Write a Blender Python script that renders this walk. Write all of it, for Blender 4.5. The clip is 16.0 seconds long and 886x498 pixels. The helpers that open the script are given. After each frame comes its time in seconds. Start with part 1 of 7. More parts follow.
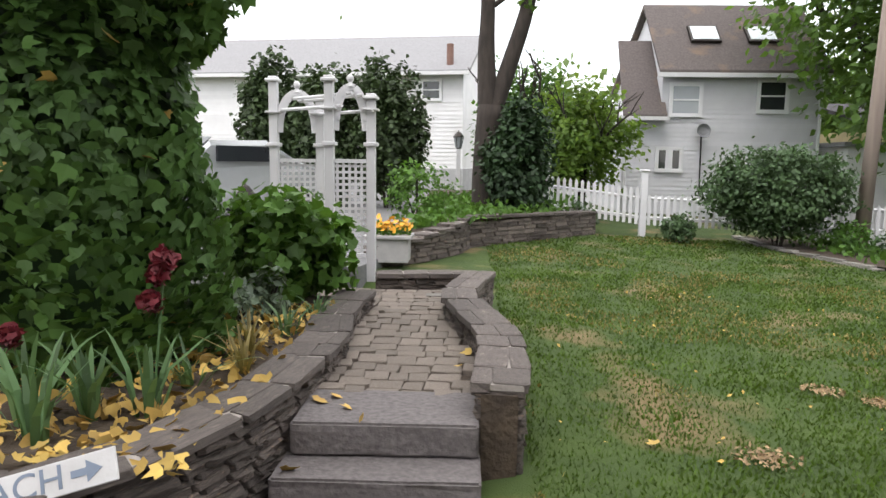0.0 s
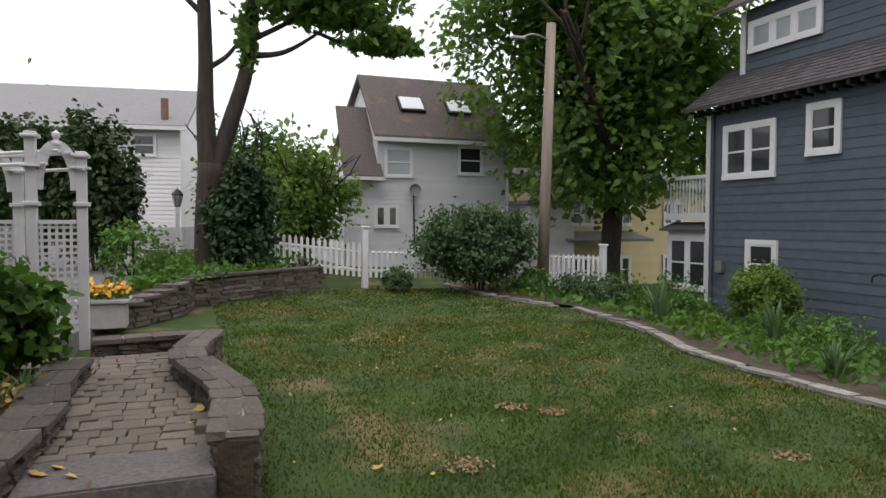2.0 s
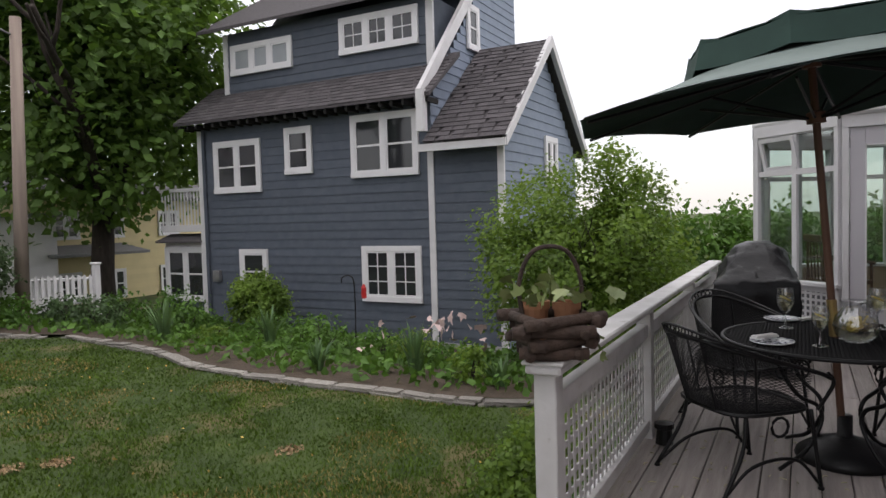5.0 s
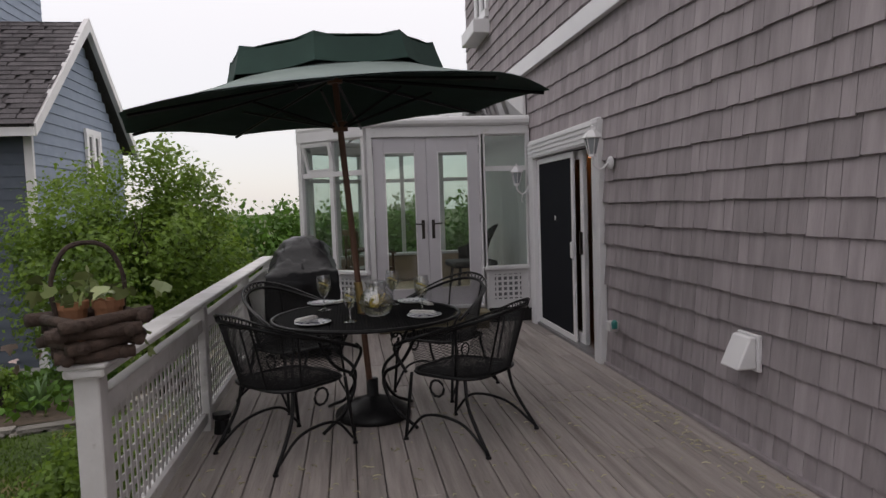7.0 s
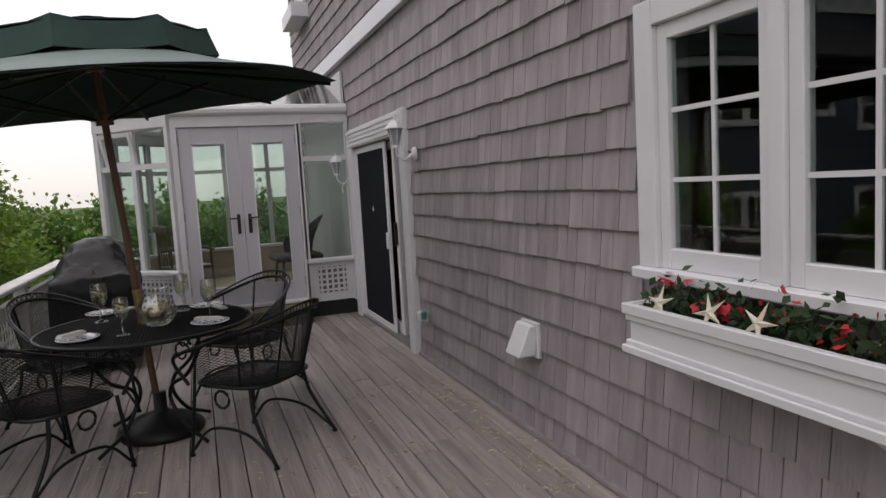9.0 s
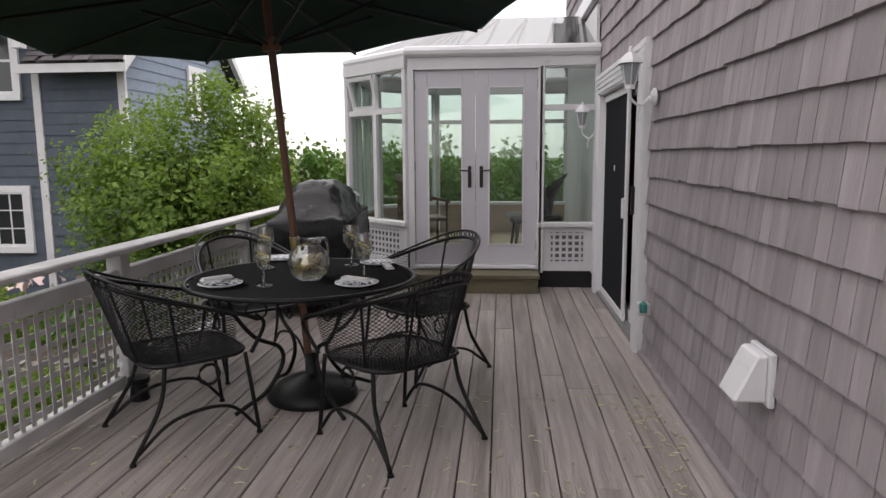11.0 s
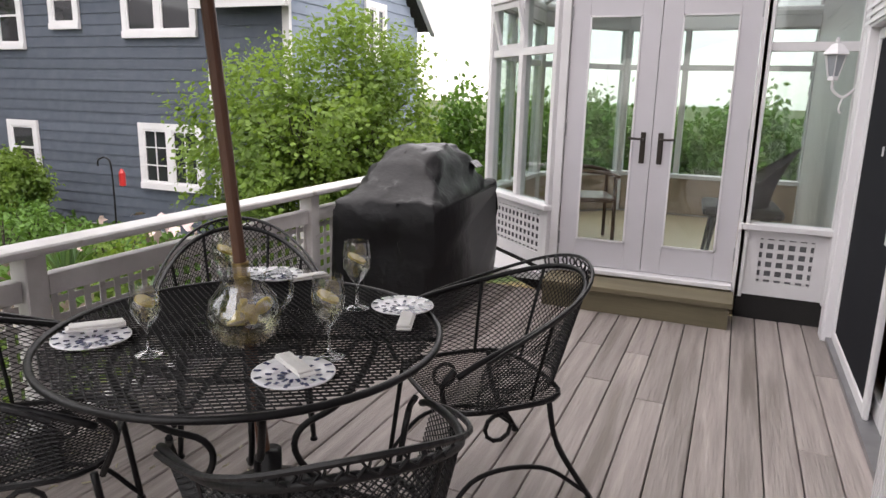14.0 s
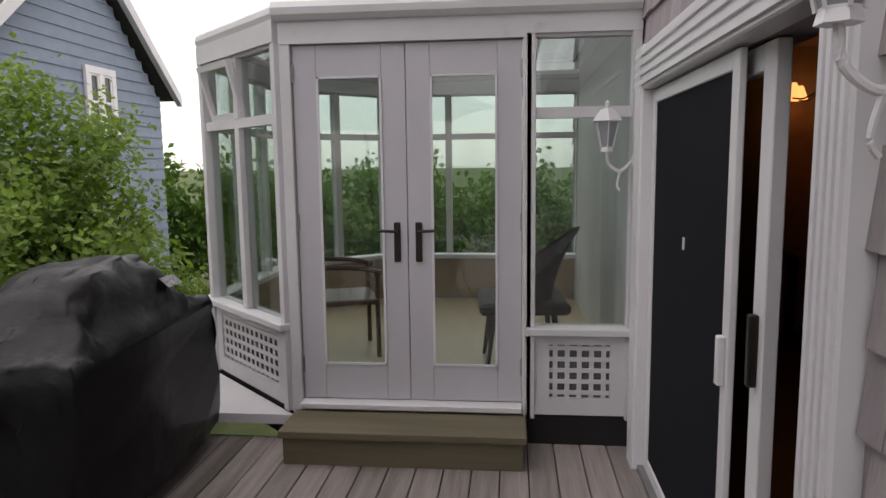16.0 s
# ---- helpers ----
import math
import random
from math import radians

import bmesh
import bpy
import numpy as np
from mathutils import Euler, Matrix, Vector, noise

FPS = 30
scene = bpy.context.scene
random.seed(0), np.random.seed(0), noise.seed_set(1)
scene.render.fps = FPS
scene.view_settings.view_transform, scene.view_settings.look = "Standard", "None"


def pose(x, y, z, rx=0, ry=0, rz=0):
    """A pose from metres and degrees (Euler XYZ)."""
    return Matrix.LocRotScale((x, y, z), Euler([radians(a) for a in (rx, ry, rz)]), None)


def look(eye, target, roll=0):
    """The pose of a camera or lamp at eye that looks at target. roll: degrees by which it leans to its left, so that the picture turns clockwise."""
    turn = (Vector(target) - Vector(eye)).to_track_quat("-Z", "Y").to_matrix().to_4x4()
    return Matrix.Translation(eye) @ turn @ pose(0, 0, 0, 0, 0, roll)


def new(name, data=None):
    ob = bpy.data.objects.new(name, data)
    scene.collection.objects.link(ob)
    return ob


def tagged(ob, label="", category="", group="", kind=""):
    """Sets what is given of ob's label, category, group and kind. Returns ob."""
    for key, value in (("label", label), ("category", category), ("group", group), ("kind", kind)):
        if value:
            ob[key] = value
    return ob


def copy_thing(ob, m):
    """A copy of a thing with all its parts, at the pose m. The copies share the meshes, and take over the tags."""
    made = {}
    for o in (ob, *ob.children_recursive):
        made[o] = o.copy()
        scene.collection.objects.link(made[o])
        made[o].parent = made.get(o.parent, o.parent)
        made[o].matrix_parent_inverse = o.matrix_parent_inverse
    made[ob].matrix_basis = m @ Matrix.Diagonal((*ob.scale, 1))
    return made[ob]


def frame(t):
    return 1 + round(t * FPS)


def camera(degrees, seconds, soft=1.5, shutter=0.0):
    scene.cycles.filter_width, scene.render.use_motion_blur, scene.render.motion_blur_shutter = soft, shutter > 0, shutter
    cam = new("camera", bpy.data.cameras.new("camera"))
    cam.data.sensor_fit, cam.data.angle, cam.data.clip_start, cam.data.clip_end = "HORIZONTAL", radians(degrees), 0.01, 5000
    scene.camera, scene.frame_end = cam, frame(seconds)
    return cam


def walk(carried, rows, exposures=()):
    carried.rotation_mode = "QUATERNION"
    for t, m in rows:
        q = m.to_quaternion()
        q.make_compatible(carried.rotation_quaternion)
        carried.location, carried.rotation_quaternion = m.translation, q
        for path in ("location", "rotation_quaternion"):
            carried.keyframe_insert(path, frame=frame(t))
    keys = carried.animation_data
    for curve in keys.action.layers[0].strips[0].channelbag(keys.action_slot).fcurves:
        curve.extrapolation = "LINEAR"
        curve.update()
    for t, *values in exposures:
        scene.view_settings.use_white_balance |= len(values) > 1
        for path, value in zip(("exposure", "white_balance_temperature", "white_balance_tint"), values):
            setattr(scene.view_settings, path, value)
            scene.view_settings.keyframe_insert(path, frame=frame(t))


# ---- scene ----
cam = camera(66.6, 16.0)
PATH = [
    (0, (0.783, 0.709, 1.178), (0.716, 2.692, 0.926), 0.7),
    (0.5, (0.814, 0.588, 1.198), (0.9, 2.578, 1.012), 0.5),
    (1, (0.828, 0.494, 1.203), (1.1, 2.47, 1.061), 0.3),
    (1.5, (0.787, 0.384, 1.202), (1.278, 2.32, 1.097), 0.1),
    (2, (0.733, 0.284, 1.199), (1.446, 2.151, 1.118), 0.1),
    (2.5, (0.701, 0.172, 1.181), (1.632, 1.941, 1.109), -0.1),
    (3, (0.69, 0.088, 1.171), (1.834, 1.727, 1.101), -0.2),
    (3.2, (0.694, 0.056, 1.175), (1.918, 1.637, 1.114), -0.1),
    (5.3, (0.399, 0.003, 1.474), (2.238, 0.781, 1.367), -1.6),
    (5.5, (0.375, -0.006, 1.458), (2.262, 0.649, 1.347), -1.5),
    (6, (0.345, -0.03, 1.433), (2.313, 0.307, 1.32), -1.4),
    (6.5, (0.334, -0.037, 1.417), (2.331, -0.019, 1.303), -1.5),
    (7, (0.309, -0.078, 1.427), (2.285, -0.355, 1.295), -1.9),
    (7.5, (0.278, -0.114, 1.421), (2.195, -0.659, 1.261), -2.3),
    (8, (0.27, -0.169, 1.457), (2.121, -0.902, 1.262), -2.5),
    (8.2, (0.281, -0.226, 1.482), (2.115, -0.996, 1.278), -2.6),
    (10.3, (0.762, -0.976, 1.444), (2.741, -1.172, 1.239), -1.6),
    (10.5, (0.918, -1.032, 1.435), (2.903, -1.128, 1.215), -0.6),
    (11, (1.214, -1.271, 1.379), (3.187, -1.102, 1.099), -0.4),
    (11.5, (1.529, -1.399, 1.4), (3.454, -1.016, 1.016), 0.5),
    (12, (1.832, -1.479, 1.397), (3.695, -0.912, 0.944), 1.0),
    (12.5, (2.189, -1.552, 1.388), (4.001, -0.86, 0.9), 1.4),
    (13, (2.496, -1.586, 1.391), (4.281, -0.837, 0.889), 1.5),
    (13.5, (2.837, -1.586, 1.424), (4.621, -0.824, 0.937), 1.5),
    (14, (3.152, -1.57, 1.467), (4.946, -0.804, 1.025), 1.4),
    (14.5, (3.465, -1.591, 1.512), (5.29, -0.863, 1.139), 1.2),
    (15, (3.867, -1.621, 1.612), (5.741, -1.015, 1.268), -0.1),
    (15.5, (4.199, -1.6, 1.621), (6.136, -1.194, 1.33), -0.5),
    (16, (4.497, -1.58, 1.569), (6.471, -1.379, 1.318), -0.7),
]
EXPOSURES = [(0.0, 0.75, 6500, 10), (1.0, 0.4, 6500, 10), (2.0, -0.05, 6500, 12), (3.0, -0.25, 6550, 14), (5.5, -0.1, 6600, 14), (7.0, -0.4, 6700, 15), (8.0, -0.33, 6700, 15), (10.5, 0.12, 6700, 15), (12.0, 0.68, 6700, 15), (13.5, 1.05, 6800, 16), (14.5, 0.87, 6800, 16), (16.0, 0.08, 6800, 16)]
walk(cam, [(t, look(eye, target, roll)) for t, eye, target, roll in PATH], EXPOSURES)

# ---- light: a bright overcast sky with a weak, wide sun ----
world = bpy.data.worlds.new("overcast_sky")
scene.world = world
world.use_nodes = True
wn, wl = world.node_tree.nodes, world.node_tree.links
wn.clear()
sky = wn.new("ShaderNodeTexSky")
sky.sky_type, sky.sun_disc, sky.sun_elevation, sky.sun_rotation = "NISHITA", False, radians(50), radians(200)
sky_bg = wn.new("ShaderNodeBackground")
sky_bg.inputs["Strength"].default_value = 0.05
wl.new(sky.outputs[0], sky_bg.inputs["Color"])
cloud_bg = wn.new("ShaderNodeBackground")
cloud_bg.inputs["Color"].default_value = (1.0, 0.985, 0.97, 1)
sky_dir, sky_axis, sky_rise = wn.new("ShaderNodeTexCoord"), wn.new("ShaderNodeSeparateXYZ"), wn.new("ShaderNodeMapRange")
sky_rise.inputs["To Min"].default_value, sky_rise.inputs["To Max"].default_value = 0.85, 1.9
wl.new(sky_dir.outputs["Generated"], sky_axis.inputs[0])
wl.new(sky_axis.outputs["Z"], sky_rise.inputs["Value"])
wl.new(sky_rise.outputs[0], cloud_bg.inputs["Strength"])
add_bg = wn.new("ShaderNodeAddShader")
world_out = wn.new("ShaderNodeOutputWorld")
wl.new(sky_bg.outputs[0], add_bg.inputs[0])
wl.new(cloud_bg.outputs[0], add_bg.inputs[1])
wl.new(add_bg.outputs[0], world_out.inputs["Surface"])
sun_data = bpy.data.lights.new("sun", "SUN")
sun_data.energy, sun_data.angle, sun_data.color = 0.6, radians(25), (1.0, 0.96, 0.9)
sun = new("sun", sun_data)
sun.matrix_world = look((0, 0, 10), (2.5, 5.0, 0.0))

# ---- materials ----
MATS = {}


def mat(name, a, b=None, rough=0.7, scale=8.0, detail=6.0, bump=0.0, bump_scale=60.0, metal=0.0, stretch=(1, 1, 1), rnd=0.0, island=0.0, spots=None, spec=0.5, coat=0.0):
    """A mottled surface between two colours, with fine relief; rnd and island vary it piece by piece."""
    if name in MATS:
        return MATS[name]
    m = bpy.data.materials.new(name)
    MATS[name] = m
    m.use_nodes = True
    nt = m.node_tree
    n, l = nt.nodes, nt.links
    bsdf = n["Principled BSDF"]
    b = b or tuple(c * 0.8 for c in a)
    tc = n.new("ShaderNodeTexCoord")
    mp = n.new("ShaderNodeMapping")
    mp.inputs["Scale"].default_value = stretch
    l.new(tc.outputs["Object"], mp.inputs["Vector"])
    info = n.new("ShaderNodeObjectInfo")
    shift = n.new("ShaderNodeVectorMath")
    shift.operation = "ADD"
    sc = n.new("ShaderNodeMath")
    sc.operation = "MULTIPLY"
    sc.inputs[1].default_value = 37.0
    l.new(info.outputs["Random"], sc.inputs[0])
    l.new(mp.outputs[0], shift.inputs[0])
    l.new(sc.outputs[0], shift.inputs[1])
    t1 = n.new("ShaderNodeTexNoise")
    t1.inputs["Scale"].default_value, t1.inputs["Detail"].default_value = scale, detail
    l.new(shift.outputs[0], t1.inputs["Vector"])
    ramp = n.new("ShaderNodeValToRGB")
    ramp.color_ramp.elements[0].position, ramp.color_ramp.elements[1].position = 0.3, 0.7
    ramp.color_ramp.elements[0].color, ramp.color_ramp.elements[1].color = (*b, 1), (*a, 1)
    l.new(t1.outputs[0], ramp.inputs[0])
    colour = ramp.outputs[0]
    if spots:
        t3 = n.new("ShaderNodeTexNoise")
        t3.inputs["Scale"].default_value, t3.inputs["Detail"].default_value = spots[1], 4.0
        l.new(shift.outputs[0], t3.inputs["Vector"])
        r3 = n.new("ShaderNodeValToRGB")
        r3.color_ramp.elements[0].position, r3.color_ramp.elements[1].position = spots[2], spots[2] + 0.14
        r3.color_ramp.elements[0].color, r3.color_ramp.elements[1].color = (0, 0, 0, 1), (1, 1, 1, 1)
        l.new(t3.outputs[0], r3.inputs[0])
        mx = n.new("ShaderNodeMixRGB")
        mx.inputs["Color2"].default_value = (*spots[0], 1)
        l.new(r3.outputs[0], mx.inputs["Fac"])
        l.new(colour, mx.inputs["Color1"])
        colour = mx.outputs[0]
    for amount, socket in ((rnd, info.outputs["Random"]), (island, None)):
        if amount:
            if socket is None:
                socket = n.new("ShaderNodeNewGeometry").outputs["Random Per Island"]
            rng = n.new("ShaderNodeMapRange")
            rng.inputs["To Min"].default_value, rng.inputs["To Max"].default_value = 1 - amount, 1 + amount
            l.new(socket, rng.inputs["Value"])
            hsv = n.new("ShaderNodeHueSaturation")
            l.new(rng.outputs[0], hsv.inputs["Value"])
            l.new(colour, hsv.inputs["Color"])
            colour = hsv.outputs[0]
    l.new(colour, bsdf.inputs["Base Color"])
    bsdf.inputs["Roughness"].default_value, bsdf.inputs["Metallic"].default_value = rough, metal
    bsdf.inputs["Specular IOR Level"].default_value = spec
    bsdf.inputs["Coat Weight"].default_value = coat
    if bump:
        t2 = n.new("ShaderNodeTexNoise")
        t2.inputs["Scale"].default_value, t2.inputs["Detail"].default_value = bump_scale, 5.0
        l.new(shift.outputs[0], t2.inputs["Vector"])
        bp = n.new("ShaderNodeBump")
        bp.inputs["Strength"].default_value, bp.inputs["Distance"].default_value = bump, 0.02
        l.new(t2.outputs[0], bp.inputs["Height"])
        l.new(bp.outputs[0], bsdf.inputs["Normal"])
    return m


def leafmat(name, a, b, trans=0.25):
    m = mat(name, a, b, rough=0.55, scale=1.6, island=0.45, spec=0.3)
    bsdf = m.node_tree.nodes["Principled BSDF"]
    tr = m.node_tree.nodes.new("ShaderNodeBsdfTranslucent")
    tr.inputs["Color"].default_value = (min(1, a[0] * 1.6), min(1, a[1] * 1.6), a[2], 1)
    mix = m.node_tree.nodes.new("ShaderNodeMixShader")
    mix.inputs[0].default_value = trans
    out = m.node_tree.nodes["Material Output"]
    m.node_tree.links.new(bsdf.outputs[0], mix.inputs[1])
    m.node_tree.links.new(tr.outputs[0], mix.inputs[2])
    m.node_tree.links.new(mix.outputs[0], out.inputs["Surface"])
    return m


def glassmat(name, tint, fac):
    """Thin window glass: mostly clear, with a mirror gloss."""
    m = bpy.data.materials.new(name)
    MATS[name] = m
    m.use_nodes = True
    n, l = m.node_tree.nodes, m.node_tree.links
    n.remove(n["Principled BSDF"])
    tr, gl, mix = n.new("ShaderNodeBsdfTransparent"), n.new("ShaderNodeBsdfGlossy"), n.new("ShaderNodeMixShader")
    lw, pw, rng = n.new("ShaderNodeLayerWeight"), n.new("ShaderNodeMath"), n.new("ShaderNodeMapRange")
    pw.operation = "POWER"
    pw.inputs[1].default_value = 3.0
    rng.inputs["To Min"].default_value, rng.inputs["To Max"].default_value = fac, 0.6
    lw.inputs["Blend"].default_value = 0.5
    tr.inputs["Color"].default_value = (*tint, 1)
    gl.inputs["Roughness"].default_value = 0.01
    l.new(lw.outputs["Facing"], pw.inputs[0])
    l.new(pw.outputs[0], rng.inputs["Value"])
    l.new(rng.outputs[0], mix.inputs[0])
    l.new(tr.outputs[0], mix.inputs[1])
    l.new(gl.outputs[0], mix.inputs[2])
    l.new(mix.outputs[0], n["Material Output"].inputs["Surface"])
    return m


def emitmat(name, colour, strength):
    m = mat(name, colour)
    bsdf = m.node_tree.nodes["Principled BSDF"]
    bsdf.inputs["Emission Color"].default_value = (*colour, 1)
    bsdf.inputs["Emission Strength"].default_value = strength
    return m


WHITE = mat("white_paint", (0.66, 0.65, 0.66), (0.58, 0.57, 0.58), rough=0.5, scale=3, bump=0.05, spots=((0.5, 0.48, 0.45), 7, 0.68))
WHITE_WORN = mat("worn_white_paint", (0.66, 0.65, 0.65), (0.52, 0.51, 0.5), rough=0.6, scale=5, bump=0.1, spots=((0.28, 0.25, 0.22), 11, 0.66))
VINYL = mat("white_vinyl", (0.72, 0.71, 0.72), (0.66, 0.65, 0.67), rough=0.35, scale=2)
SHINGLE = mat("weathered_cedar", (0.345, 0.305, 0.318), (0.245, 0.215, 0.226), rough=0.85, scale=14, stretch=(1, 1, 0.12), bump=0.35, bump_scale=90, rnd=0.13, island=0.13)
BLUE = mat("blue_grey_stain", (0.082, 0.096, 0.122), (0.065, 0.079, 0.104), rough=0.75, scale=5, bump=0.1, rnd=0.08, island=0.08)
# the same stain some 2.6 times lighter: daylight painted into the south faces
BLUE_LIT = mat("lit_blue_grey_stain", (0.21, 0.25, 0.32), (0.18, 0.215, 0.28), rough=0.75, scale=5, bump=0.1, island=0.1)
GREY_SIDING = mat("grey_vinyl_siding", (0.62, 0.61, 0.635), (0.56, 0.55, 0.575), rough=0.55, scale=2, island=0.04)
WHITE_SIDING = mat("white_vinyl_siding", (0.72, 0.70, 0.71), (0.64, 0.62, 0.63), rough=0.5, scale=2, island=0.04)
YELLOW_SIDING = mat("cream_siding", (0.66, 0.55, 0.30), (0.58, 0.48, 0.26), rough=0.6, scale=2, island=0.04)
ROOF = mat("asphalt_shingle", (0.10, 0.09, 0.095), (0.06, 0.055, 0.06), rough=0.95, scale=30, bump=0.4, bump_scale=150, island=0.25)
ROOF_BROWN = mat("brown_asphalt_shingle", (0.13, 0.108, 0.102), (0.085, 0.07, 0.068), rough=0.95, scale=20, bump=0.3, spots=((0.17, 0.12, 0.09), 1.2, 0.55))
ROOF_GREY = mat("grey_asphalt_shingle", (0.24, 0.235, 0.24), (0.19, 0.185, 0.19), rough=0.95, scale=12, bump=0.3)
DECK = mat("weathered_deck_wood", (0.365, 0.322, 0.303), (0.225, 0.197, 0.184), rough=0.5, scale=26, stretch=(0.07, 1, 1), bump=0.45, bump_scale=80, rnd=0.16, spots=((0.17, 0.145, 0.13), 7, 0.56))
STEPWOOD = mat("olive_deck_wood", (0.17, 0.145, 0.09), (0.11, 0.095, 0.06), rough=0.75, scale=9, stretch=(1, 0.1, 1), bump=0.2)
STONE = mat("stacked_fieldstone", (0.16, 0.13, 0.112), (0.085, 0.07, 0.062), rough=0.9, scale=9, bump=0.7, bump_scale=40, rnd=0.42, spots=((0.30, 0.21, 0.15), 5, 0.62))
CAPSTONE = mat("wall_cap_stone", (0.135, 0.112, 0.10), (0.085, 0.071, 0.065), rough=0.85, scale=7, bump=0.5, bump_scale=35, rnd=0.2, spots=((0.2, 0.165, 0.14), 4, 0.6))
MORTAR = mat("pale_mortar", (0.38, 0.34, 0.31), rough=0.95, scale=20, bump=0.4)
GRANITE = mat("granite_step", (0.175, 0.155, 0.152), (0.105, 0.093, 0.092), rough=0.85, scale=35, bump=0.6, bump_scale=25, rnd=0.1)
PAVER = mat("concrete_paver", (0.225, 0.187, 0.155), (0.15, 0.124, 0.104), rough=0.9, scale=14, bump=0.4, rnd=0.18)
KERBSTONE = mat("pale_edging_stone", (0.34, 0.32, 0.29), (0.18, 0.165, 0.145), rough=0.9, scale=8, bump=0.7, bump_scale=35, rnd=0.4)
SOIL = mat("bed_soil", (0.09, 0.065, 0.045), (0.05, 0.037, 0.027), rough=1.0, scale=9, bump=0.8, bump_scale=30)
LAWN = mat("lawn_turf", (0.056, 0.088, 0.015), (0.032, 0.056, 0.011), rough=1.0, scale=2.2, bump=0.6, bump_scale=120, spots=((0.16, 0.12, 0.055), 1.1, 0.54))
ASPHALT = mat("driveway_asphalt", (0.19, 0.185, 0.185), (0.15, 0.146, 0.148), rough=0.9, scale=30, bump=0.3, bump_scale=200)
BARK = mat("tree_bark", (0.05, 0.038, 0.031), (0.022, 0.017, 0.014), rough=0.95, scale=12, stretch=(1, 1, 0.25), bump=0.9, bump_scale=22)
POLEWOOD = mat("utility_pole_wood", (0.30, 0.24, 0.20), (0.22, 0.17, 0.145), rough=0.85, scale=10, stretch=(1, 1, 0.06), bump=0.3)
IRON = mat("black_wrought_iron", (0.006, 0.006, 0.007), (0.0035, 0.0035, 0.004), rough=0.42, scale=30, metal=0.0, bump=0.1, spec=0.3)
COVER = mat("black_vinyl_cover", (0.012, 0.012, 0.014), (0.007, 0.007, 0.008), rough=0.4, scale=4, bump=0.7, bump_scale=7, spec=0.3)
CANVAS = mat("green_canvas", (0.026, 0.062, 0.05), (0.019, 0.046, 0.038), rough=0.85, scale=5, bump=0.1, bump_scale=200)
CANVAS_PALE = mat("pale_green_canvas", (0.20, 0.25, 0.235), (0.16, 0.205, 0.19), rough=0.85, scale=2.5, bump=0.1, bump_scale=200)
TEAK = mat("umbrella_pole_wood", (0.15, 0.07, 0.04), (0.09, 0.042, 0.025), rough=0.5, scale=10, stretch=(1, 1, 0.1))
BRASS = mat("brass_fitting", (0.5, 0.36, 0.16), rough=0.35, metal=1.0)
STEEL = mat("grey_metal", (0.35, 0.35, 0.36), rough=0.45, metal=0.8)
BRONZE = mat("dark_bronze", (0.035, 0.028, 0.024), rough=0.4, metal=0.6)
# near-black: painted shade below skirt and deck boards, also black wire and cable
DARK = mat("shade_and_black", (0.012, 0.011, 0.011), rough=0.9)
SCREEN = mat("insect_screen", (0.009, 0.010, 0.014), (0.007, 0.008, 0.011), rough=0.85, scale=200, spec=0.15)
ROOMWALL = mat("dim_room_plaster", (0.30, 0.24, 0.19), (0.25, 0.20, 0.16), rough=0.9)
TANFLOOR = mat("tan_floor_tile", (0.52, 0.41, 0.28), (0.45, 0.35, 0.24), rough=0.4, scale=6)
WICKER = mat("black_wicker", (0.03, 0.026, 0.024), (0.016, 0.014, 0.013), rough=0.6, scale=90, bump=0.6, bump_scale=120)
BROWNWOOD = mat("brown_chair_wood", (0.10, 0.05, 0.03), rough=0.4, scale=9)
LOG = mat("basket_log_bark", (0.085, 0.055, 0.042), (0.045, 0.03, 0.024), rough=0.85, scale=16, bump=0.5, rnd=0.3)
CLAY = mat("terracotta", (0.34, 0.16, 0.08), (0.26, 0.12, 0.065), rough=0.85, scale=9)
CHINA = mat("white_china", (0.82, 0.82, 0.84), (0.78, 0.78, 0.81), rough=0.15, scale=3)
CHINA_BLUE = mat("blue_glaze", (0.05, 0.06, 0.13), rough=0.15)
NAPKIN = mat("white_linen", (0.8, 0.79, 0.77), (0.7, 0.69, 0.67), rough=0.95, scale=20, bump=0.3)
LEMON = mat("lemon_flesh", (0.75, 0.58, 0.12), (0.65, 0.47, 0.08), rough=0.4, scale=20)
TERRAGREY = mat("grey_planter_clay", (0.46, 0.44, 0.43), (0.36, 0.345, 0.34), rough=0.85, scale=7, bump=0.2)
FOUNDATION = mat("concrete_foundation", (0.42, 0.41, 0.42), (0.33, 0.32, 0.33), rough=0.9, scale=4, bump=0.3)
SIGNTEXT = mat("slate_blue_lettering", (0.19, 0.23, 0.30), rough=0.7)
CARPAINT = mat("silver_car_paint", (0.52, 0.53, 0.54), (0.5, 0.51, 0.52), rough=0.25, metal=0.6, coat=0.5)
TYRE = mat("rubber", (0.02, 0.02, 0.02), rough=0.8)
RED = mat("red_petal", (0.55, 0.02, 0.03), (0.4, 0.012, 0.025), rough=0.6, scale=30)
MAROON = mat("maroon_petal", (0.16, 0.006, 0.014), (0.09, 0.004, 0.01), rough=0.6, scale=30)
YELLOWPETAL = mat("yellow_petal", (0.75, 0.42, 0.03), (0.68, 0.32, 0.02), rough=0.6, scale=10, island=0.2)
PINK = mat("pale_pink_petal", (0.72, 0.55, 0.52), (0.6, 0.45, 0.44), rough=0.6, scale=10)
STARFISH = mat("dried_starfish", (0.72, 0.66, 0.56), (0.6, 0.54, 0.44), rough=0.9, scale=40, bump=0.5)
DEADLEAF = mat("fallen_yellow_leaf", (0.58, 0.40, 0.10), (0.40, 0.25, 0.07), rough=0.8, scale=4, island=0.35)
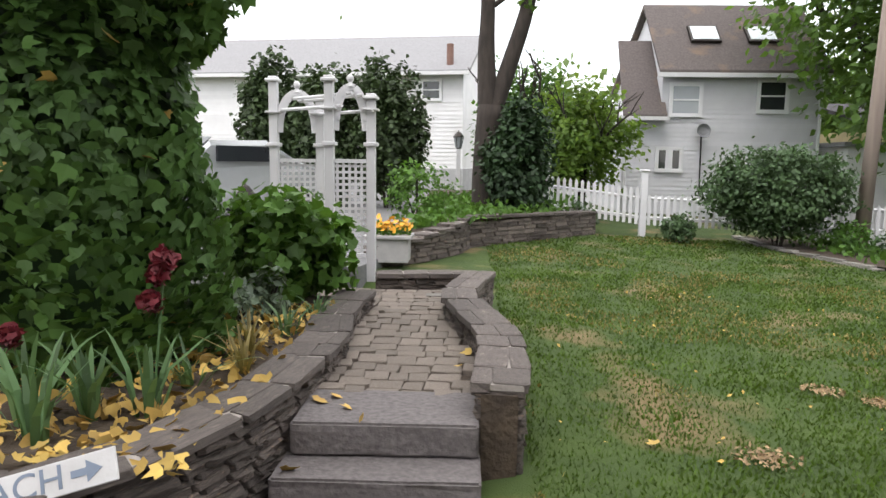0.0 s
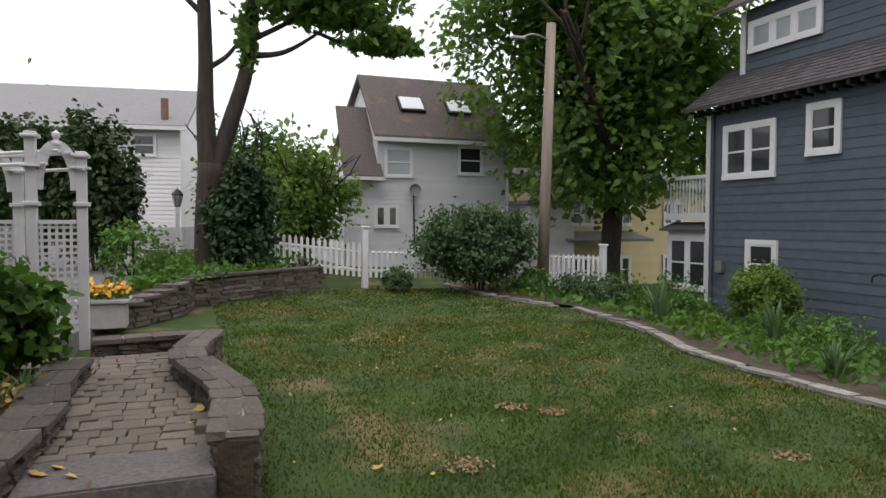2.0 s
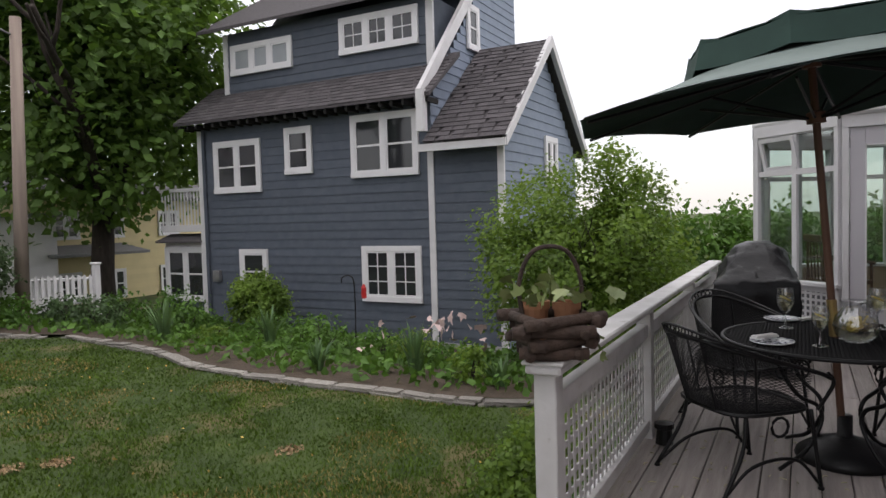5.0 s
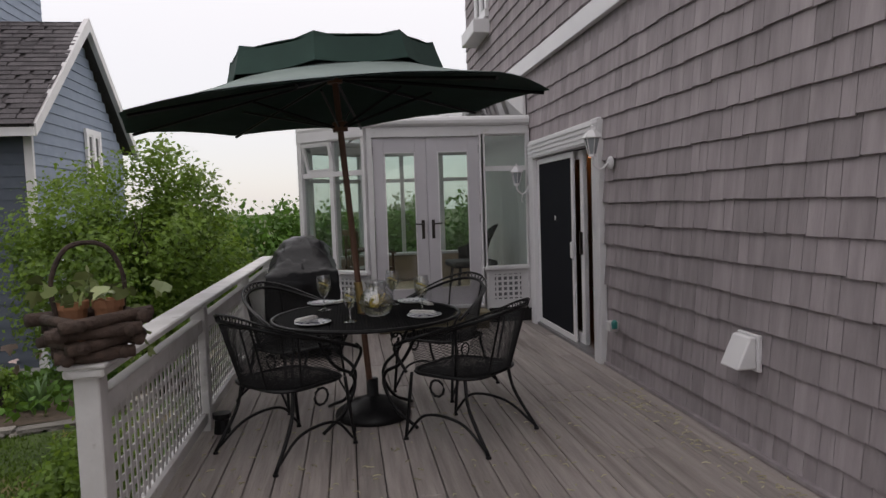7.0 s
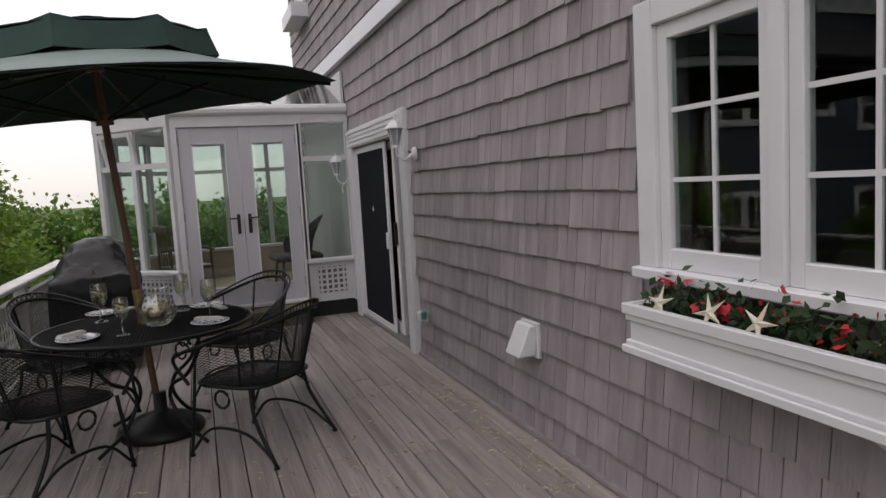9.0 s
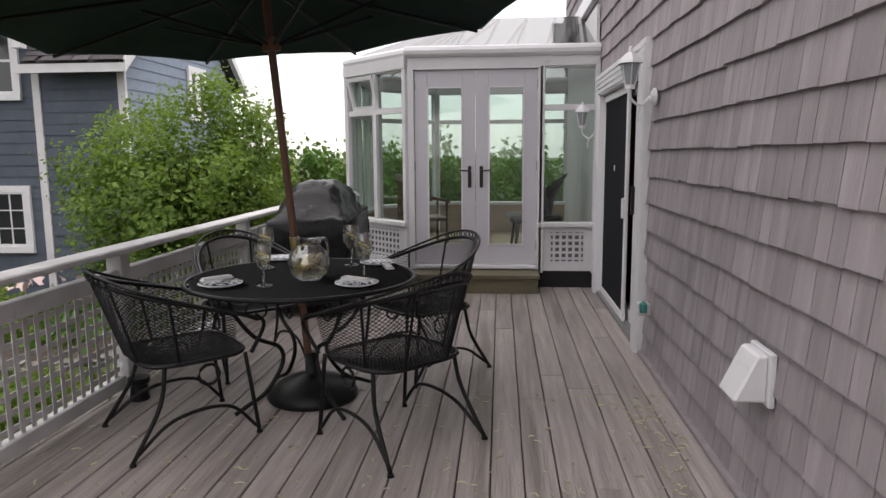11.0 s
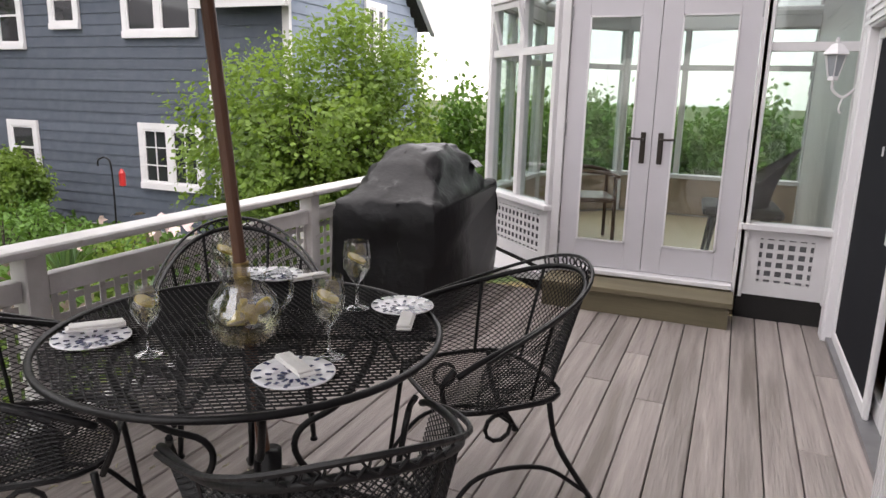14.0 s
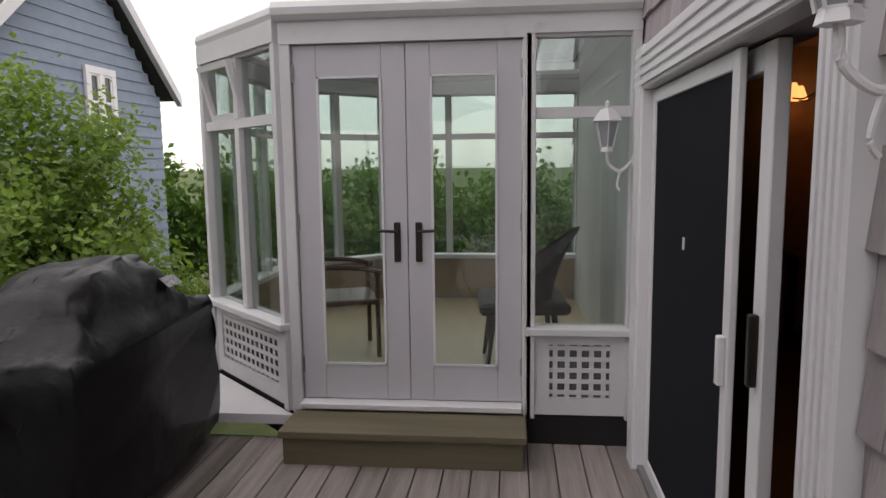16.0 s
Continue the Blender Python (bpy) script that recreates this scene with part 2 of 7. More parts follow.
CATKIN = mat("fallen_catkin", (0.55, 0.52, 0.36), (0.42, 0.38, 0.24), rough=0.9, island=0.3)
WATER = mat("lake_water", (0.30, 0.36, 0.40), (0.26, 0.32, 0.36), rough=0.2, scale=0.2)
MAPLE = leafmat("maple_leaf", (0.105, 0.18, 0.04), (0.06, 0.115, 0.025), 0.4)
IVY = leafmat("ivy_leaf", (0.08, 0.155, 0.036), (0.04, 0.085, 0.02), 0.2)
SHRUB = leafmat("shrub_leaf", (0.09, 0.18, 0.03), (0.05, 0.11, 0.02))
LIGHTLEAF = leafmat("young_leaf", (0.16, 0.245, 0.043), (0.062, 0.115, 0.023), 0.35)
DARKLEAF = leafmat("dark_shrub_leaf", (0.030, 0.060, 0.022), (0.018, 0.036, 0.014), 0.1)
CEDAR = leafmat("cedar_frond", (0.045, 0.072, 0.024), (0.024, 0.038, 0.014), 0.1)
BOX_LEAF = leafmat("clipped_shrub_leaf", (0.075, 0.125, 0.05), (0.045, 0.08, 0.033), 0.15)
IRISLEAF = leafmat("iris_blade", (0.12, 0.20, 0.085), (0.075, 0.14, 0.06), 0.2)
SAGE = leafmat("grey_green_leaf", (0.14, 0.18, 0.12), (0.09, 0.125, 0.08), 0.15)
GRASS = leafmat("grass_blade", (0.078, 0.130, 0.016), (0.034, 0.064, 0.009), 0.25)
DRYGRASS = leafmat("dry_grass_blade", (0.26, 0.21, 0.08), (0.15, 0.12, 0.042), 0.2)
FARWOOD = leafmat("far_wood_leaf", (0.14, 0.20, 0.065), (0.09, 0.135, 0.045), 0.2)
GLASS = glassmat("window_glass", (0.84, 0.89, 0.87), 0.06)
TABLEGLASS = glassmat("drinking_glass", (0.88, 0.90, 0.90), 0.24)
LIQUID = glassmat("lemon_water", (0.95, 0.94, 0.84), 0.08)
DARKGLASS = mat("dark_window_pane", (0.02, 0.022, 0.026), (0.03, 0.032, 0.036), rough=0.05, scale=1, spec=0.7)
PALEGLASS = mat("curtained_window_pane", (0.36, 0.38, 0.40), (0.26, 0.28, 0.30), rough=0.1, scale=1.2)
SKYLIGHT = mat("skylight_pane", (0.7, 0.73, 0.76), (0.62, 0.66, 0.7), rough=0.08, scale=1)
LAMPGLOW = emitmat("warm_lamp_shade", (1.0, 0.42, 0.12), 1.5)


# ---- mesh helpers ----
def thing(name, label, category, group="", kind=""):
    ob = new(name)
    ob.empty_display_size = 0.1
    return tagged(ob, label, category, group, kind)


def mesh_of(name, bm, material, smooth=False):
    me = bpy.data.meshes.new(name)
    bm.normal_update()
    bm.to_mesh(me)
    bm.free()
    me.materials.append(material)
    if smooth:
        me.polygons.foreach_set("use_smooth", [True] * len(me.polygons))
    return me


def part(name, bm, material, parent=None, label="", smooth=False):
    ob = new(name, mesh_of(name, bm, material, smooth))
    ob.parent = parent
    return tagged(ob, label)


def solo(name, bm, material, label, category, group="", kind="", smooth=False):
    return tagged(part(name, bm, material, None, "", smooth), label, category, group, kind)


def box(bm, x0, x1, y0, y1, z0, z1, m=None, bevel=0.0):
    r = bmesh.ops.create_cube(bm, size=1.0, matrix=Matrix.Translation(((x0 + x1) / 2, (y0 + y1) / 2, (z0 + z1) / 2)) @ Matrix.Diagonal((abs(x1 - x0), abs(y1 - y0), abs(z1 - z0), 1)))
    if bevel:
        es = list({e for v in r["verts"] for e in v.link_edges})
        r2 = bmesh.ops.bevel(bm, geom=es, offset=bevel, segments=1, affect="EDGES")
        vs = list({v for f in r2["faces"] for v in f.verts} | {v for v in r["verts"] if v.is_valid})
    else:
        vs = r["verts"]
    if m is not None:
        bmesh.ops.transform(bm, matrix=m, verts=vs)
    return bm


def B(x0, x1, y0, y1, z0, z1, m=None, bevel=0.0):
    return box(bmesh.new(), x0, x1, y0, y1, z0, z1, m, bevel)


def tube(bm, pts, r, sides=6, closed=False, taper=None):
    """A round rod along points."""
    pts = [Vector(p) for p in pts]
    rings = []
    n = len(pts)
    up = Vector((0.13, 0.27, 0.95)).normalized()
    for i, p in enumerate(pts):
        d = (pts[(i + 1) % n] - pts[i - 1]) if closed else (pts[min(i + 1, n - 1)] - pts[max(i - 1, 0)])
        d = d.normalized() if d.length > 1e-9 else Vector((0, 0, 1))
        a = d.cross(up)
        if a.length < 1e-3:
            a = d.cross(Vector((1, 0, 0)))
        a.normalize()
        b = d.cross(a)
        rr = r if taper is None else r + (taper - r) * i / max(1, n - 1)
        rings.append([bm.verts.new(p + (a * math.cos(2 * math.pi * k / sides) + b * math.sin(2 * math.pi * k / sides)) * rr) for k in range(sides)])
    for i in range(n if closed else n - 1):
        r0, r1 = rings[i], rings[(i + 1) % n]
        for k in range(sides):
            bm.faces.new((r0[k], r0[(k + 1) % sides], r1[(k + 1) % sides], r1[k]))
    if not closed:
        bm.faces.new(rings[0][::-1])
        bm.faces.new(rings[-1])
    return bm


def T(pts, r, sides=6, closed=False, taper=None):
    return tube(bmesh.new(), pts, r, sides, closed, taper)


def lathe(bm, profile, segs=20, m=None):
    """Turn (radius, height) pairs about z."""
    rings, made = [], []
    for r, z in profile:
        ring = [bm.verts.new((max(r, 1e-4) * math.cos(2 * math.pi * k / segs), max(r, 1e-4) * math.sin(2 * math.pi * k / segs), z)) for k in range(segs)]
        rings.append(ring)
        made += ring
    for a, b in zip(rings, rings[1:]):
        for k in range(segs):
            bm.faces.new((a[k], a[(k + 1) % segs], b[(k + 1) % segs], b[k]))
    if m is not None:
        bmesh.ops.transform(bm, matrix=m, verts=made)
    return bm


def L(profile, segs=20, m=None):
    return lathe(bmesh.new(), profile, segs, m)


def prism(bm, pts, depth):
    """Extrude a flat polygon of 3D points by a vector."""
    d = Vector(depth)
    a = [bm.verts.new(Vector(p)) for p in pts]
    b = [bm.verts.new(Vector(p) + d) for p in pts]
    bm.faces.new(a[::-1])
    bm.faces.new(b)
    for i in range(len(a)):
        j = (i + 1) % len(a)
        bm.faces.new((a[i], a[j], b[j], b[i]))
    bmesh.ops.recalc_face_normals(bm, faces=bm.faces)
    return bm


def curve3(pts, n=8):
    """A smooth line through points."""
    p = [Vector(q) for q in pts]
    p = [p[0] * 2 - p[1]] + p + [p[-1] * 2 - p[-2]]
    out = []
    for i in range(1, len(p) - 2):
        for k in range(n):
            t = k / n
            out.append(0.5 * (2 * p[i] + (p[i + 1] - p[i - 1]) * t + (2 * p[i - 1] - 5 * p[i] + 4 * p[i + 1] - p[i + 2]) * t * t + (3 * p[i] - p[i - 1] - 3 * p[i + 1] + p[i + 2]) * t ** 3))
    out.append(p[-2])
    return out


LEAF_SHAPES = {
    "oval": ([(0, 0), (0.32, 0.4), (0, 1), (-0.32, 0.4)], [(0, 1, 2, 3)]),
    "lobed": ([(0, 0), (0.45, 0.1), (0.5, 0.5), (0.22, 0.5), (0, 1), (-0.22, 0.5), (-0.5, 0.5), (-0.45, 0.1)], [(0, 1, 2, 3), (0, 3, 4, 5), (0, 5, 6, 7)]),
    "blade": ([(-0.06, 0), (0.06, 0), (0, 1)], [(0, 1, 2)]),
}


def leaves(name, centres, size, material, parent=None, shape="oval", seed=1, out=None, spread=0.9, droop=0.3, label=""):
    """Many small leaves at the centres, turned outward from the point out where it is given."""
    g = np.random.default_rng(seed)
    c = np.asarray(centres, float)
    n = len(c)
    vs, fs = LEAF_SHAPES[shape]
    nrm = g.normal(size=(n, 3)) * spread
    if out is not None:
        o = c - np.asarray(out)
        nrm += o / (np.linalg.norm(o, axis=1, keepdims=True) + 1e-6)
    nrm[:, 2] += 0.35
    nrm /= np.linalg.norm(nrm, axis=1, keepdims=True)
    d = g.normal(size=(n, 3))
    d[:, 2] -= droop * 2
    d -= nrm * np.sum(d * nrm, axis=1, keepdims=True)
    d /= np.linalg.norm(d, axis=1, keepdims=True) + 1e-9
    s = np.cross(d, nrm)
    k = size * g.uniform(0.6, 1.3, size=(n, 1))
    verts = np.concatenate([c + k * (s * a + d * (b - 0.4) + nrm * (0.12 * abs(a))) for a, b in vs], axis=1).reshape(-1, 3)
    m = len(vs)
    faces = [tuple(i * m + q for q in f) for i in range(n) for f in fs]
    me = bpy.data.meshes.new(name)
    me.from_pydata(verts.tolist(), [], faces)
    me.materials.append(material)
    ob = new(name, me)
    ob.parent = parent
    return tagged(ob, label)


def clump(centre, radii, n, seed, shell=0.55, clumps=0, clump_r=0.3):
    """Points in the outer part of an uneven ellipsoid, gathered in tufts."""
    g = np.random.default_rng(seed)
    if clumps:
        d = g.normal(size=(clumps, 3))
        d /= np.linalg.norm(d, axis=1, keepdims=True)
        cc = d * g.uniform(shell, 1.0, size=(clumps, 1))
        q = cc[g.integers(0, clumps, n)] + g.normal(size=(n, 3)) * clump_r * 0.5
    else:
        d = g.normal(size=(n, 3))
        d /= np.linalg.norm(d, axis=1, keepdims=True)
        q = d * g.uniform(shell, 1.05, size=(n, 1)) ** 0.7
    return q * np.asarray(radii) + np.asarray(centre)


def bush(name, label, centre, radii, n, size, material, seed, shape="oval", clumps=60, clump_r=0.35, base=None, category="shrub", stems=5, shell=0.5):
    """A shrub: stems from the ground and a leafy crown."""
    x, y, z = centre
    t = thing(name, label, category)
    zb = base if base is not None else z - radii[2]
    t.location = (x, y, zb)
    bm = bmesh.new()
    g = random.Random(seed)
    for i in range(stems):
        a = g.uniform(0, 6.28)
        e = (math.cos(a) * radii[0] * 0.55, math.sin(a) * radii[1] * 0.55, z - zb + radii[2] * g.uniform(0.0, 0.6))
        tube(bm, curve3([(math.cos(a) * 0.05, math.sin(a) * 0.05, -0.05), (e[0] * 0.35, e[1] * 0.35, e[2] * 0.45), e], 5), 0.02, 5, taper=0.006)
    part("stem", bm, BARK, t)
    c = clump((0, 0, z - zb), radii, n, seed, shell, clumps, clump_r)
    c = c[c[:, 2] > 0.01]
    leaves("crown", c, size, material, t, shape, seed, out=(0, 0, z - zb - radii[2] * 0.4))
    return t


def lapped(bm, p0, p1, z0, z1, step, out, proud=0.012):
    """Lapped courses of boards between two plan points; out is the outward normal."""
    o = Vector((out[0], out[1], 0))
    a, b = Vector((*p0, 0)), Vector((*p1, 0))
    z = z0
    while z < z1 - 1e-4:
        t = min(z + step, z1)
        zz = Vector((0, 0, 1))
        vs = [a + zz * z, b + zz * z, b + zz * t, a + zz * t, a + zz * z + o * proud * 1.6, b + zz * z + o * proud * 1.6, b + zz * t + o * proud * 0.4, a + zz * t + o * proud * 0.4]
        v = [bm.verts.new(q) for q in vs]
        for f in ((4, 5, 6, 7), (0, 1, 5, 4), (3, 7, 6, 2), (0, 4, 7, 3), (1, 2, 6, 5)):
            bm.faces.new([v[i] for i in f])
        z = t
    bmesh.ops.recalc_face_normals(bm, faces=bm.faces)
    return bm


def window(name, m, w, h, parent, cols=1, sashes=2, pane=None, label="", fw=0.11, rows=0, hung=True, muntin=0.02):
    """A framed window in the plane x-z of m, front towards -y: casing, sashes, panes, bars."""
    pane = pane or DARKGLASS
    win = new(name)
    win.parent = parent
    win.matrix_local = m
    tagged(win, label)
    bm = bmesh.new()
    d = 0.05
    box(bm, -w / 2, w / 2, -d, 0.0, h / 2 - fw, h / 2)
    box(bm, -w / 2, w / 2, -d - 0.02, 0.0, -h / 2, -h / 2 + fw)
    box(bm, -w / 2, -w / 2 + fw, -d, 0.0, -h / 2 + fw, h / 2 - fw)
    box(bm, w / 2 - fw, w / 2, -d, 0.0, -h / 2 + fw, h / 2 - fw)
    iw = w - 2 * fw
    for i in range(1, sashes):
        x = -iw / 2 + iw * i / sashes
        box(bm, x - 0.06, x + 0.06, -d, 0.0, -h / 2 + fw, h / 2 - fw)
    part("frame", bm, VINYL, win)
    part("pane", B(-iw / 2, iw / 2, -0.02, -0.012, -h / 2 + fw, h / 2 - fw), pane, win)
    bm = bmesh.new()
    ih = h - 2 * fw
    for i in range(sashes):
        a = -iw / 2 + iw * i / sashes + (0.06 if i else 0)
        b = -iw / 2 + iw * (i + 1) / sashes - (0.06 if i < sashes - 1 else 0)
        for x0, x1 in ((a, a + 0.035), (b - 0.035, b)):
            box(bm, x0, x1, -0.04, -0.02, -ih / 2, ih / 2)
        for z0, z1 in ((-ih / 2, -ih / 2 + 0.04), (ih / 2 - 0.035, ih / 2)) + (((-0.02, 0.02),) if hung else ()):
            box(bm, a + 0.035, b - 0.035, -0.04, -0.02, z0, z1)
        for j in range(1, cols):
            x = a + (b - a) * j / cols
            box(bm, x - muntin / 2, x + muntin / 2, -0.034, -0.021, -ih / 2 + 0.04, ih / 2 - 0.035)
        for j in range(1, rows):
            z = -ih / 2 + ih * j / rows
            box(bm, a + 0.035, b - 0.035, -0.033, -0.0215, z - muntin / 2, z + muntin / 2)
    part("sash", bm, VINYL, win)
    return win


def wall_facing(axis, x, y, z):
    """The pose of a wall-hung thing whose front looks along the named way."""
    return pose(x, y, z, 0, 0, {"-y": 0, "+y": 180, "-x": -90, "+x": 90}[axis])


def lattice(parent, along, y, z0, z1, pitch, strip, mat_, m=None):
    """Crossed slats, each a part, between two places along x."""
    x0, x1 = along
    m = m or Matrix.Identity(4)
    vert = mesh_of("slat", B(-strip / 2, strip / 2, -0.0025, 0.0025, z0, z1), mat_)
    horiz = mesh_of("slat", B(x0, x1, -0.0025, 0.0025, -strip / 2, strip / 2), mat_)
    x = x0 + pitch / 2
    while x < x1:
        o = new("slat", vert)
        o.parent = parent
        o.matrix_local = m @ pose(x, y, 0)
        x += pitch
    z = z0 + pitch / 2
    while z < z1:
        o = new("slat", horiz)
        o.parent = parent
        o.matrix_local = m @ pose(0, y + 0.0055, z)
        z += pitch


# ---- ground ----
def ground_z(x, y):
    z = -0.3 - 0.033 * (min(max(x, -2), 14) - 1) + 0.025 * min(max(y - 5, 0), 12)
    t = min(max((x - 7.2) / 4.0, 0), 1)
    z -= 0.62 * t * t * (3 - 2 * t)
    if x < 1.1 and y < 9:
        z = min(z, -0.4)
    return z


def ground_sheet():
    xs = [-400, -120, -50, -25, -14, -9] + [-6 + 0.4 * i for i in range(64)] + [22, 28, 40, 70, 150, 400]
    ys = [-400, -120, -50, -25, -14] + [-9 + 0.4 * i for i in range(88)] + [30, 36, 50, 80, 150, 400]
    g = random.Random(5)
    v = [(x, y, ground_z(x, y) + (g.uniform(-0.012, 0.012) if 0 < x < 8 and 1 < y < 14 else 0)) for y in ys for x in xs]
    n = len(xs)
    f = [(j * n + i, j * n + i + 1, (j + 1) * n + i + 1, (j + 1) * n + i) for j in range(len(ys) - 1) for i in range(n - 1)]
    me = bpy.data.meshes.new("ground")
    me.from_pydata(v, [], f)
    me.materials.append(LAWN)
    me.polygons.foreach_set("use_smooth", [True] * len(f))
    return tagged(new("ground", me), "patchy green lawn with dry spots", "lawn", kind="structure")


ground_sheet()


def blades(name, label, material, boxes, n, size, seed, keep):
    g = np.random.default_rng(seed)
    pts = []
    for (x0, x1, y0, y1), share in boxes:
        k = int(n * share)
        x, y = g.uniform(x0, x1, k), g.uniform(y0, y1, k)
        pts.append(np.stack([x, y], 1))
    p = np.concatenate(pts)
    p = p[[keep(a, b) for a, b in p]]
    z = np.array([ground_z(a, b) for a, b in p])
    m = len(p)
    ang, lean, h = g.uniform(0, 6.28, m), g.uniform(0.2, 0.9, m), size * g.uniform(0.5, 1.3, m)
    w = 0.0035 + 0.0012 * np.hypot(p[:, 0] - 0.7, p[:, 1])
    base = np.stack([p[:, 0], p[:, 1], z - 0.005], 1)
    side = np.stack([-np.sin(ang), np.cos(ang), np.zeros(m)], 1) * w[:, None]
    tip = base + np.stack([np.cos(ang) * lean * h, np.sin(ang) * lean * h, h], 1)
    v = np.concatenate([base - side, base + side, tip], 1).reshape(-1, 3)
    me = bpy.data.meshes.new(name)
    me.from_pydata(v.tolist(), [], [(3 * i, 3 * i + 1, 3 * i + 2) for i in range(m)])
    me.materials.append(material)
    return tagged(new(name, me), label, "grass", kind="stuff")


KERB = [(6.2, 14.2), (6.3, 12.6), (6.9, 11.1), (7.2, 10.6), (7.1, 9.0), (6.95, 8.1), (6.6, 7.0), (6.55, 5.9), (6.6, 4.75), (6.6, 4.0), (6.6, 3.2), (6.8, 2.5), (7.6, 2.1)]


def kerb_x(y):
    for (xa, ya), (xb, yb) in zip(KERB, KERB[1:]):
        if yb <= y <= ya:
            return xa + (xb - xa) * (y - ya) / (yb - ya)
    return 6.5


def on_lawn(x, y):
    if x < 1.12 and y > 3.6:
        return y < 9.4 or (x > 0.2 and y < 9.4 + (x - 0.15) * 3.0) if x > 1.5 else False
    return 1.2 < y and x < kerb_x(y) - 0.05 and (y < 10 or y < 11.4 + (x - 0.75) * 1.0) and not (x < 3.0 and y < 1.5)


LAWN_BOXES = [((0.9, 6.6, 1.2, 5.5), 0.5), ((0.9, 7.2, 5.5, 9.5), 0.32), ((0.5, 7.2, 9.5, 13.8), 0.18)]
blades("grass", "short green lawn grass", GRASS, LAWN_BOXES, 95000, 0.032, 3, on_lawn)


def dry_spot(x, y):
    return on_lawn(x, y) and noise.noise(Vector((x * 0.8, y * 0.8, 4.0))) > 0.13


blades("dry_grass", "straw-coloured dry grass among the green", DRYGRASS, LAWN_BOXES, 52000, 0.03, 4, dry_spot)
clover = np.random.default_rng(8)
cl = np.stack([clover.uniform(1.2, 6.5, 170), clover.uniform(1.8, 9, 170)], 1)
cl = cl[[on_lawn(a, b) for a, b in cl]]
tagged(leaves("fallen_leaf_bits", [(a, b, ground_z(a, b) + 0.03) for a, b in cl], 0.035, DEADLEAF, None, "oval", 8, spread=0.3), "small yellowed leaves fallen on the lawn", "leaves", kind="stuff")


BARE = ((2.37, 4.13, 0.15), (3.26, 5.3, 0.13), (3.56, 5.1, 0.10), (4.6, 3.7, 0.12))
bare = np.random.default_rng(9)
bp_ = [(cx + r * 1.3 * q * math.cos(a), cy + r * q * math.sin(a)) for cx, cy, r in BARE for a, q in zip(bare.uniform(0, 6.28, 150), bare.uniform(0, 1, 150))]
tagged(leaves("bare_patch_straw", [(a, b, ground_z(a, b) + 0.022) for a, b in bp_], 0.032, mat("bleached_straw", (0.36, 0.25, 0.14), (0.22, 0.15, 0.08), rough=0.9, island=0.35), None, "oval", 10, spread=0.25), "bleached straw on bare spots of the lawn", "straw", kind="stuff")


def flat_sheet(name, pts, z, material, label, category, thick=0.12):
    return solo(name, prism(bmesh.new(), [(x, y, zz if isinstance(zz, float) else z) for x, y, *r in pts for zz in (r or [z])], (0, 0, -thick)), material, label, category, kind="structure")


# ---- deck ----
DX0, DX1, DY0, DY1 = -3.0, 8.17, -2.25, 1.06
# one solid block for the underframe, black so the board gaps look shaded
deck_base = solo("deck_frame", B(DX0, DX1 - 0.02, DY0, DY1 - 0.03, -0.32, -0.032), DARK, "near-black underframe block painting the shade below the deck boards", "deck", kind="structure")
deck = tagged(new("deck"), "weathered grey wooden deck boards running lengthwise", "deck", kind="structure")
PATIO = solo("patio", B(-4.0, 1.3, DY1, 4.2, -0.6, -0.39), GRANITE, "grey stone landing below the deck", "patio", kind="structure")

# ---- the shingled house ----
house_wall = bmesh.new()
WX0, WX1, WT = -4.0, 12.1, 6.4
SILLZ, HEADZ, WIN0, WIN1 = 1.09, 2.08, 1.30, 2.59
DR0, DR1, DRH = 5.98, 7.86, 1.91
for a in ((WX0, WIN0, -0.6, WT), (WIN0, WIN1, -0.6, SILLZ), (WIN0, WIN1, HEADZ, WT), (WIN1, DR0, -0.6, WT), (DR0, DR1, DRH, WT), (DR0, DR1, -0.6, -0.01), (DR1, WX1, -0.6, WT)):
    box(house_wall, a[0], a[1], -2.43, -2.262, a[2], a[3])
wall_south = solo("wall_south", house_wall, SHINGLE, "house wall clad in weathered grey cedar shingles", "wall", kind="structure")
bm = B(WX0, 11.98, -7.2, -7.0, -0.6, 6.4)
box(bm, WX0, WX0 + 0.2, -7.0, -2.44, -0.6, 6.4)
box(bm, 11.9, 12.1, -7.2, -2.43, -0.6, 6.4)
solo("wall_back", bm, SHINGLE, "plain outer walls closing the house", "wall", kind="structure")
solo("roof", B(WX0 - 0.3, 12.4, -7.4, -2.0, 6.41, 6.6), ROOF, "dark asphalt roof of the house", "roof", kind="structure")
bm = B(4.0, 11.2, -6.9, -6.8, 0.0, 2.6)
box(bm, 11.2, 11.3, -6.8, -2.44, 0.0, 2.6)
box(bm, 3.9, 4.0, -6.8, -2.44, 0.0, 2.6)
box(bm, -1.0, -0.9, -6.8, -2.44, 0.0, 2.6)
box(bm, -0.9, 3.9, -5.6, -5.5, 0.0, 2.6)
solo("wall_inside", bm, ROOMWALL, "dim brown walls of the rooms inside", "wall", kind="structure")
solo("floor_inside", B(-0.9, 11.2, -6.8, -2.44, -0.12, -0.02), BROWNWOOD, "dark wooden floor inside the house", "floor", kind="structure")
solo("ceiling_inside", B(-0.9, 11.2, -6.8, -2.44, 2.6, 2.7), ROOMWALL, "dim ceiling inside the house", "ceiling", kind="structure")

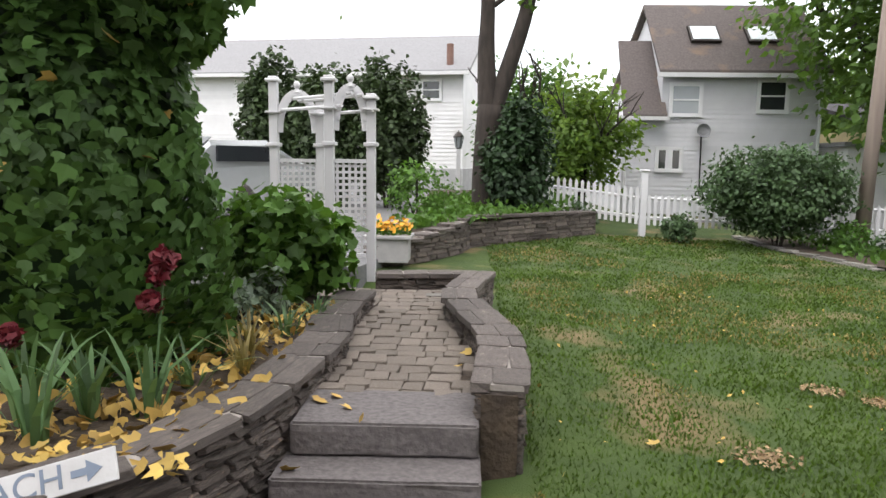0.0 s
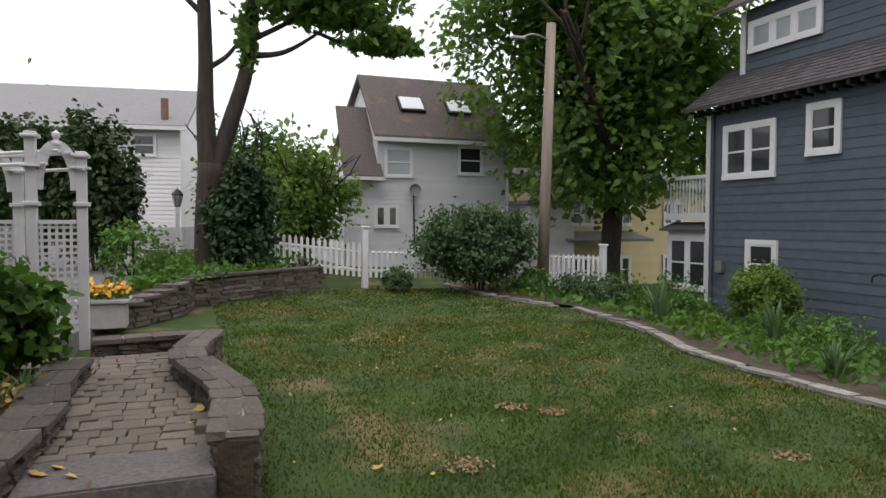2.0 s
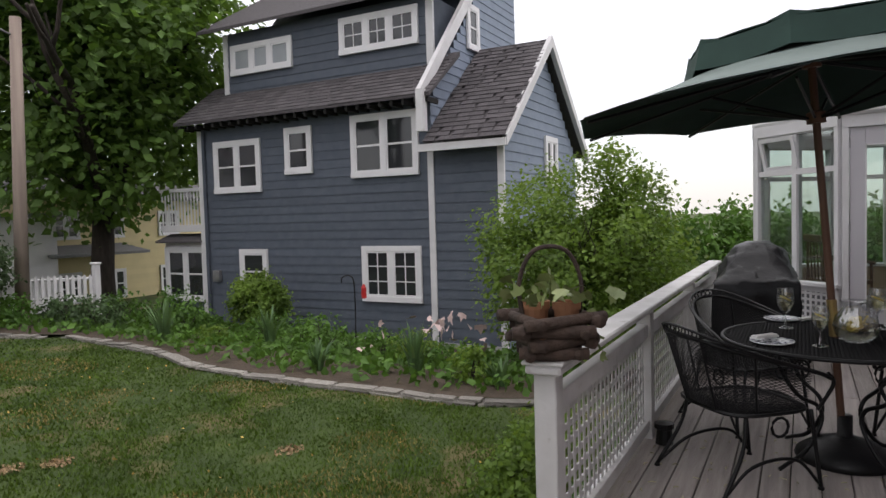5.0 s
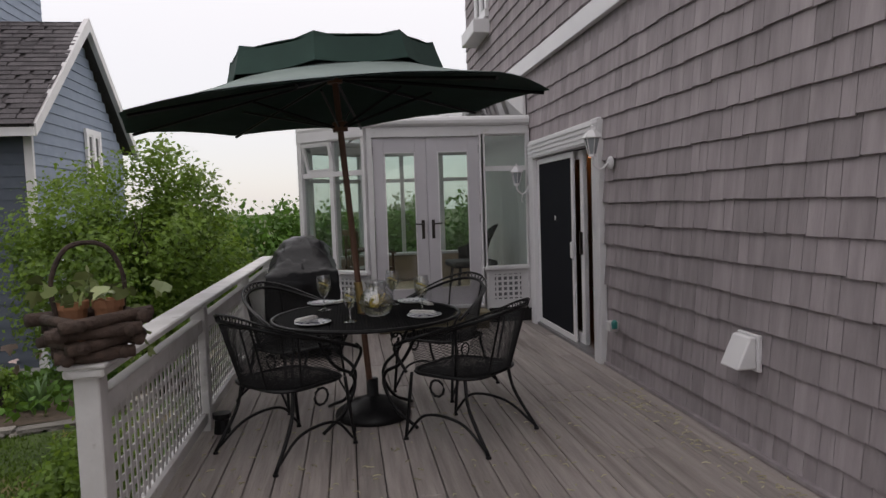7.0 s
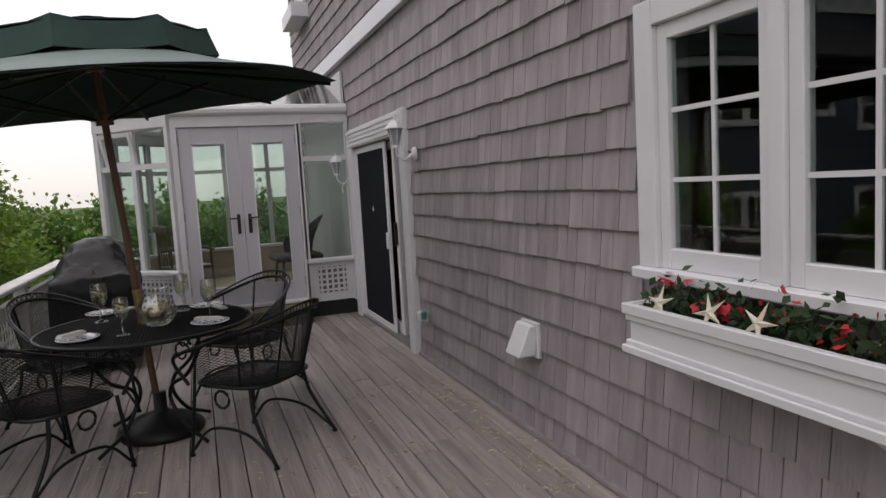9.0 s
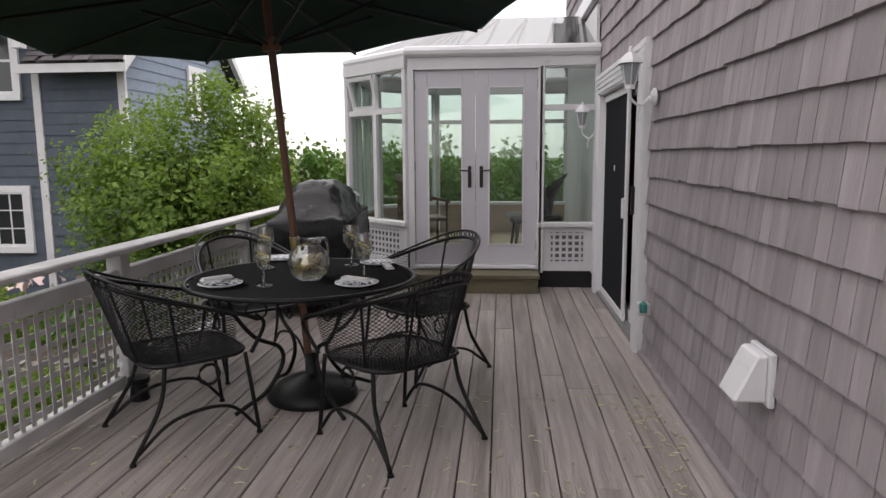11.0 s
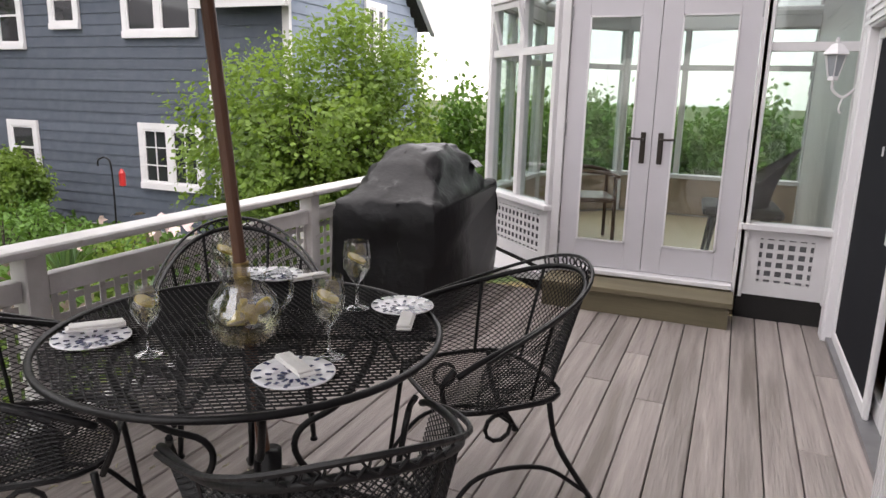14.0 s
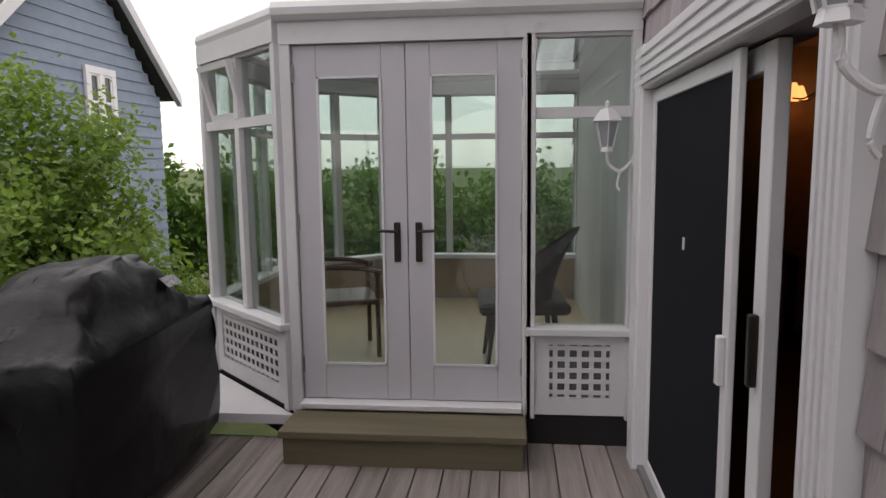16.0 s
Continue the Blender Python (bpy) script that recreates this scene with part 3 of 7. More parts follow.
# white band between the storeys, base strip
solo("trim_band", B(WX0, 12.12, -2.26, -2.20, 2.93, 3.11, None, 0.006), VINYL, "white painted band board between the storeys", "trim", kind="structure")
solo("trim_base", B(WX0, 5.80, -2.255, -2.215, 0.002, 0.03, None, 0.004), SHINGLE, "weathered wood strip where wall meets deck", "trim", kind="structure")

# sliding door
sd = thing("door_1", "white sliding door half open with a dark insect screen", "door", kind="structure")
bm = B(5.82, 5.98, -2.30, -2.20, 0.0, 2.12, None, 0.006)
for i in range(4):
    box(bm, 5.835 + i * 0.034, 5.853 + i * 0.034, -2.20, -2.192, 0.0, 2.11)
box(bm, 7.86, 8.03, -2.30, -2.20, 0.0, 2.12, None, 0.006)
for i in range(4):
    box(bm, 7.875 + i * 0.036, 7.895 + i * 0.036, -2.20, -2.192, 0.0, 2.11)
box(bm, 5.98, 7.86, -2.30, -2.203, 1.91, 2.115, None, 0.006)
for i in range(4):
    box(bm, 5.82, 8.03, -2.203, -2.192, 1.93 + i * 0.045, 1.952 + i * 0.045)
part("casing", bm, VINYL, sd, "fluted white casing")
part("track", B(5.98, 7.86, -2.42, -2.22, 0.001, 0.03), STEEL, sd, "metal sill track")
bm = bmesh.new()
for a in ((6.62, 6.68, 0.03, 1.90), (7.79, 7.85, 0.03, 1.90), (6.68, 7.79, 1.84, 1.90), (6.68, 7.79, 0.03, 0.09)):
    box(bm, a[0], a[1], -2.275, -2.25, a[2], a[3], None, 0.004)
screen_door = part("screen_door", bm, VINYL, sd)
part("screen", B(6.68, 7.79, -2.264, -2.260, 0.09, 1.84), SCREEN, screen_door, "dark insect screen mesh")
part("latch", B(6.635, 6.665, -2.25, -2.225, 0.86, 1.02, None, 0.004), VINYL, screen_door)
part("screen_pull", B(7.21, 7.225, -2.26, -2.252, 1.22, 1.27, None, 0.002), VINYL, screen_door)
bm = bmesh.new()
for a in ((6.47, 6.56, 0.03, 1.90), (7.72, 7.80, 0.03, 1.90), (6.56, 7.72, 1.82, 1.90), (6.56, 7.72, 0.03, 0.13)):
    box(bm, a[0], a[1], -2.345, -2.30, a[2], a[3], None, 0.004)
glass_door = part("glass_door", bm, VINYL, sd)
part("pane", B(6.56, 7.72, -2.328, -2.320, 0.13, 1.82), GLASS, glass_door)
part("handle", B(6.50, 6.53, -2.30, -2.272, 0.9, 1.12, None, 0.005), BRONZE, glass_door)

# window over the flower box
win = thing("window_1", "white casement window with six-pane sashes", "window", kind="structure")
win.location = (-0.063, 0, 0.06)
bm = bmesh.new()
box(bm, 2.58, 2.69, -2.30, -2.195, 1.03, 2.06, None, 0.005)
box(bm, 1.31, 1.42, -2.30, -2.195, 1.03, 2.06, None, 0.005)
box(bm, 1.42, 2.58, -2.30, -2.197, 1.96, 2.055, None, 0.005)
box(bm, 1.97, 2.03, -2.30, -2.20, 1.03, 1.96, None, 0.004)
part("frame", bm, VINYL, win)
part("sill", B(1.29, 2.705, -2.30, -2.165, 0.985, 1.03, None, 0.006), VINYL, win)
for x0, x1 in ((2.03, 2.58), (1.42, 1.97)):
    bm = bmesh.new()
    for a in ((x0, x0 + 0.055, 1.03, 1.96), (x1 - 0.055, x1, 1.03, 1.96), (x0 + 0.055, x1 - 0.055, 1.03, 1.11), (x0 + 0.055, x1 - 0.055, 1.9, 1.96)):
        box(bm, a[0], a[1], -2.27, -2.22, a[2], a[3], None, 0.004)
    xm = (x0 + x1) / 2
    box(bm, xm - 0.009, xm + 0.009, -2.252, -2.238, 1.11, 1.9)
    for z in (1.373, 1.636):
        box(bm, x0 + 0.055, x1 - 0.055, -2.2515, -2.2385, z - 0.009, z + 0.009)
    sash = part("sash", bm, VINYL, win)
    part("pane", B(x0 + 0.05, x1 - 0.05, -2.247, -2.243, 1.1, 1.91), GLASS, sash)

# upper window with its small box, far along the wall
up = thing("window_2", "upper window with a small white planter box", "window", kind="structure")
window("window_unit", wall_facing("+y", 10.6, -2.258, 4.75), 0.9, 1.2, up)
part("planter", B(10.1, 11.1, -2.25, -2.0, 3.9, 4.1, None, 0.01), VINYL, up, "white planter box")

# flower box
fb = thing("flower_box", "white moulded window box of red impatiens and starfish", "flower box")
fb.location = (0, 0, 0.054)
bm = bmesh.new()
box(bm, 1.36, 2.47, -2.055, -2.03, 0.74, 0.92, None, 0.004)
box(bm, 1.36, 1.385, -2.214, -2.055, 0.74, 0.92)
box(bm, 2.445, 2.47, -2.214, -2.055, 0.74, 0.92)
box(bm, 1.385, 2.445, -2.214, -2.055, 0.74, 0.76)
box(bm, 1.385, 2.445, -2.214, -2.195, 0.76, 0.92)
part("trough", bm, VINYL, fb)
bm = bmesh.new()
for k, (z0, z1, e) in enumerate(((0.885, 0.925, 0.022), (0.86, 0.885, 0.012), (0.735, 0.765, 0.024), (0.765, 0.785, 0.012))):
    box(bm, 1.36 - e, 2.47 + e, -2.032, -2.03 + e, z0, z1, None, 0.003)
    box(bm, 2.468, 2.47 + e, -2.21, -2.032, z0, z1)
    box(bm, 1.36 - e, 1.362, -2.21, -2.032, z0, z1)
part("moulding", bm, VINYL, fb)
part("soil", B(1.385, 2.445, -2.195, -2.055, 0.76, 0.89), SOIL, fb)
for x in (1.55, 2.3):
    part("bracket", prism(bmesh.new(), [(x, -2.213, 0.74), (x, -2.06, 0.74), (x, -2.213, 0.63)], (0.04, 0, 0)), VINYL, fb)
fl = np.random.default_rng(21)
pts = np.stack([fl.uniform(1.4, 2.43, 900), fl.uniform(-2.19, -2.06, 900), 0.954 + np.abs(fl.normal(0, 0.05, 900))], 1)
tagged(leaves("impatiens_foliage", pts, 0.04, DARKLEAF, None, "oval", 21), "leafy impatiens filling the window box", "plant", kind="stuff")
tagged(leaves("impatiens_flowers", pts[:60] + np.array([0, 0.01, 0.025]), 0.036, RED, None, "lobed", 22, spread=0.5), "red impatiens flowers", "flowers", kind="stuff")


def starfish(x, z, a):
    bm = bmesh.new()
    ring = []
    for k in range(10):
        r = 0.075 if k % 2 == 0 else 0.018
        t = a + k * math.pi / 5
        ring.append((r * math.sin(t), r * math.cos(t)))
    top, bot = bm.verts.new((0, 0.014, 0)), bm.verts.new((0, -0.006, 0))
    vs = [bm.verts.new((p, 0, q)) for p, q in ring]
    for i in range(10):
        bm.faces.new((top, vs[i], vs[(i + 1) % 10]))
        bm.faces.new((bot, vs[(i + 1) % 10], vs[i]))
    ob = solo("starfish", bm, STARFISH, "dried cream starfish leaning in the window box", "starfish", "starfish in the window box")
    ob.matrix_world = pose(x, -2.045, z, 24)


for x, z, a in ((2.31, 1.0, 0.1), (2.06, 1.005, 0.5), (1.86, 1.005, -0.2)):
    starfish(x, z, a)

# vent hood
vh = thing("vent_hood", "white plastic dryer vent hood on the shingles", "vent")
vh.location = (3.70, -2.235, 0.57)
part("plate", B(-0.1, 0.1, -0.012, 0.012, -0.1, 0.1, None, 0.004), VINYL, vh)
bm = prism(bmesh.new(), [(-0.085, 0.012, 0.09), (-0.085, 0.05, 0.09), (-0.085, 0.13, -0.085), (-0.085, 0.012, -0.085)], (0.17, 0, 0))
bmesh.ops.bevel(bm, geom=list(bm.edges), offset=0.008, segments=1, affect="EDGES")
part("hood", bm, VINYL, vh)
# hose tap
tap = thing("hose_tap", "brass hose tap with a green timer on the wall", "tap")
tap.location = (5.5, -2.215, 0.40)
part("box", B(-0.04, 0.04, 0.0, 0.08, -0.045, 0.035, None, 0.008), WHITE_WORN, tap)
part("valve", L([(0.0, -0.035), (0.022, -0.035), (0.025, 0.02), (0.01, 0.035), (0.0, 0.035)], 12, pose(-0.07, 0.05, 0.02)), mat("green_plastic", (0.03, 0.22, 0.2), rough=0.4), tap)


def wall_lamp(x, z):
    la = thing("wall_lamp", "white carriage lantern on a curled wall arm", "lamp", "wall lanterns")
    la.location = (x, -2.2, z)
    part("plate", L([(0, 0), (0.055, 0), (0.055, 0.012), (0.03, 0.03), (0, 0.03)], 14, pose(0, -0.03, -0.05, -90)), VINYL, la)
    part("arm", T(curve3([(0, 0.0, -0.05), (0, 0.06, -0.1), (0, 0.12, -0.06), (0, 0.13, 0.0)], 6), 0.009, 8), VINYL, la)
    part("cup", L([(0.0, 0.0), (0.035, 0.0), (0.03, 0.02), (0.03, 0.025)], 6, pose(0, 0.13, 0.0)), VINYL, la)
    bm = lathe(bmesh.new(), [(0.062, 0.15), (0.082, 0.155), (0.07, 0.175), (0.035, 0.215), (0.012, 0.22), (0.012, 0.25), (0.0, 0.262)], 6, pose(0, 0.13, 0.0))
    part("crown", bm, VINYL, la)
    for k in range(6):
        a = k * math.pi / 3
        part("bar", T([(0.032 * math.cos(a), 0.13 + 0.032 * math.sin(a), 0.02), (0.064 * math.cos(a), 0.13 + 0.064 * math.sin(a), 0.155)], 0.004, 4), VINYL, la)
    part("glass", L([(0.028, 0.02), (0.058, 0.15)], 6, pose(0, 0.13, 0.0)), PALEGLASS, la)
    part("tail", T(curve3([(0, 0.06, -0.1), (0, 0.075, -0.17), (0, 0.06, -0.2)], 5), 0.006, 6), VINYL, la)
    return la


wall_lamp(5.6, 1.77)
wall_lamp(8.08, 1.62)

# rooms inside: table with glasses, chandelier
dt = thing("dining_table", "dark dining table set inside the dim room", "table")
part("tabletop", B(9.4, 10.9, -5.0, -4.0, 0.72, 0.76, None, 0.01), BROWNWOOD, dt)
for x in (9.5, 10.8):
    for y in (-4.9, -4.1):
        part("leg", B(x - 0.04, x + 0.04, y - 0.04, y + 0.04, -0.02, 0.72), BROWNWOOD, dt)
ch = thing("chandelier", "chandelier with three glowing amber shades", "lamp")
ch.location = (10.8, -4.3, 2.1)
part("rod", T([(0, 0, 0.1), (0, 0, 0.5)], 0.008), BRONZE, ch)
for k in range(5):
    a = k * 2 * math.pi / 5 + 0.4
    p = (0.28 * math.cos(a), 0.28 * math.sin(a), 0.0)
    part("arm", T(curve3([(0, 0, 0.1), (p[0] * 0.6, p[1] * 0.6, 0.0), p], 5), 0.008), BRONZE, ch)
    part("shade", L([(0.03, 0.13), (0.075, 0.0)], 12, pose(*p)), LAMPGLOW, ch, "glowing amber glass shade")

# ---- sunroom ----
sr = thing("sunroom", "white glazed sunroom with lattice skirt and gutter", "sunroom", kind="structure")
SUNROOM = Matrix.Translation((-0.285, 0.0, 0.058)) @ Matrix.Diagonal((1, 1, 0.955, 1))
sr.matrix_world = SUNROOM
PLAN = [(8.47, -2.25), (8.47, -0.33), (9.23, 0.46), (10.7, 0.46), (11.46, -0.33), (11.46, -2.25)]


def bay(p, q, lights, front=False):
    """One straight side of the sunroom between two plan points, seen from outside."""
    a, b = Vector((*p, 0)), Vector((*q, 0))
    w = (b - a).length
    m = Matrix.Translation(a) @ Matrix.Rotation(math.atan2(b.y - a.y, b.x - a.x), 4, "Z")
    side = new("side")
    side.parent = sr
    side.matrix_local = m
    bm = bmesh.new()
    e = 0.05
    box(bm, 0.0, e, -0.05, 0.05, 0.1, 2.3, None, 0.004)
    box(bm, w - e, w, -0.05, 0.05, 0.1, 2.3, None, 0.004)
    box(bm, 0, w, -0.055, 0.055, 2.28, 2.40)
    box(bm, e, w - e, -0.03, 0.03, 1.825, 1.885)
    box(bm, e, w - e, -0.03, 0.03, 2.26, 2.28)
    for i in range(1, lights):
        x = w * i / lights
        box(bm, x - 0.03, x + 0.03, -0.04, 0.04, 0.66, 1.825)
        box(bm, x - 0.03, x + 0.03, -0.04, 0.04, 1.885, 2.26)
    part("frame", bm, WHITE, side)
    part("sill", B(-0.01, w + 0.01, -0.06, 0.085, 0.60, 0.645, None, 0.006), WHITE, side)
    bm = B(e, w - e, -0.02, 0.0, 0.12, 0.60)
    box(bm, e, w - e, 0.0, 0.03, 0.12, 0.22)
    box(bm, e, w - e, 0.0, 0.03, 0.54, 0.60)
    box(bm, e, 0.13, 0.0, 0.03, 0.22, 0.54)
    box(bm, w - 0.13, w - e, 0.0, 0.03, 0.22, 0.54)
    part("skirt", bm, WHITE, side)
    part("skirt_lining", B(e, w - e, -0.035, -0.0215, 0.18, 0.60), mat("tan_panel", (0.33, 0.25, 0.18), (0.28, 0.21, 0.15), rough=0.6, scale=5), side, "tan panelling indoors")
    # dark sheet over the white skirt, colouring in the shade behind the lattice
    part("skirt_back", B(0.13, w - 0.13, 0.0005, 0.003, 0.22, 0.54), mat("painted_lattice_shade", (0.16, 0.16, 0.17), rough=0.9), side)
    lattice(side, (0.13, w - 0.13), 0.012, 0.22, 0.54, 0.066, 0.026, WHITE)
    for i in range(lights):
        x0, x1 = w * i / lights + 0.03, w * (i + 1) / lights - 0.03
        pane = part("pane", B(x0, x1, -0.004, 0.004, 0.65, 1.83), GLASS, side)
        pane.visible_shadow = False
        pane = part("pane", B(x0, x1, -0.0045, 0.0045, 1.885, 2.26), GLASS, side)
        pane.visible_shadow = False
    # solid near-black block in place of the shaded gap below the skirt
    part("plinth", B(0.01, w - 0.01, -0.05, 0.02, -0.1, 0.12), DARK, side, "near-black block painting the shade under the skirt")
    return side


bay((8.47, -2.25), (8.47, -1.66), 1)
bay(PLAN[1], PLAN[2], 2)
bay(PLAN[2], PLAN[3], 3)
bay(PLAN[3], PLAN[4], 2)
bay(PLAN[4], PLAN[5], 3)
bm = bmesh.new()
box(bm, 8.42, 8.52, -0.39, -0.33, 0.1, 2.3, None, 0.004)
box(bm, 8.42, 8.52, -1.69, -1.64, 0.1, 2.3, None, 0.004)
box(bm, 8.415, 8.525, -1.66, -0.33, 2.26, 2.40)
part("door_frame", bm, WHITE, sr)
part("threshold", B(8.36, 8.56, -1.64, -0.39, 0.15, 0.185, None, 0.005), VINYL, sr)
# lean of the open top light
vent_light = new("open_light")
vent_light.parent = sr
vent_light.matrix_local = pose(9.13, 0.42, 2.26, 0, 0, 46) @ pose(-0.25, 0, 0, -14)
bm = bmesh.new()
for a in ((-0.24, -0.20, -0.37, 0), (0.20, 0.24, -0.37, 0), (-0.2, 0.2, -0.04, 0), (-0.2, 0.2, -0.37, -0.33)):
    box(bm, a[0], a[1], 0.03, 0.06, a[2], a[3])
part("light_frame", bm, VINYL, vent_light)


def french_door(name, y0, y1, handle_y):
    d = thing(name, "white French door with one tall pane", "door", kind="structure")
    d.matrix_world = SUNROOM
    bm = bmesh.new()
    g0, g1 = y0 + 0.13, y1 - 0.13
    for a in ((y0, g0, 0.19, 2.255), (g1, y1, 0.19, 2.255), (g0, g1, 0.19, 0.40), (g0, g1, 2.08, 2.255)):
        box(bm, 8.445, 8.49, a[0], a[1], a[2], a[3], None, 0.003)
    part("leaf", bm, mat("door_paint", (0.53, 0.515, 0.545), (0.49, 0.475, 0.505), rough=0.45, scale=2), d)
    p = part("pane", B(8.463, 8.471, g0 - 0.005, g1 + 0.005, 0.395, 2.085), GLASS, d)
    p.visible_shadow = False
    bm = bmesh.new()
    for a in ((g0, g0 + 0.012, 0.40, 2.08), (g1 - 0.012, g1, 0.40, 2.08), (g0, g1, 0.40, 0.412), (g0, g1, 2.068, 2.08)):
        box(bm, 8.438, 8.447, a[0], a[1], a[2], a[3])
    part("bead", bm, VINYL, d)
    bm = B(8.432, 8.447, handle_y - 0.018, handle_y + 0.018, 1.02, 1.25, None, 0.004)
    s = 1 if handle_y > -1.03 else -1
    tube(bm, [(8.437, handle_y, 1.2), (8.40, handle_y, 1.2), (8.395, handle_y + s * 0.1, 1.205)], 0.009, 8)
    part("handle", bm, BRONZE, d, "dark bronze lever handle")
    hinge_y = y1 if s > 0 else y0
    for z in (0.4, 1.25, 2.1):
        part("hinge", B(8.436, 8.448, hinge_y - 0.008, hinge_y + 0.008, z - 0.05, z + 0.05), STEEL, d)
    return d


french_door("door_2", -1.013, -0.395, -0.955)
french_door("door_3", -1.637, -1.017, -1.075)
part("floor", prism(bmesh.new(), [(x, y, 0.17) for x, y in [(8.53, -2.24), (8.53, -0.36), (9.25, 0.40), (10.68, 0.40), (11.40, -0.36), (11.40, -2.24)]], (0, 0, -0.25)), TANFLOOR, sr, "tan tiled floor")
bm = bmesh.new()
for p, q in zip(PLAN[1:], PLAN[2:]):
    tube(bm, [(p[0], p[1], 2.44), (q[0], q[1], 2.44)], 0.06, 10)
tube(bm, [(8.42, -2.24, 2.44), (8.42, -0.31, 2.44)], 0.06, 10)
part("gutter", bm, VINYL, sr, "rounded white gutter")
RIDGE = [(9.965, -2.25, 3.05), (9.965, -0.9, 3.05)]
eaves = [(x, y, 2.47) for x, y in PLAN]
bm = bmesh.new()
tops = [RIDGE[0], RIDGE[1], RIDGE[1], RIDGE[1], RIDGE[1], RIDGE[0]]
for (p, tp), (q, tq) in zip(zip(eaves, tops), list(zip(eaves, tops))[1:]):
    for k in range(5):
        f = k / 4
        a = Vector(p).lerp(Vector(q), f)
        b = Vector(tp).lerp(Vector(tq), f)
        tube(bm, [a, b], 0.02, 5)
part("rafters", bm, WHITE, sr)
ROOFGLASS = glassmat("roof_glazing", (0.5, 0.5, 0.5), 0.2)
for (p, tp), (q, tq) in zip(zip(eaves, tops), list(zip(eaves, tops))[1:]):
    bm = bmesh.new()
    v = [bm.verts.new(Vector(c) + Vector((0, 0, 0.02))) for c in ([p, q, tq, tp] if tp != tq else [p, q, tp])]
    bm.faces.new(v)
    part("roof_pane", bm, ROOFGLASS, sr)
# pale wall of the house inside the sunroom
part("inner_wall", B(8.53, 11.42, -2.245, -2.215, 0.17, 2.9), WHITE, sr)
part("ledge", prism(bmesh.new(), [(8.41, -0.34, 0.09), (9.20, 0.49, 0.09), (9.6, 0.80, 0.09), (8.41, 0.80, 0.09)], (0, 0, -0.06)), VINYL, sr, "white painted ledge round the bay")

# step below the French doors
st = thing("door_step", "olive-brown wooden box step at the doors", "step")
part("tread", B(7.78, 8.10, -1.66, -0.36, 0.148, 0.188, None, 0.004), STEPWOOD, st)
part("riser", B(7.80, 8.08, -1.64, -0.38, 0.0, 0.148), STEPWOOD, st)


def wicker_chair():
    c = thing("wicker_chair", "black wicker armchair with a flared back", "chair")
    c.matrix_world = pose(8.95, -1.66, 0.22, 0, 0, 4) @ Matrix.Scale(1.1, 4)
    part("seat", B(-0.27, 0.27, -0.25, 0.27, 0.36, 0.43, None, 0.02), WICKER, c)
    bm = bmesh.new()
    rows_ = []
    for i in range(9):
        r = []
        for j in range(13):
            a = math.pi * (0.02 + 0.96 * j / 12)
            h = i / 8
            flare = 1 + 0.62 * h * h * math.sin(a)
            top = 0.20 + 0.29 * math.sin(a) ** 2
            r.append(bm.verts.new((0.29 * math.cos(a) * (1 + 0.12 * h), -0.27 * math.sin(a) * flare + 0.1, 0.36 + top * h)))
        rows_.append(r)
    for a, b in zip(rows_, rows_[1:]):
        for j in range(12):
            bm.faces.new((a[j], a[j + 1], b[j + 1], b[j]))
    bmesh.ops.solidify(bm, geom=bm.faces[:], thickness=0.02)
    part("backrest", bm, WICKER, c, smooth=True)
    for x in (-0.24, 0.24):
        for y in (-0.2, 0.23):
            part("leg", T([(x * 0.8, y * 0.8, 0.36), (x, y, 0.0)], 0.02, 6, taper=0.012), WICKER, c)


wicker_chair()
wc = thing("wooden_chair", "brown wooden armchair inside the sunroom", "chair")
wc.matrix_world = pose(9.2, -0.35, 0.22, 0, 0, 200)
part("seat", B(-0.25, 0.25, -0.25, 0.25, 0.38, 0.42, None, 0.01), BROWNWOOD, wc)
for x in (-0.23, 0.23):
    part("arm", T(curve3([(x, -0.25, 0.66), (x, 0.1, 0.64), (x, 0.27, 0.6)], 4), 0.018), BROWNWOOD, wc)
    for y, h in ((-0.25, 0.9), (0.24, 0.62)):
        part("leg", T([(x, y, 0), (x * 0.95, y * 0.98, h)], 0.017), BROWNWOOD, wc)
for k in range(5):
    part("spindle", T([(-0.18 + 0.09 * k, -0.25, 0.42), (-0.18 + 0.09 * k, -0.27, 0.88)], 0.009), BROWNWOOD, wc)
part("top_rail", B(-0.25, 0.25, -0.29, -0.25, 0.84, 0.92, None, 0.01), BROWNWOOD, wc)

# ---- railing ----
rail = thing("deck_railing", "white wooden deck railing with square lattice panels", "railing")
RY = 0.905
part("cap_rail", B(2.90, 8.75, RY - 0.075, RY + 0.07, 0.832, 0.868, None, 0.008), WHITE_WORN, rail, "worn white flat handrail")
posts = (2.98, 4.85, 6.75, 8.65)
for k, x in enumerate(posts):
    p = part("post", B(x - 0.046, x + 0.046, RY - 0.045, RY + 0.047, -0.3, 0.83, None, 0.005), WHITE_WORN, rail, "peeling white post")
    if k == 0:
        part("post_cap", B(x - 0.085, x + 0.085, RY - 0.085, RY + 0.085, 0.8675, 0.884, None, 0.006), WHITE_WORN, p)
for x0, x1 in zip(posts, posts[1:]):
    part("upper_rail", B(x0 + 0.055, x1 - 0.055, RY - 0.03, RY + 0.035, 0.655, 0.74, None, 0.004), WHITE_WORN, rail)
    part("lower_rail", B(x0 + 0.055, x1 - 0.055, RY - 0.03, RY + 0.035, 0.055, 0.125, None, 0.004), WHITE_WORN, rail)
    panel = new("lattice_panel")
    panel.parent = rail
    lattice(panel, (x0 + 0.056, x1 - 0.056), RY, 0.125, 0.655, 0.076, 0.029, WHITE_WORN)
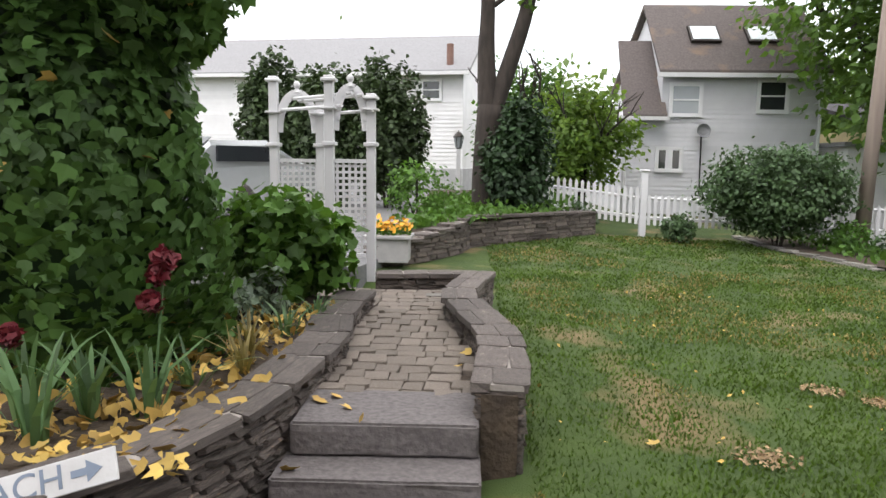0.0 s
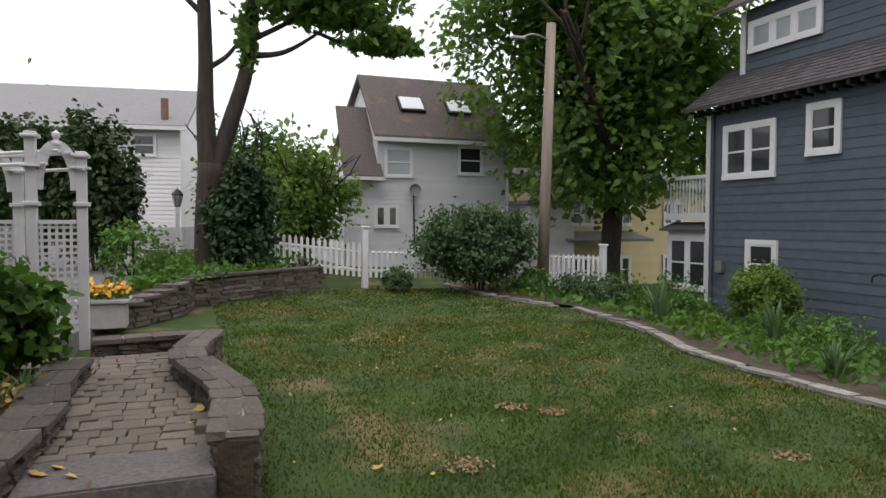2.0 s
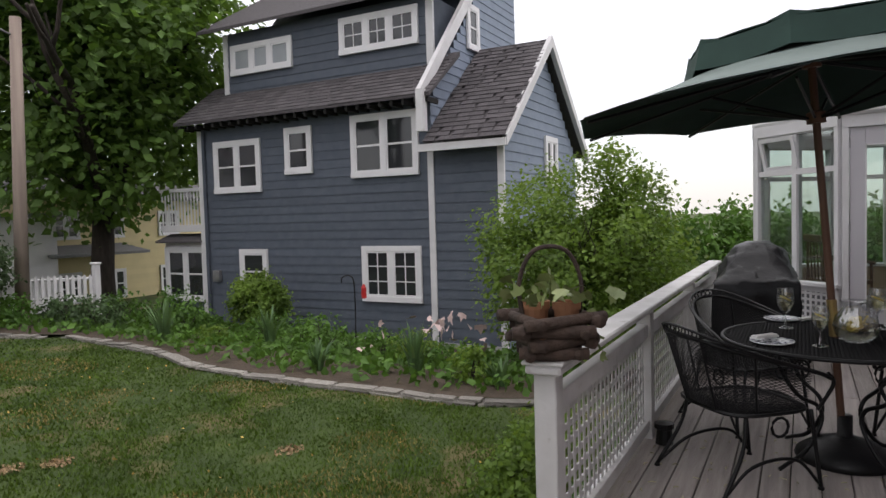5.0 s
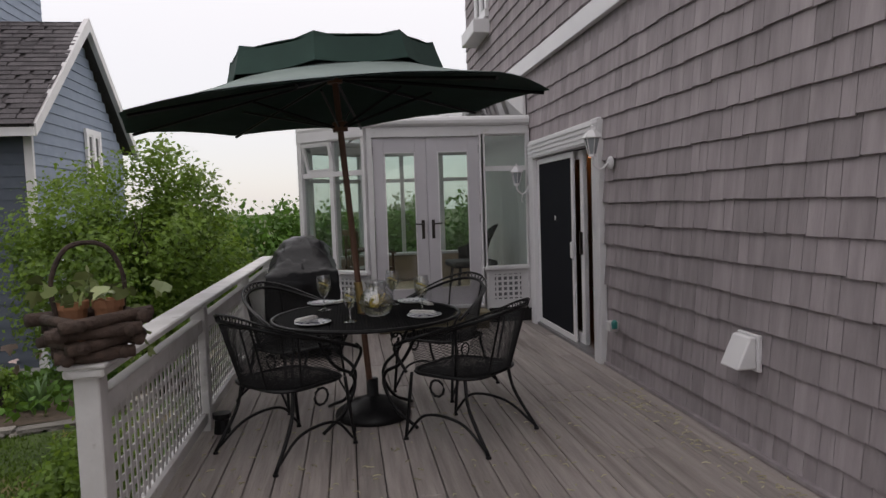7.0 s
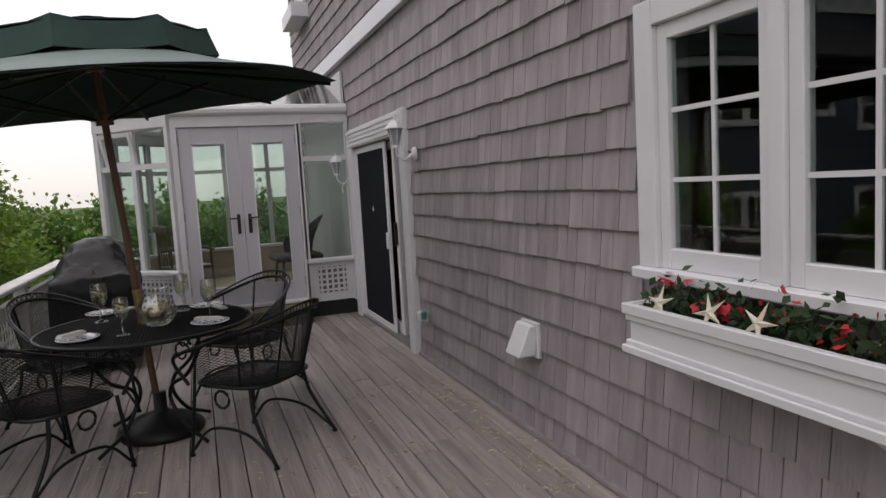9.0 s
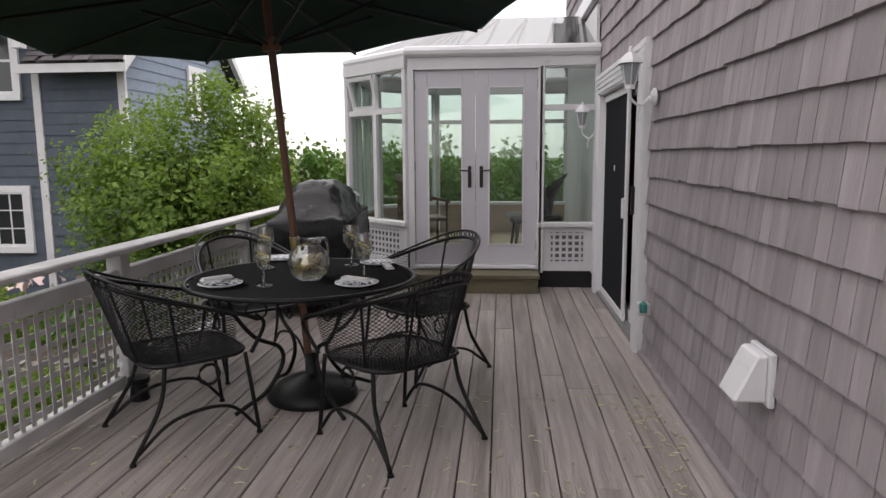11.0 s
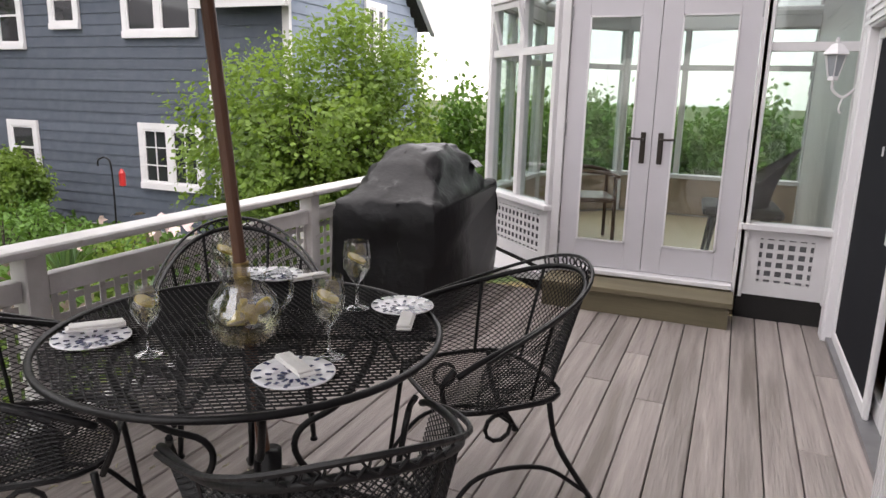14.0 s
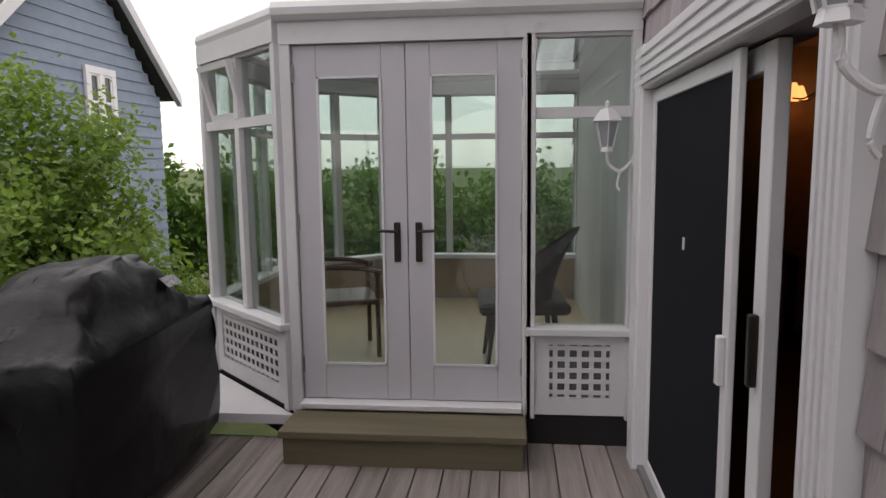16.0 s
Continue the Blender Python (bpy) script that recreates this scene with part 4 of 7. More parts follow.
solar = thing("solar_light", "small black solar lamp at the post foot", "lamp")
part("body", L([(0.0, 0.0), (0.055, 0.0), (0.045, 0.09), (0.06, 0.1), (0.06, 0.13), (0.0, 0.14)], 12, pose(4.76, 0.78, 0.0)), IRON, solar)


def basket():
    b = thing("log_basket", "rustic stacked-log basket planter on the railing post", "planter")
    b.matrix_world = pose(3.02, 0.905, 0.8845, 0, 0, 115) @ Matrix.Scale(1.02, 4)
    g = random.Random(3)
    for layer in range(4):
        h = 0.03 + layer * 0.042
        w = 0.125 + 0.012 * layer
        for k in range(4):
            a = k * math.pi / 2 + (math.pi / 8 if layer % 2 else 0)
            c = Vector((math.cos(a) * w * 0.75, math.sin(a) * w * 0.75, h))
            d = Vector((-math.sin(a), math.cos(a), g.uniform(-0.06, 0.06))) * w * 1.05
            part("log", T([c - d, c + d], g.uniform(0.02, 0.027), 8), LOG, b, smooth=True)
    part("tray", L([(0.0, 0.0), (0.1, 0.0), (0.11, 0.012), (0.0, 0.012)], 12), LOG, b)
    part("handle", T(curve3([(-0.11, 0, 0.15), (-0.12, 0, 0.3), (-0.06, 0, 0.42), (0.06, 0, 0.42), (0.12, 0, 0.3), (0.11, 0, 0.15)], 6), 0.009, 6), LOG, b, "bent twig handle")
    for x, y in ((-0.06, 0.02), (0.055, -0.02)):
        part("pot", L([(0.0, 0.03), (0.035, 0.03), (0.05, 0.17), (0.056, 0.17), (0.056, 0.2), (0.045, 0.2), (0.042, 0.16), (0, 0.16)], 14, pose(x, y, 0.02)), CLAY, b, "terracotta pot")
    g2 = np.random.default_rng(3)
    pts = np.stack([g2.normal(0, 0.085, 45), g2.normal(0, 0.08, 45), 0.22 + np.abs(g2.normal(0, 0.035, 45))], 1)
    leaves("foliage", pts, 0.062, mat("pale_vine_leaf", (0.24, 0.28, 0.11), (0.13, 0.18, 0.06), rough=0.5, island=0.3), b, "lobed", 3)
    pts = np.array([(-0.15 - 0.012 * k, 0.03, 0.16 - 0.04 * k) for k in range(5)])
    leaves("trailing_vine", pts, 0.06, MATS["pale_vine_leaf"], b, "lobed", 5)


basket()

# ---- umbrella ----
um = thing("patio_umbrella", "dark green market umbrella with a vented top", "umbrella")
UM_LEAN = pose(0, 0, 0, -4.2, -1.8) @ pose(0, 0, 0, 0, 0, 37.5)
um.matrix_world = Matrix.Translation((4.875, -0.2, 0.0)) @ UM_LEAN
part("base", L([(0.0, 0.0), (0.25, 0.0), (0.26, 0.02), (0.25, 0.045), (0.17, 0.10), (0.06, 0.14), (0.04, 0.15), (0.04, 0.26), (0.0, 0.26)], 28, UM_LEAN.inverted()), IRON, um, "round cast-iron base", smooth=True)
part("pole", T([(0, 0, 0.05), (0, 0, 2.42)], 0.021, 12), TEAK, um)
part("collar", T([(0, 0, 0.72), (0, 0, 0.93)], 0.027, 12), BRASS, um, "brass joint collar")
RIMR, RIMZ, INR, INZ = 1.39, 2.06, 0.30, 2.38


def canopy_ring(bm, r0, z0, r1, z1, n=8, rows_=4, sag=0.03, off=0.0):
    rings = []
    for i in range(rows_ + 1):
        f = i / rows_
        ring = []
        for k in range(n * 4):
            seg, u = divmod(k, 4)
            a0, a1 = (seg + off) * 2 * math.pi / n, (seg + 1 + off) * 2 * math.pi / n
            u /= 4
            r = r0 + (r1 - r0) * f
            p = Vector((math.cos(a0), math.sin(a0), 0)).lerp(Vector((math.cos(a1), math.sin(a1), 0)), u) * r
            z = z0 + (z1 - z0) * f - sag * math.sin(math.pi * u) * (1 - 0.6 * f) - 0.03 * math.sin(math.pi * f)
            ring.append(bm.verts.new((p.x, p.y, z)))
        rings.append(ring)
    m = n * 4
    for a, b in zip(rings, rings[1:]):
        for k in range(m):
            bm.faces.new((a[k], a[(k + 1) % m], b[(k + 1) % m], b[k]))
    return rings


bm = bmesh.new()
canopy_ring(bm, RIMR, RIMZ, INR, INZ, sag=-0.02)
bmesh.ops.solidify(bm, geom=bm.faces[:], thickness=0.006)
canopy = part("canopy", bm, CANVAS, um)
bm = bmesh.new()
canopy_ring(bm, RIMR * 0.985, RIMZ + 0.012, INR * 1.02, INZ + 0.008, sag=-0.02)
bmesh.ops.recalc_face_normals(bm, faces=bm.faces)
part("canopy_top", bm, CANVAS_PALE, canopy, "paler grey-green upper face")
bm = bmesh.new()
canopy_ring(bm, 0.71, 2.275, 0.665, 2.41, rows_=1, sag=0.02)
canopy_ring(bm, 0.665, 2.41, 0.2, 2.49, rows_=3, sag=-0.01)
canopy_ring(bm, 0.2, 2.49, 0.02, 2.51, rows_=1, sag=0.0)
bmesh.ops.remove_doubles(bm, verts=bm.verts[:], dist=0.004)
bmesh.ops.solidify(bm, geom=bm.faces[:], thickness=0.006)
part("vent", bm, CANVAS, um, "dark green vented top tier")
part("finial", L([(0.0, 2.49), (0.14, 2.505), (0.16, 2.525), (0.05, 2.55), (0.0, 2.555)], 12), CANVAS, um)
part("hub", L([(0.022, 1.93), (0.05, 1.93), (0.05, 1.99), (0.022, 2.0)], 12), TEAK, um)
part("crown", L([(0.022, 2.24), (0.05, 2.24), (0.05, 2.30), (0.022, 2.31)], 12), TEAK, um)
for k in range(8):
    a = k * math.pi / 4
    c, s_ = math.cos(a), math.sin(a)
    rib = part("rib", T([(0.04 * c, 0.04 * s_, 2.27), (RIMR * 0.97 * c, RIMR * 0.97 * s_, RIMZ - 0.015)], 0.011, 5), IRON, um)
    part("strut", T([(0.045 * c, 0.045 * s_, 1.96), (0.62 * c, 0.62 * s_, 2.12)], 0.008, 5), IRON, rib)


# ---- patio table and chairs ----
def mesh_sheet(bm, place, nu, nv, keep=None):
    """A diamond net over a unit square mapped by place(u, v)."""
    grid = {}

    def vert(i, j):
        if (i, j) not in grid:
            grid[i, j] = bm.verts.new(place(i / nu, j / nv))
        return grid[i, j]

    for i in range(1, nu, 1):
        for j in range(1, nv, 1):
            if (i + j) % 2 == 0:
                q = [(i - 1, j), (i, j - 1), (i + 1, j), (i, j + 1)]
                if keep is None or all(keep(a / nu, b / nv) for a, b in q):
                    bm.faces.new([vert(*c) for c in q])
    return bm


def netting(name, bm, parent, thick):
    ob = part(name, bm, IRON, parent, "black expanded-metal mesh")
    w = ob.modifiers.new("net", "WIREFRAME")
    w.thickness, w.use_even_offset, w.use_boundary = thick, False, True
    return ob


TX, TY, TZ, TR = 4.82, -0.18, 0.715, 0.62
tb = thing("patio_table", "round black wrought-iron mesh patio table", "table")
tb.location = (TX, TY, 0)
netting("tabletop", mesh_sheet(bmesh.new(), lambda u, v: ((2 * u - 1) * TR, (2 * v - 1) * TR, TZ - 0.006), 96, 64, lambda u, v: 0.045 < math.hypot(2 * u - 1, 2 * v - 1) < 0.975), tb, 0.0065)
part("rim", T([(TR * math.cos(a * math.pi / 32), TR * math.sin(a * math.pi / 32), TZ - 0.01) for a in range(64)], 0.0115, 8, True), IRON, tb, smooth=True)
part("inner_ring", T([(0.35 * math.cos(a * math.pi / 16), 0.35 * math.sin(a * math.pi / 16), TZ - 0.03) for a in range(32)], 0.008, 6, True), IRON, tb)
for k in range(2):
    a = k * math.pi / 2 + 0.4
    part("brace", T([(-TR * math.cos(a), -TR * math.sin(a), TZ - 0.022), (TR * math.cos(a), TR * math.sin(a), TZ - 0.022)], 0.008), IRON, tb)
for k in range(4):
    a = k * math.pi / 2 + 0.75
    c, s_ = math.cos(a), math.sin(a)
    prof = [(0.38, TZ - 0.02), (0.42, 0.60), (0.30, 0.42), (0.16, 0.34), (0.14, 0.24), (0.24, 0.10), (0.36, 0.04), (0.42, 0.012)]
    part("leg", T(curve3([(r * c, r * s_, z) for r, z in prof], 5), 0.012, 7), IRON, tb, smooth=True)
    scroll = [(0.27 + 0.07 * math.cos(t * 0.6) * (1 - t * 0.05), 0.55 + 0.07 * math.sin(t * 0.6) * (1 - t * 0.05)) for t in range(11)]
    part("scroll", T([(r * c, r * s_, z) for r, z in scroll], 0.007, 6), IRON, tb)


def patio_chair():
    c = thing("patio_chair", "black wrought-iron barrel chair with mesh seat and leafy scroll back", "chair", "chairs round the patio table")
    W, D = 0.27, 0.25

    def rim(a, h=1.0):
        """The barrel back: a from 0 (one arm's front) to pi."""
        b = math.sin(a)
        r = 1 + 0.2 * h
        top = 0.60 + 0.22 * b ** 1.1
        return Vector((W * 1.08 * math.cos(a) * r, -D * 1.05 * b * (1 + 0.5 * h * b) + (0.26 * abs(math.cos(a)) ** 6), 0.42 + (top - 0.42) * h))

    netting("seat", mesh_sheet(bmesh.new(), lambda u, v: ((2 * u - 1) * W, (2 * v - 1) * D + 0.01, 0.42 - 0.02 * math.sin(math.pi * u) * math.sin(math.pi * v)), 52, 34, lambda u, v: abs(2 * u - 1) ** 4 + abs(2 * v - 1) ** 4 < 1), c, 0.0045)
    ring = []
    for k in range(40):
        t = k * math.pi / 20
        x, y = math.cos(t), math.sin(t)
        q = (abs(x) ** 4 + abs(y) ** 4) ** -0.25
        ring.append((W * x * q, D * y * q + 0.01, 0.42))
    part("seat_frame", T(ring, 0.010, 6, True), IRON, c)
    netting("backrest", mesh_sheet(bmesh.new(), lambda u, v: rim(math.pi * (0.07 + 0.86 * u), 0.05 + 0.92 * v), 92, 30), c, 0.005)
    part("back_frame", T([rim(math.pi * k / 36) for k in range(37)], 0.011, 7), IRON, c, smooth=True)
    part("outer_loop", T([rim(math.pi * (0.06 + 0.88 * k / 30)) + Vector((0.015 * math.cos(math.pi * k / 30), -0.02, 0.045 * math.sin(math.pi * k / 30))) for k in range(31)], 0.007, 6), IRON, c)
    for k in range(9):
        p = rim(math.pi * (0.36 + 0.28 * k / 8)) + Vector((0, -0.01, 0.022))
        part("scroll", T([p + Vector((0.018 * math.cos(t), 0, 0.018 * math.sin(t))) for t in (0, 1.2, 2.4, 3.6, 4.8)], 0.004, 5, True), IRON, c)
    for k in (0.2, 0.36, 0.64, 0.8):
        part("back_bar", T([rim(math.pi * k, 0.0), rim(math.pi * k, 0.5), rim(math.pi * k, 1.0)], 0.007, 6), IRON, c)
    for s in (-1, 1):
        part("arm", T(curve3([(s * W * 1.22, 0.26, 0.62), (s * W * 1.2, 0.30, 0.56), (s * W * 1.02, 0.25, 0.42)], 5), 0.010, 6), IRON, c)
        part("leg", T(curve3([(s * W * 0.95, D * 0.9, 0.42), (s * W * 0.97, D * 1.0, 0.22), (s * W * 1.0, D * 1.1, 0.012)], 5), 0.011, 6), IRON, c, smooth=True)
        part("leg", T(curve3([(s * W * 0.9, -D * 0.6, 0.42), (s * W * 0.97, -D * 0.75, 0.24), (s * W * 1.07, -D * 1.3, 0.012)], 5), 0.011, 6), IRON, c, smooth=True)
        part("stretcher", T(curve3([(s * W * 0.99, D * 1.08, 0.03), (s * W * 0.96, D * 0.5, 0.17), (s * W * 0.97, -D * 0.5, 0.16), (s * W * 1.05, -D * 1.26, 0.03)], 6), 0.009, 6), IRON, c, smooth=True)
        t0 = [(s * W * 0.9, 0.05 + 0.05 * math.cos(t * 0.63), 0.34 + 0.05 * math.sin(t * 0.63)) for t in range(10)]
        part("spring", T(t0, 0.008, 6, True), IRON, c)
        for y in (D * 1.1, -D * 1.3):
            part("foot", L([(0, 0), (0.017, 0), (0.014, 0.014), (0, 0.016)], 8, pose(s * W * (1.0 if y > 0 else 1.07), y, 0)), IRON, c)
    return c


first = patio_chair()
SEATS = [(4.37, 0.315, 0.0), (4.36, -0.765, 0.0), (5.43, -0.77, 0.0), (5.42, 0.36, 0.0)]
TURNS = (0, -5, 0, 0)
for k, (x, y, z) in enumerate(SEATS):
    yaw = math.degrees(math.atan2(TY - y, TX - x)) - 90 + TURNS[k]
    if k == 0:
        first.matrix_world = pose(x, y, 0, 0, 0, yaw)
    else:
        copy_thing(first, pose(x, y, 0, 0, 0, yaw))

# things on the table
pt = thing("water_pitcher", "round glass pitcher of water with lemon slices", "pitcher")
pt.location = (4.72, -0.245, TZ)
part("body", L([(0.0, 0.0), (0.06, 0.0), (0.10, 0.035), (0.115, 0.085), (0.10, 0.14), (0.065, 0.185), (0.07, 0.215), (0.078, 0.225)], 24), TABLEGLASS, pt, smooth=True)
part("handle", T(curve3([(0.07, -0.03, 0.2), (0.14, -0.06, 0.2), (0.15, -0.065, 0.12), (0.105, -0.045, 0.07)], 5), 0.009, 8), TABLEGLASS, pt, smooth=True)
part("water", L([(0.0, 0.012), (0.055, 0.012), (0.09, 0.04), (0.106, 0.085), (0.092, 0.13), (0.0, 0.13)], 24), LIQUID, pt, smooth=True)
gg = random.Random(12)
for k in range(7):
    part("lemon_slice", L([(0, -0.004), (0.032, -0.004), (0.032, 0.004), (0, 0.004)], 12, pose(gg.uniform(-0.05, 0.05), gg.uniform(-0.05, 0.05), gg.uniform(0.07, 0.12), gg.uniform(-70, 70), gg.uniform(-70, 70))), LEMON, pt)


def goblet():
    g = thing("goblet", "stemmed water glass with a lemon slice", "glass", "glasses on the patio table")
    part("bowl", L([(0.0, 0.0), (0.036, 0.0), (0.034, 0.004), (0.005, 0.012), (0.004, 0.07), (0.02, 0.085), (0.036, 0.115), (0.038, 0.15), (0.033, 0.19)], 18), TABLEGLASS, g, smooth=True)
    part("water", L([(0, 0.09), (0.017, 0.092), (0.032, 0.118), (0.034, 0.145), (0.0, 0.145)], 16), LIQUID, g, smooth=True)
    part("lemon_slice", L([(0, -0.003), (0.026, -0.003), (0.026, 0.003), (0, 0.003)], 12, pose(0, 0, 0.142, 25, 10)), LEMON, g)
    return g


def plate():
    p = thing("plate", "white plate with blue leaf pattern", "plate", "plates on the patio table")
    part("dish", L([(0, 0.003), (0.06, 0.003), (0.085, 0.012), (0.112, 0.018), (0.113, 0.014), (0.085, 0.004), (0.06, 0.0), (0, 0.0)], 26), CHINA, p, smooth=True)
    bm = bmesh.new()
    for k in range(12):
        a = k * math.pi / 6
        for r in (0.035, 0.07, 0.098):
            z = 0.0045 + max(0, (r - 0.06)) * 0.36
            box(bm, -0.010, 0.010, -0.005, 0.005, z, z + 0.0012, pose(r * math.cos(a), r * math.sin(a), 0, 0, 0, math.degrees(a)))
    part("pattern", bm, CHINA_BLUE, p, "dark blue leaf motifs")
    return p


def napkin():
    bm = bmesh.new()
    for k in range(2):
        box(bm, -0.085 + 0.01 * k, 0.085 - 0.006 * k, -0.025 + 0.004 * k, 0.025, 0.001 + k * 0.008, 0.009 + k * 0.008, None, 0.003)
    return solo("napkin", bm, NAPKIN, "folded white linen napkin beside a plate", "napkin", "napkins on the patio table")


gob, pla, nap = goblet(), plate(), napkin()
PLACES = [((4.51, 0.16), (4.51, -0.07), (4.56, 0.20, 0.022, -40)), ((4.56, -0.54), (4.725, -0.545), (4.58, -0.53, 0.022, 60)), ((5.23, -0.53), (5.165, -0.38), (5.10, -0.61, 0.001, 20)), ((5.37, 0.13), (5.05, 0.105), (5.42, 0.0, 0.001, -30))]
for k, (p, q, (nx, ny, nz, turn)) in enumerate(PLACES):
    yaw = math.degrees(math.atan2(p[1] - TY, p[0] - TX))
    mp_, mg, mn = pose(*p, TZ + 0.001, 0, 0, yaw), pose(*q, TZ + 0.001) @ Matrix.Scale(1.14, 4), pose(nx, ny, TZ + nz, 0, 0, turn)
    if k == 0:
        pla.matrix_world, gob.matrix_world, nap.matrix_world = mp_, mg, mn
    else:
        copy_thing(pla, mp_), copy_thing(gob, mg), copy_thing(nap, mn)

# ---- covered grill ----
gr = thing("covered_grill", "barbecue grill under a creased black vinyl cover", "grill")
gr.matrix_world = pose(7.40, 0.40, 0.0, 0, 0, 3) @ Matrix.Diagonal((1.24, 1.3, 0.955, 1))
bm = bmesh.new()
prof = [(-0.55, 0.11), (-0.53, 0.5), (-0.53, 0.80), (-0.52, 0.86), (-0.47, 0.92), (-0.40, 1.02), (-0.33, 1.13), (-0.25, 1.19), (0.05, 1.205), (0.24, 1.19), (0.33, 1.12), (0.40, 1.0), (0.46, 0.92), (0.52, 0.87), (0.53, 0.80), (0.53, 0.5), (0.55, 0.11)]
rings = []
NY = 9
for j in range(NY):
    v = -1 + 2 * j / (NY - 1)
    ring = []
    for x, z in prof:
        zz = z if z < 0.87 else 0.87 + (z - 0.87) * (1 - abs(v) ** 3.0)
        x2 = x * (1.0 + 0.02 * noise.noise(Vector((x * 3, v * 2, z * 3))))
        ring.append(bm.verts.new((x2, v * 0.25 * (1 + 0.06 * (z < 0.3)) + 0.012 * noise.noise(Vector((x * 5, v * 3, z * 5))), zz + 0.012 * noise.noise(Vector((x * 7, v * 4, 3))))))
    rings.append(ring)
for a, b in zip(rings, rings[1:]):
    for k in range(len(prof) - 1):
        bm.faces.new((a[k], a[k + 1], b[k + 1], b[k]))
for ring in (rings[0][::-1], rings[-1]):
    bm.faces.new(ring)
bmesh.ops.subdivide_edges(bm, edges=bm.edges[:], cuts=3, use_grid_fill=True)
for v in bm.verts:
    n_ = noise.fractal(Vector(v.co) * 4.5, 0.8, 2.1, 4)
    fold = math.sin(v.co.x * 11 + 6 * n_ + 2 * v.co.z) * (0.022 if v.co.z < 0.8 else 0.014)
    v.co += Vector((0.02 * n_, fold * (1 if v.co.y > 0 else -1), 0.042 * n_ * (v.co.z > 0.5)))
bmesh.ops.recalc_face_normals(bm, faces=bm.faces)
cov = part("cover", bm, COVER, gr, smooth=True)
bm = bmesh.new()
for x in (-0.5, 0.5):
    for y in (-0.2, 0.2):
        lathe(bm, [(0, -0.015), (0.05, -0.015), (0.05, 0.015), (0, 0.015)], 12, pose(x * 0.85, y * 0.85, 0.05, 90))
part("wheels", bm, TYRE, gr)
part("badge", B(-0.06, 0.06, -0.002, 0.002, -0.03, 0.03, pose(0.22, -0.225, 1.05, -40), 0.001), mat("badge_grey", (0.4, 0.4, 0.42), (0.1, 0.1, 0.1), scale=60), cov, "pale printed badge")


# ---- garden: stone walls, path, steps ----
def rough_block(seed):
    """A unit block with worn, uneven corners."""
    g = random.Random(seed)
    bm = bmesh.new()
    bmesh.ops.create_cube(bm, size=1.0)
    bmesh.ops.bevel(bm, geom=bm.edges[:], offset=0.07, segments=1, affect="EDGES")
    for v in bm.verts:
        v.co += Vector([g.uniform(-0.045, 0.045) for _ in range(3)])
    return bm


BLOCKS = {}


def block_mesh(name, material, k):
    key = (name, material.name, k)
    if key not in BLOCKS:
        BLOCKS[key] = mesh_of(name, rough_block(k), material)
    return BLOCKS[key]


def piece(name, me, parent, m):
    o = new(name, me)
    o.parent = parent
    o.matrix_local = m
    return o


def along(pts):
    p = [Vector(q) for q in pts]
    seg = [(a, b, (b - a).length) for a, b in zip(p, p[1:])]
    total = sum(s[2] for s in seg)

    def at(d):
        d = min(max(d, 0), total - 1e-6)
        for a, b, w in seg:
            if d <= w:
                return a.lerp(b, d / w), math.degrees(math.atan2(b.y - a.y, b.x - a.x))
            d -= w
        return p[-1], 0
    return total, at


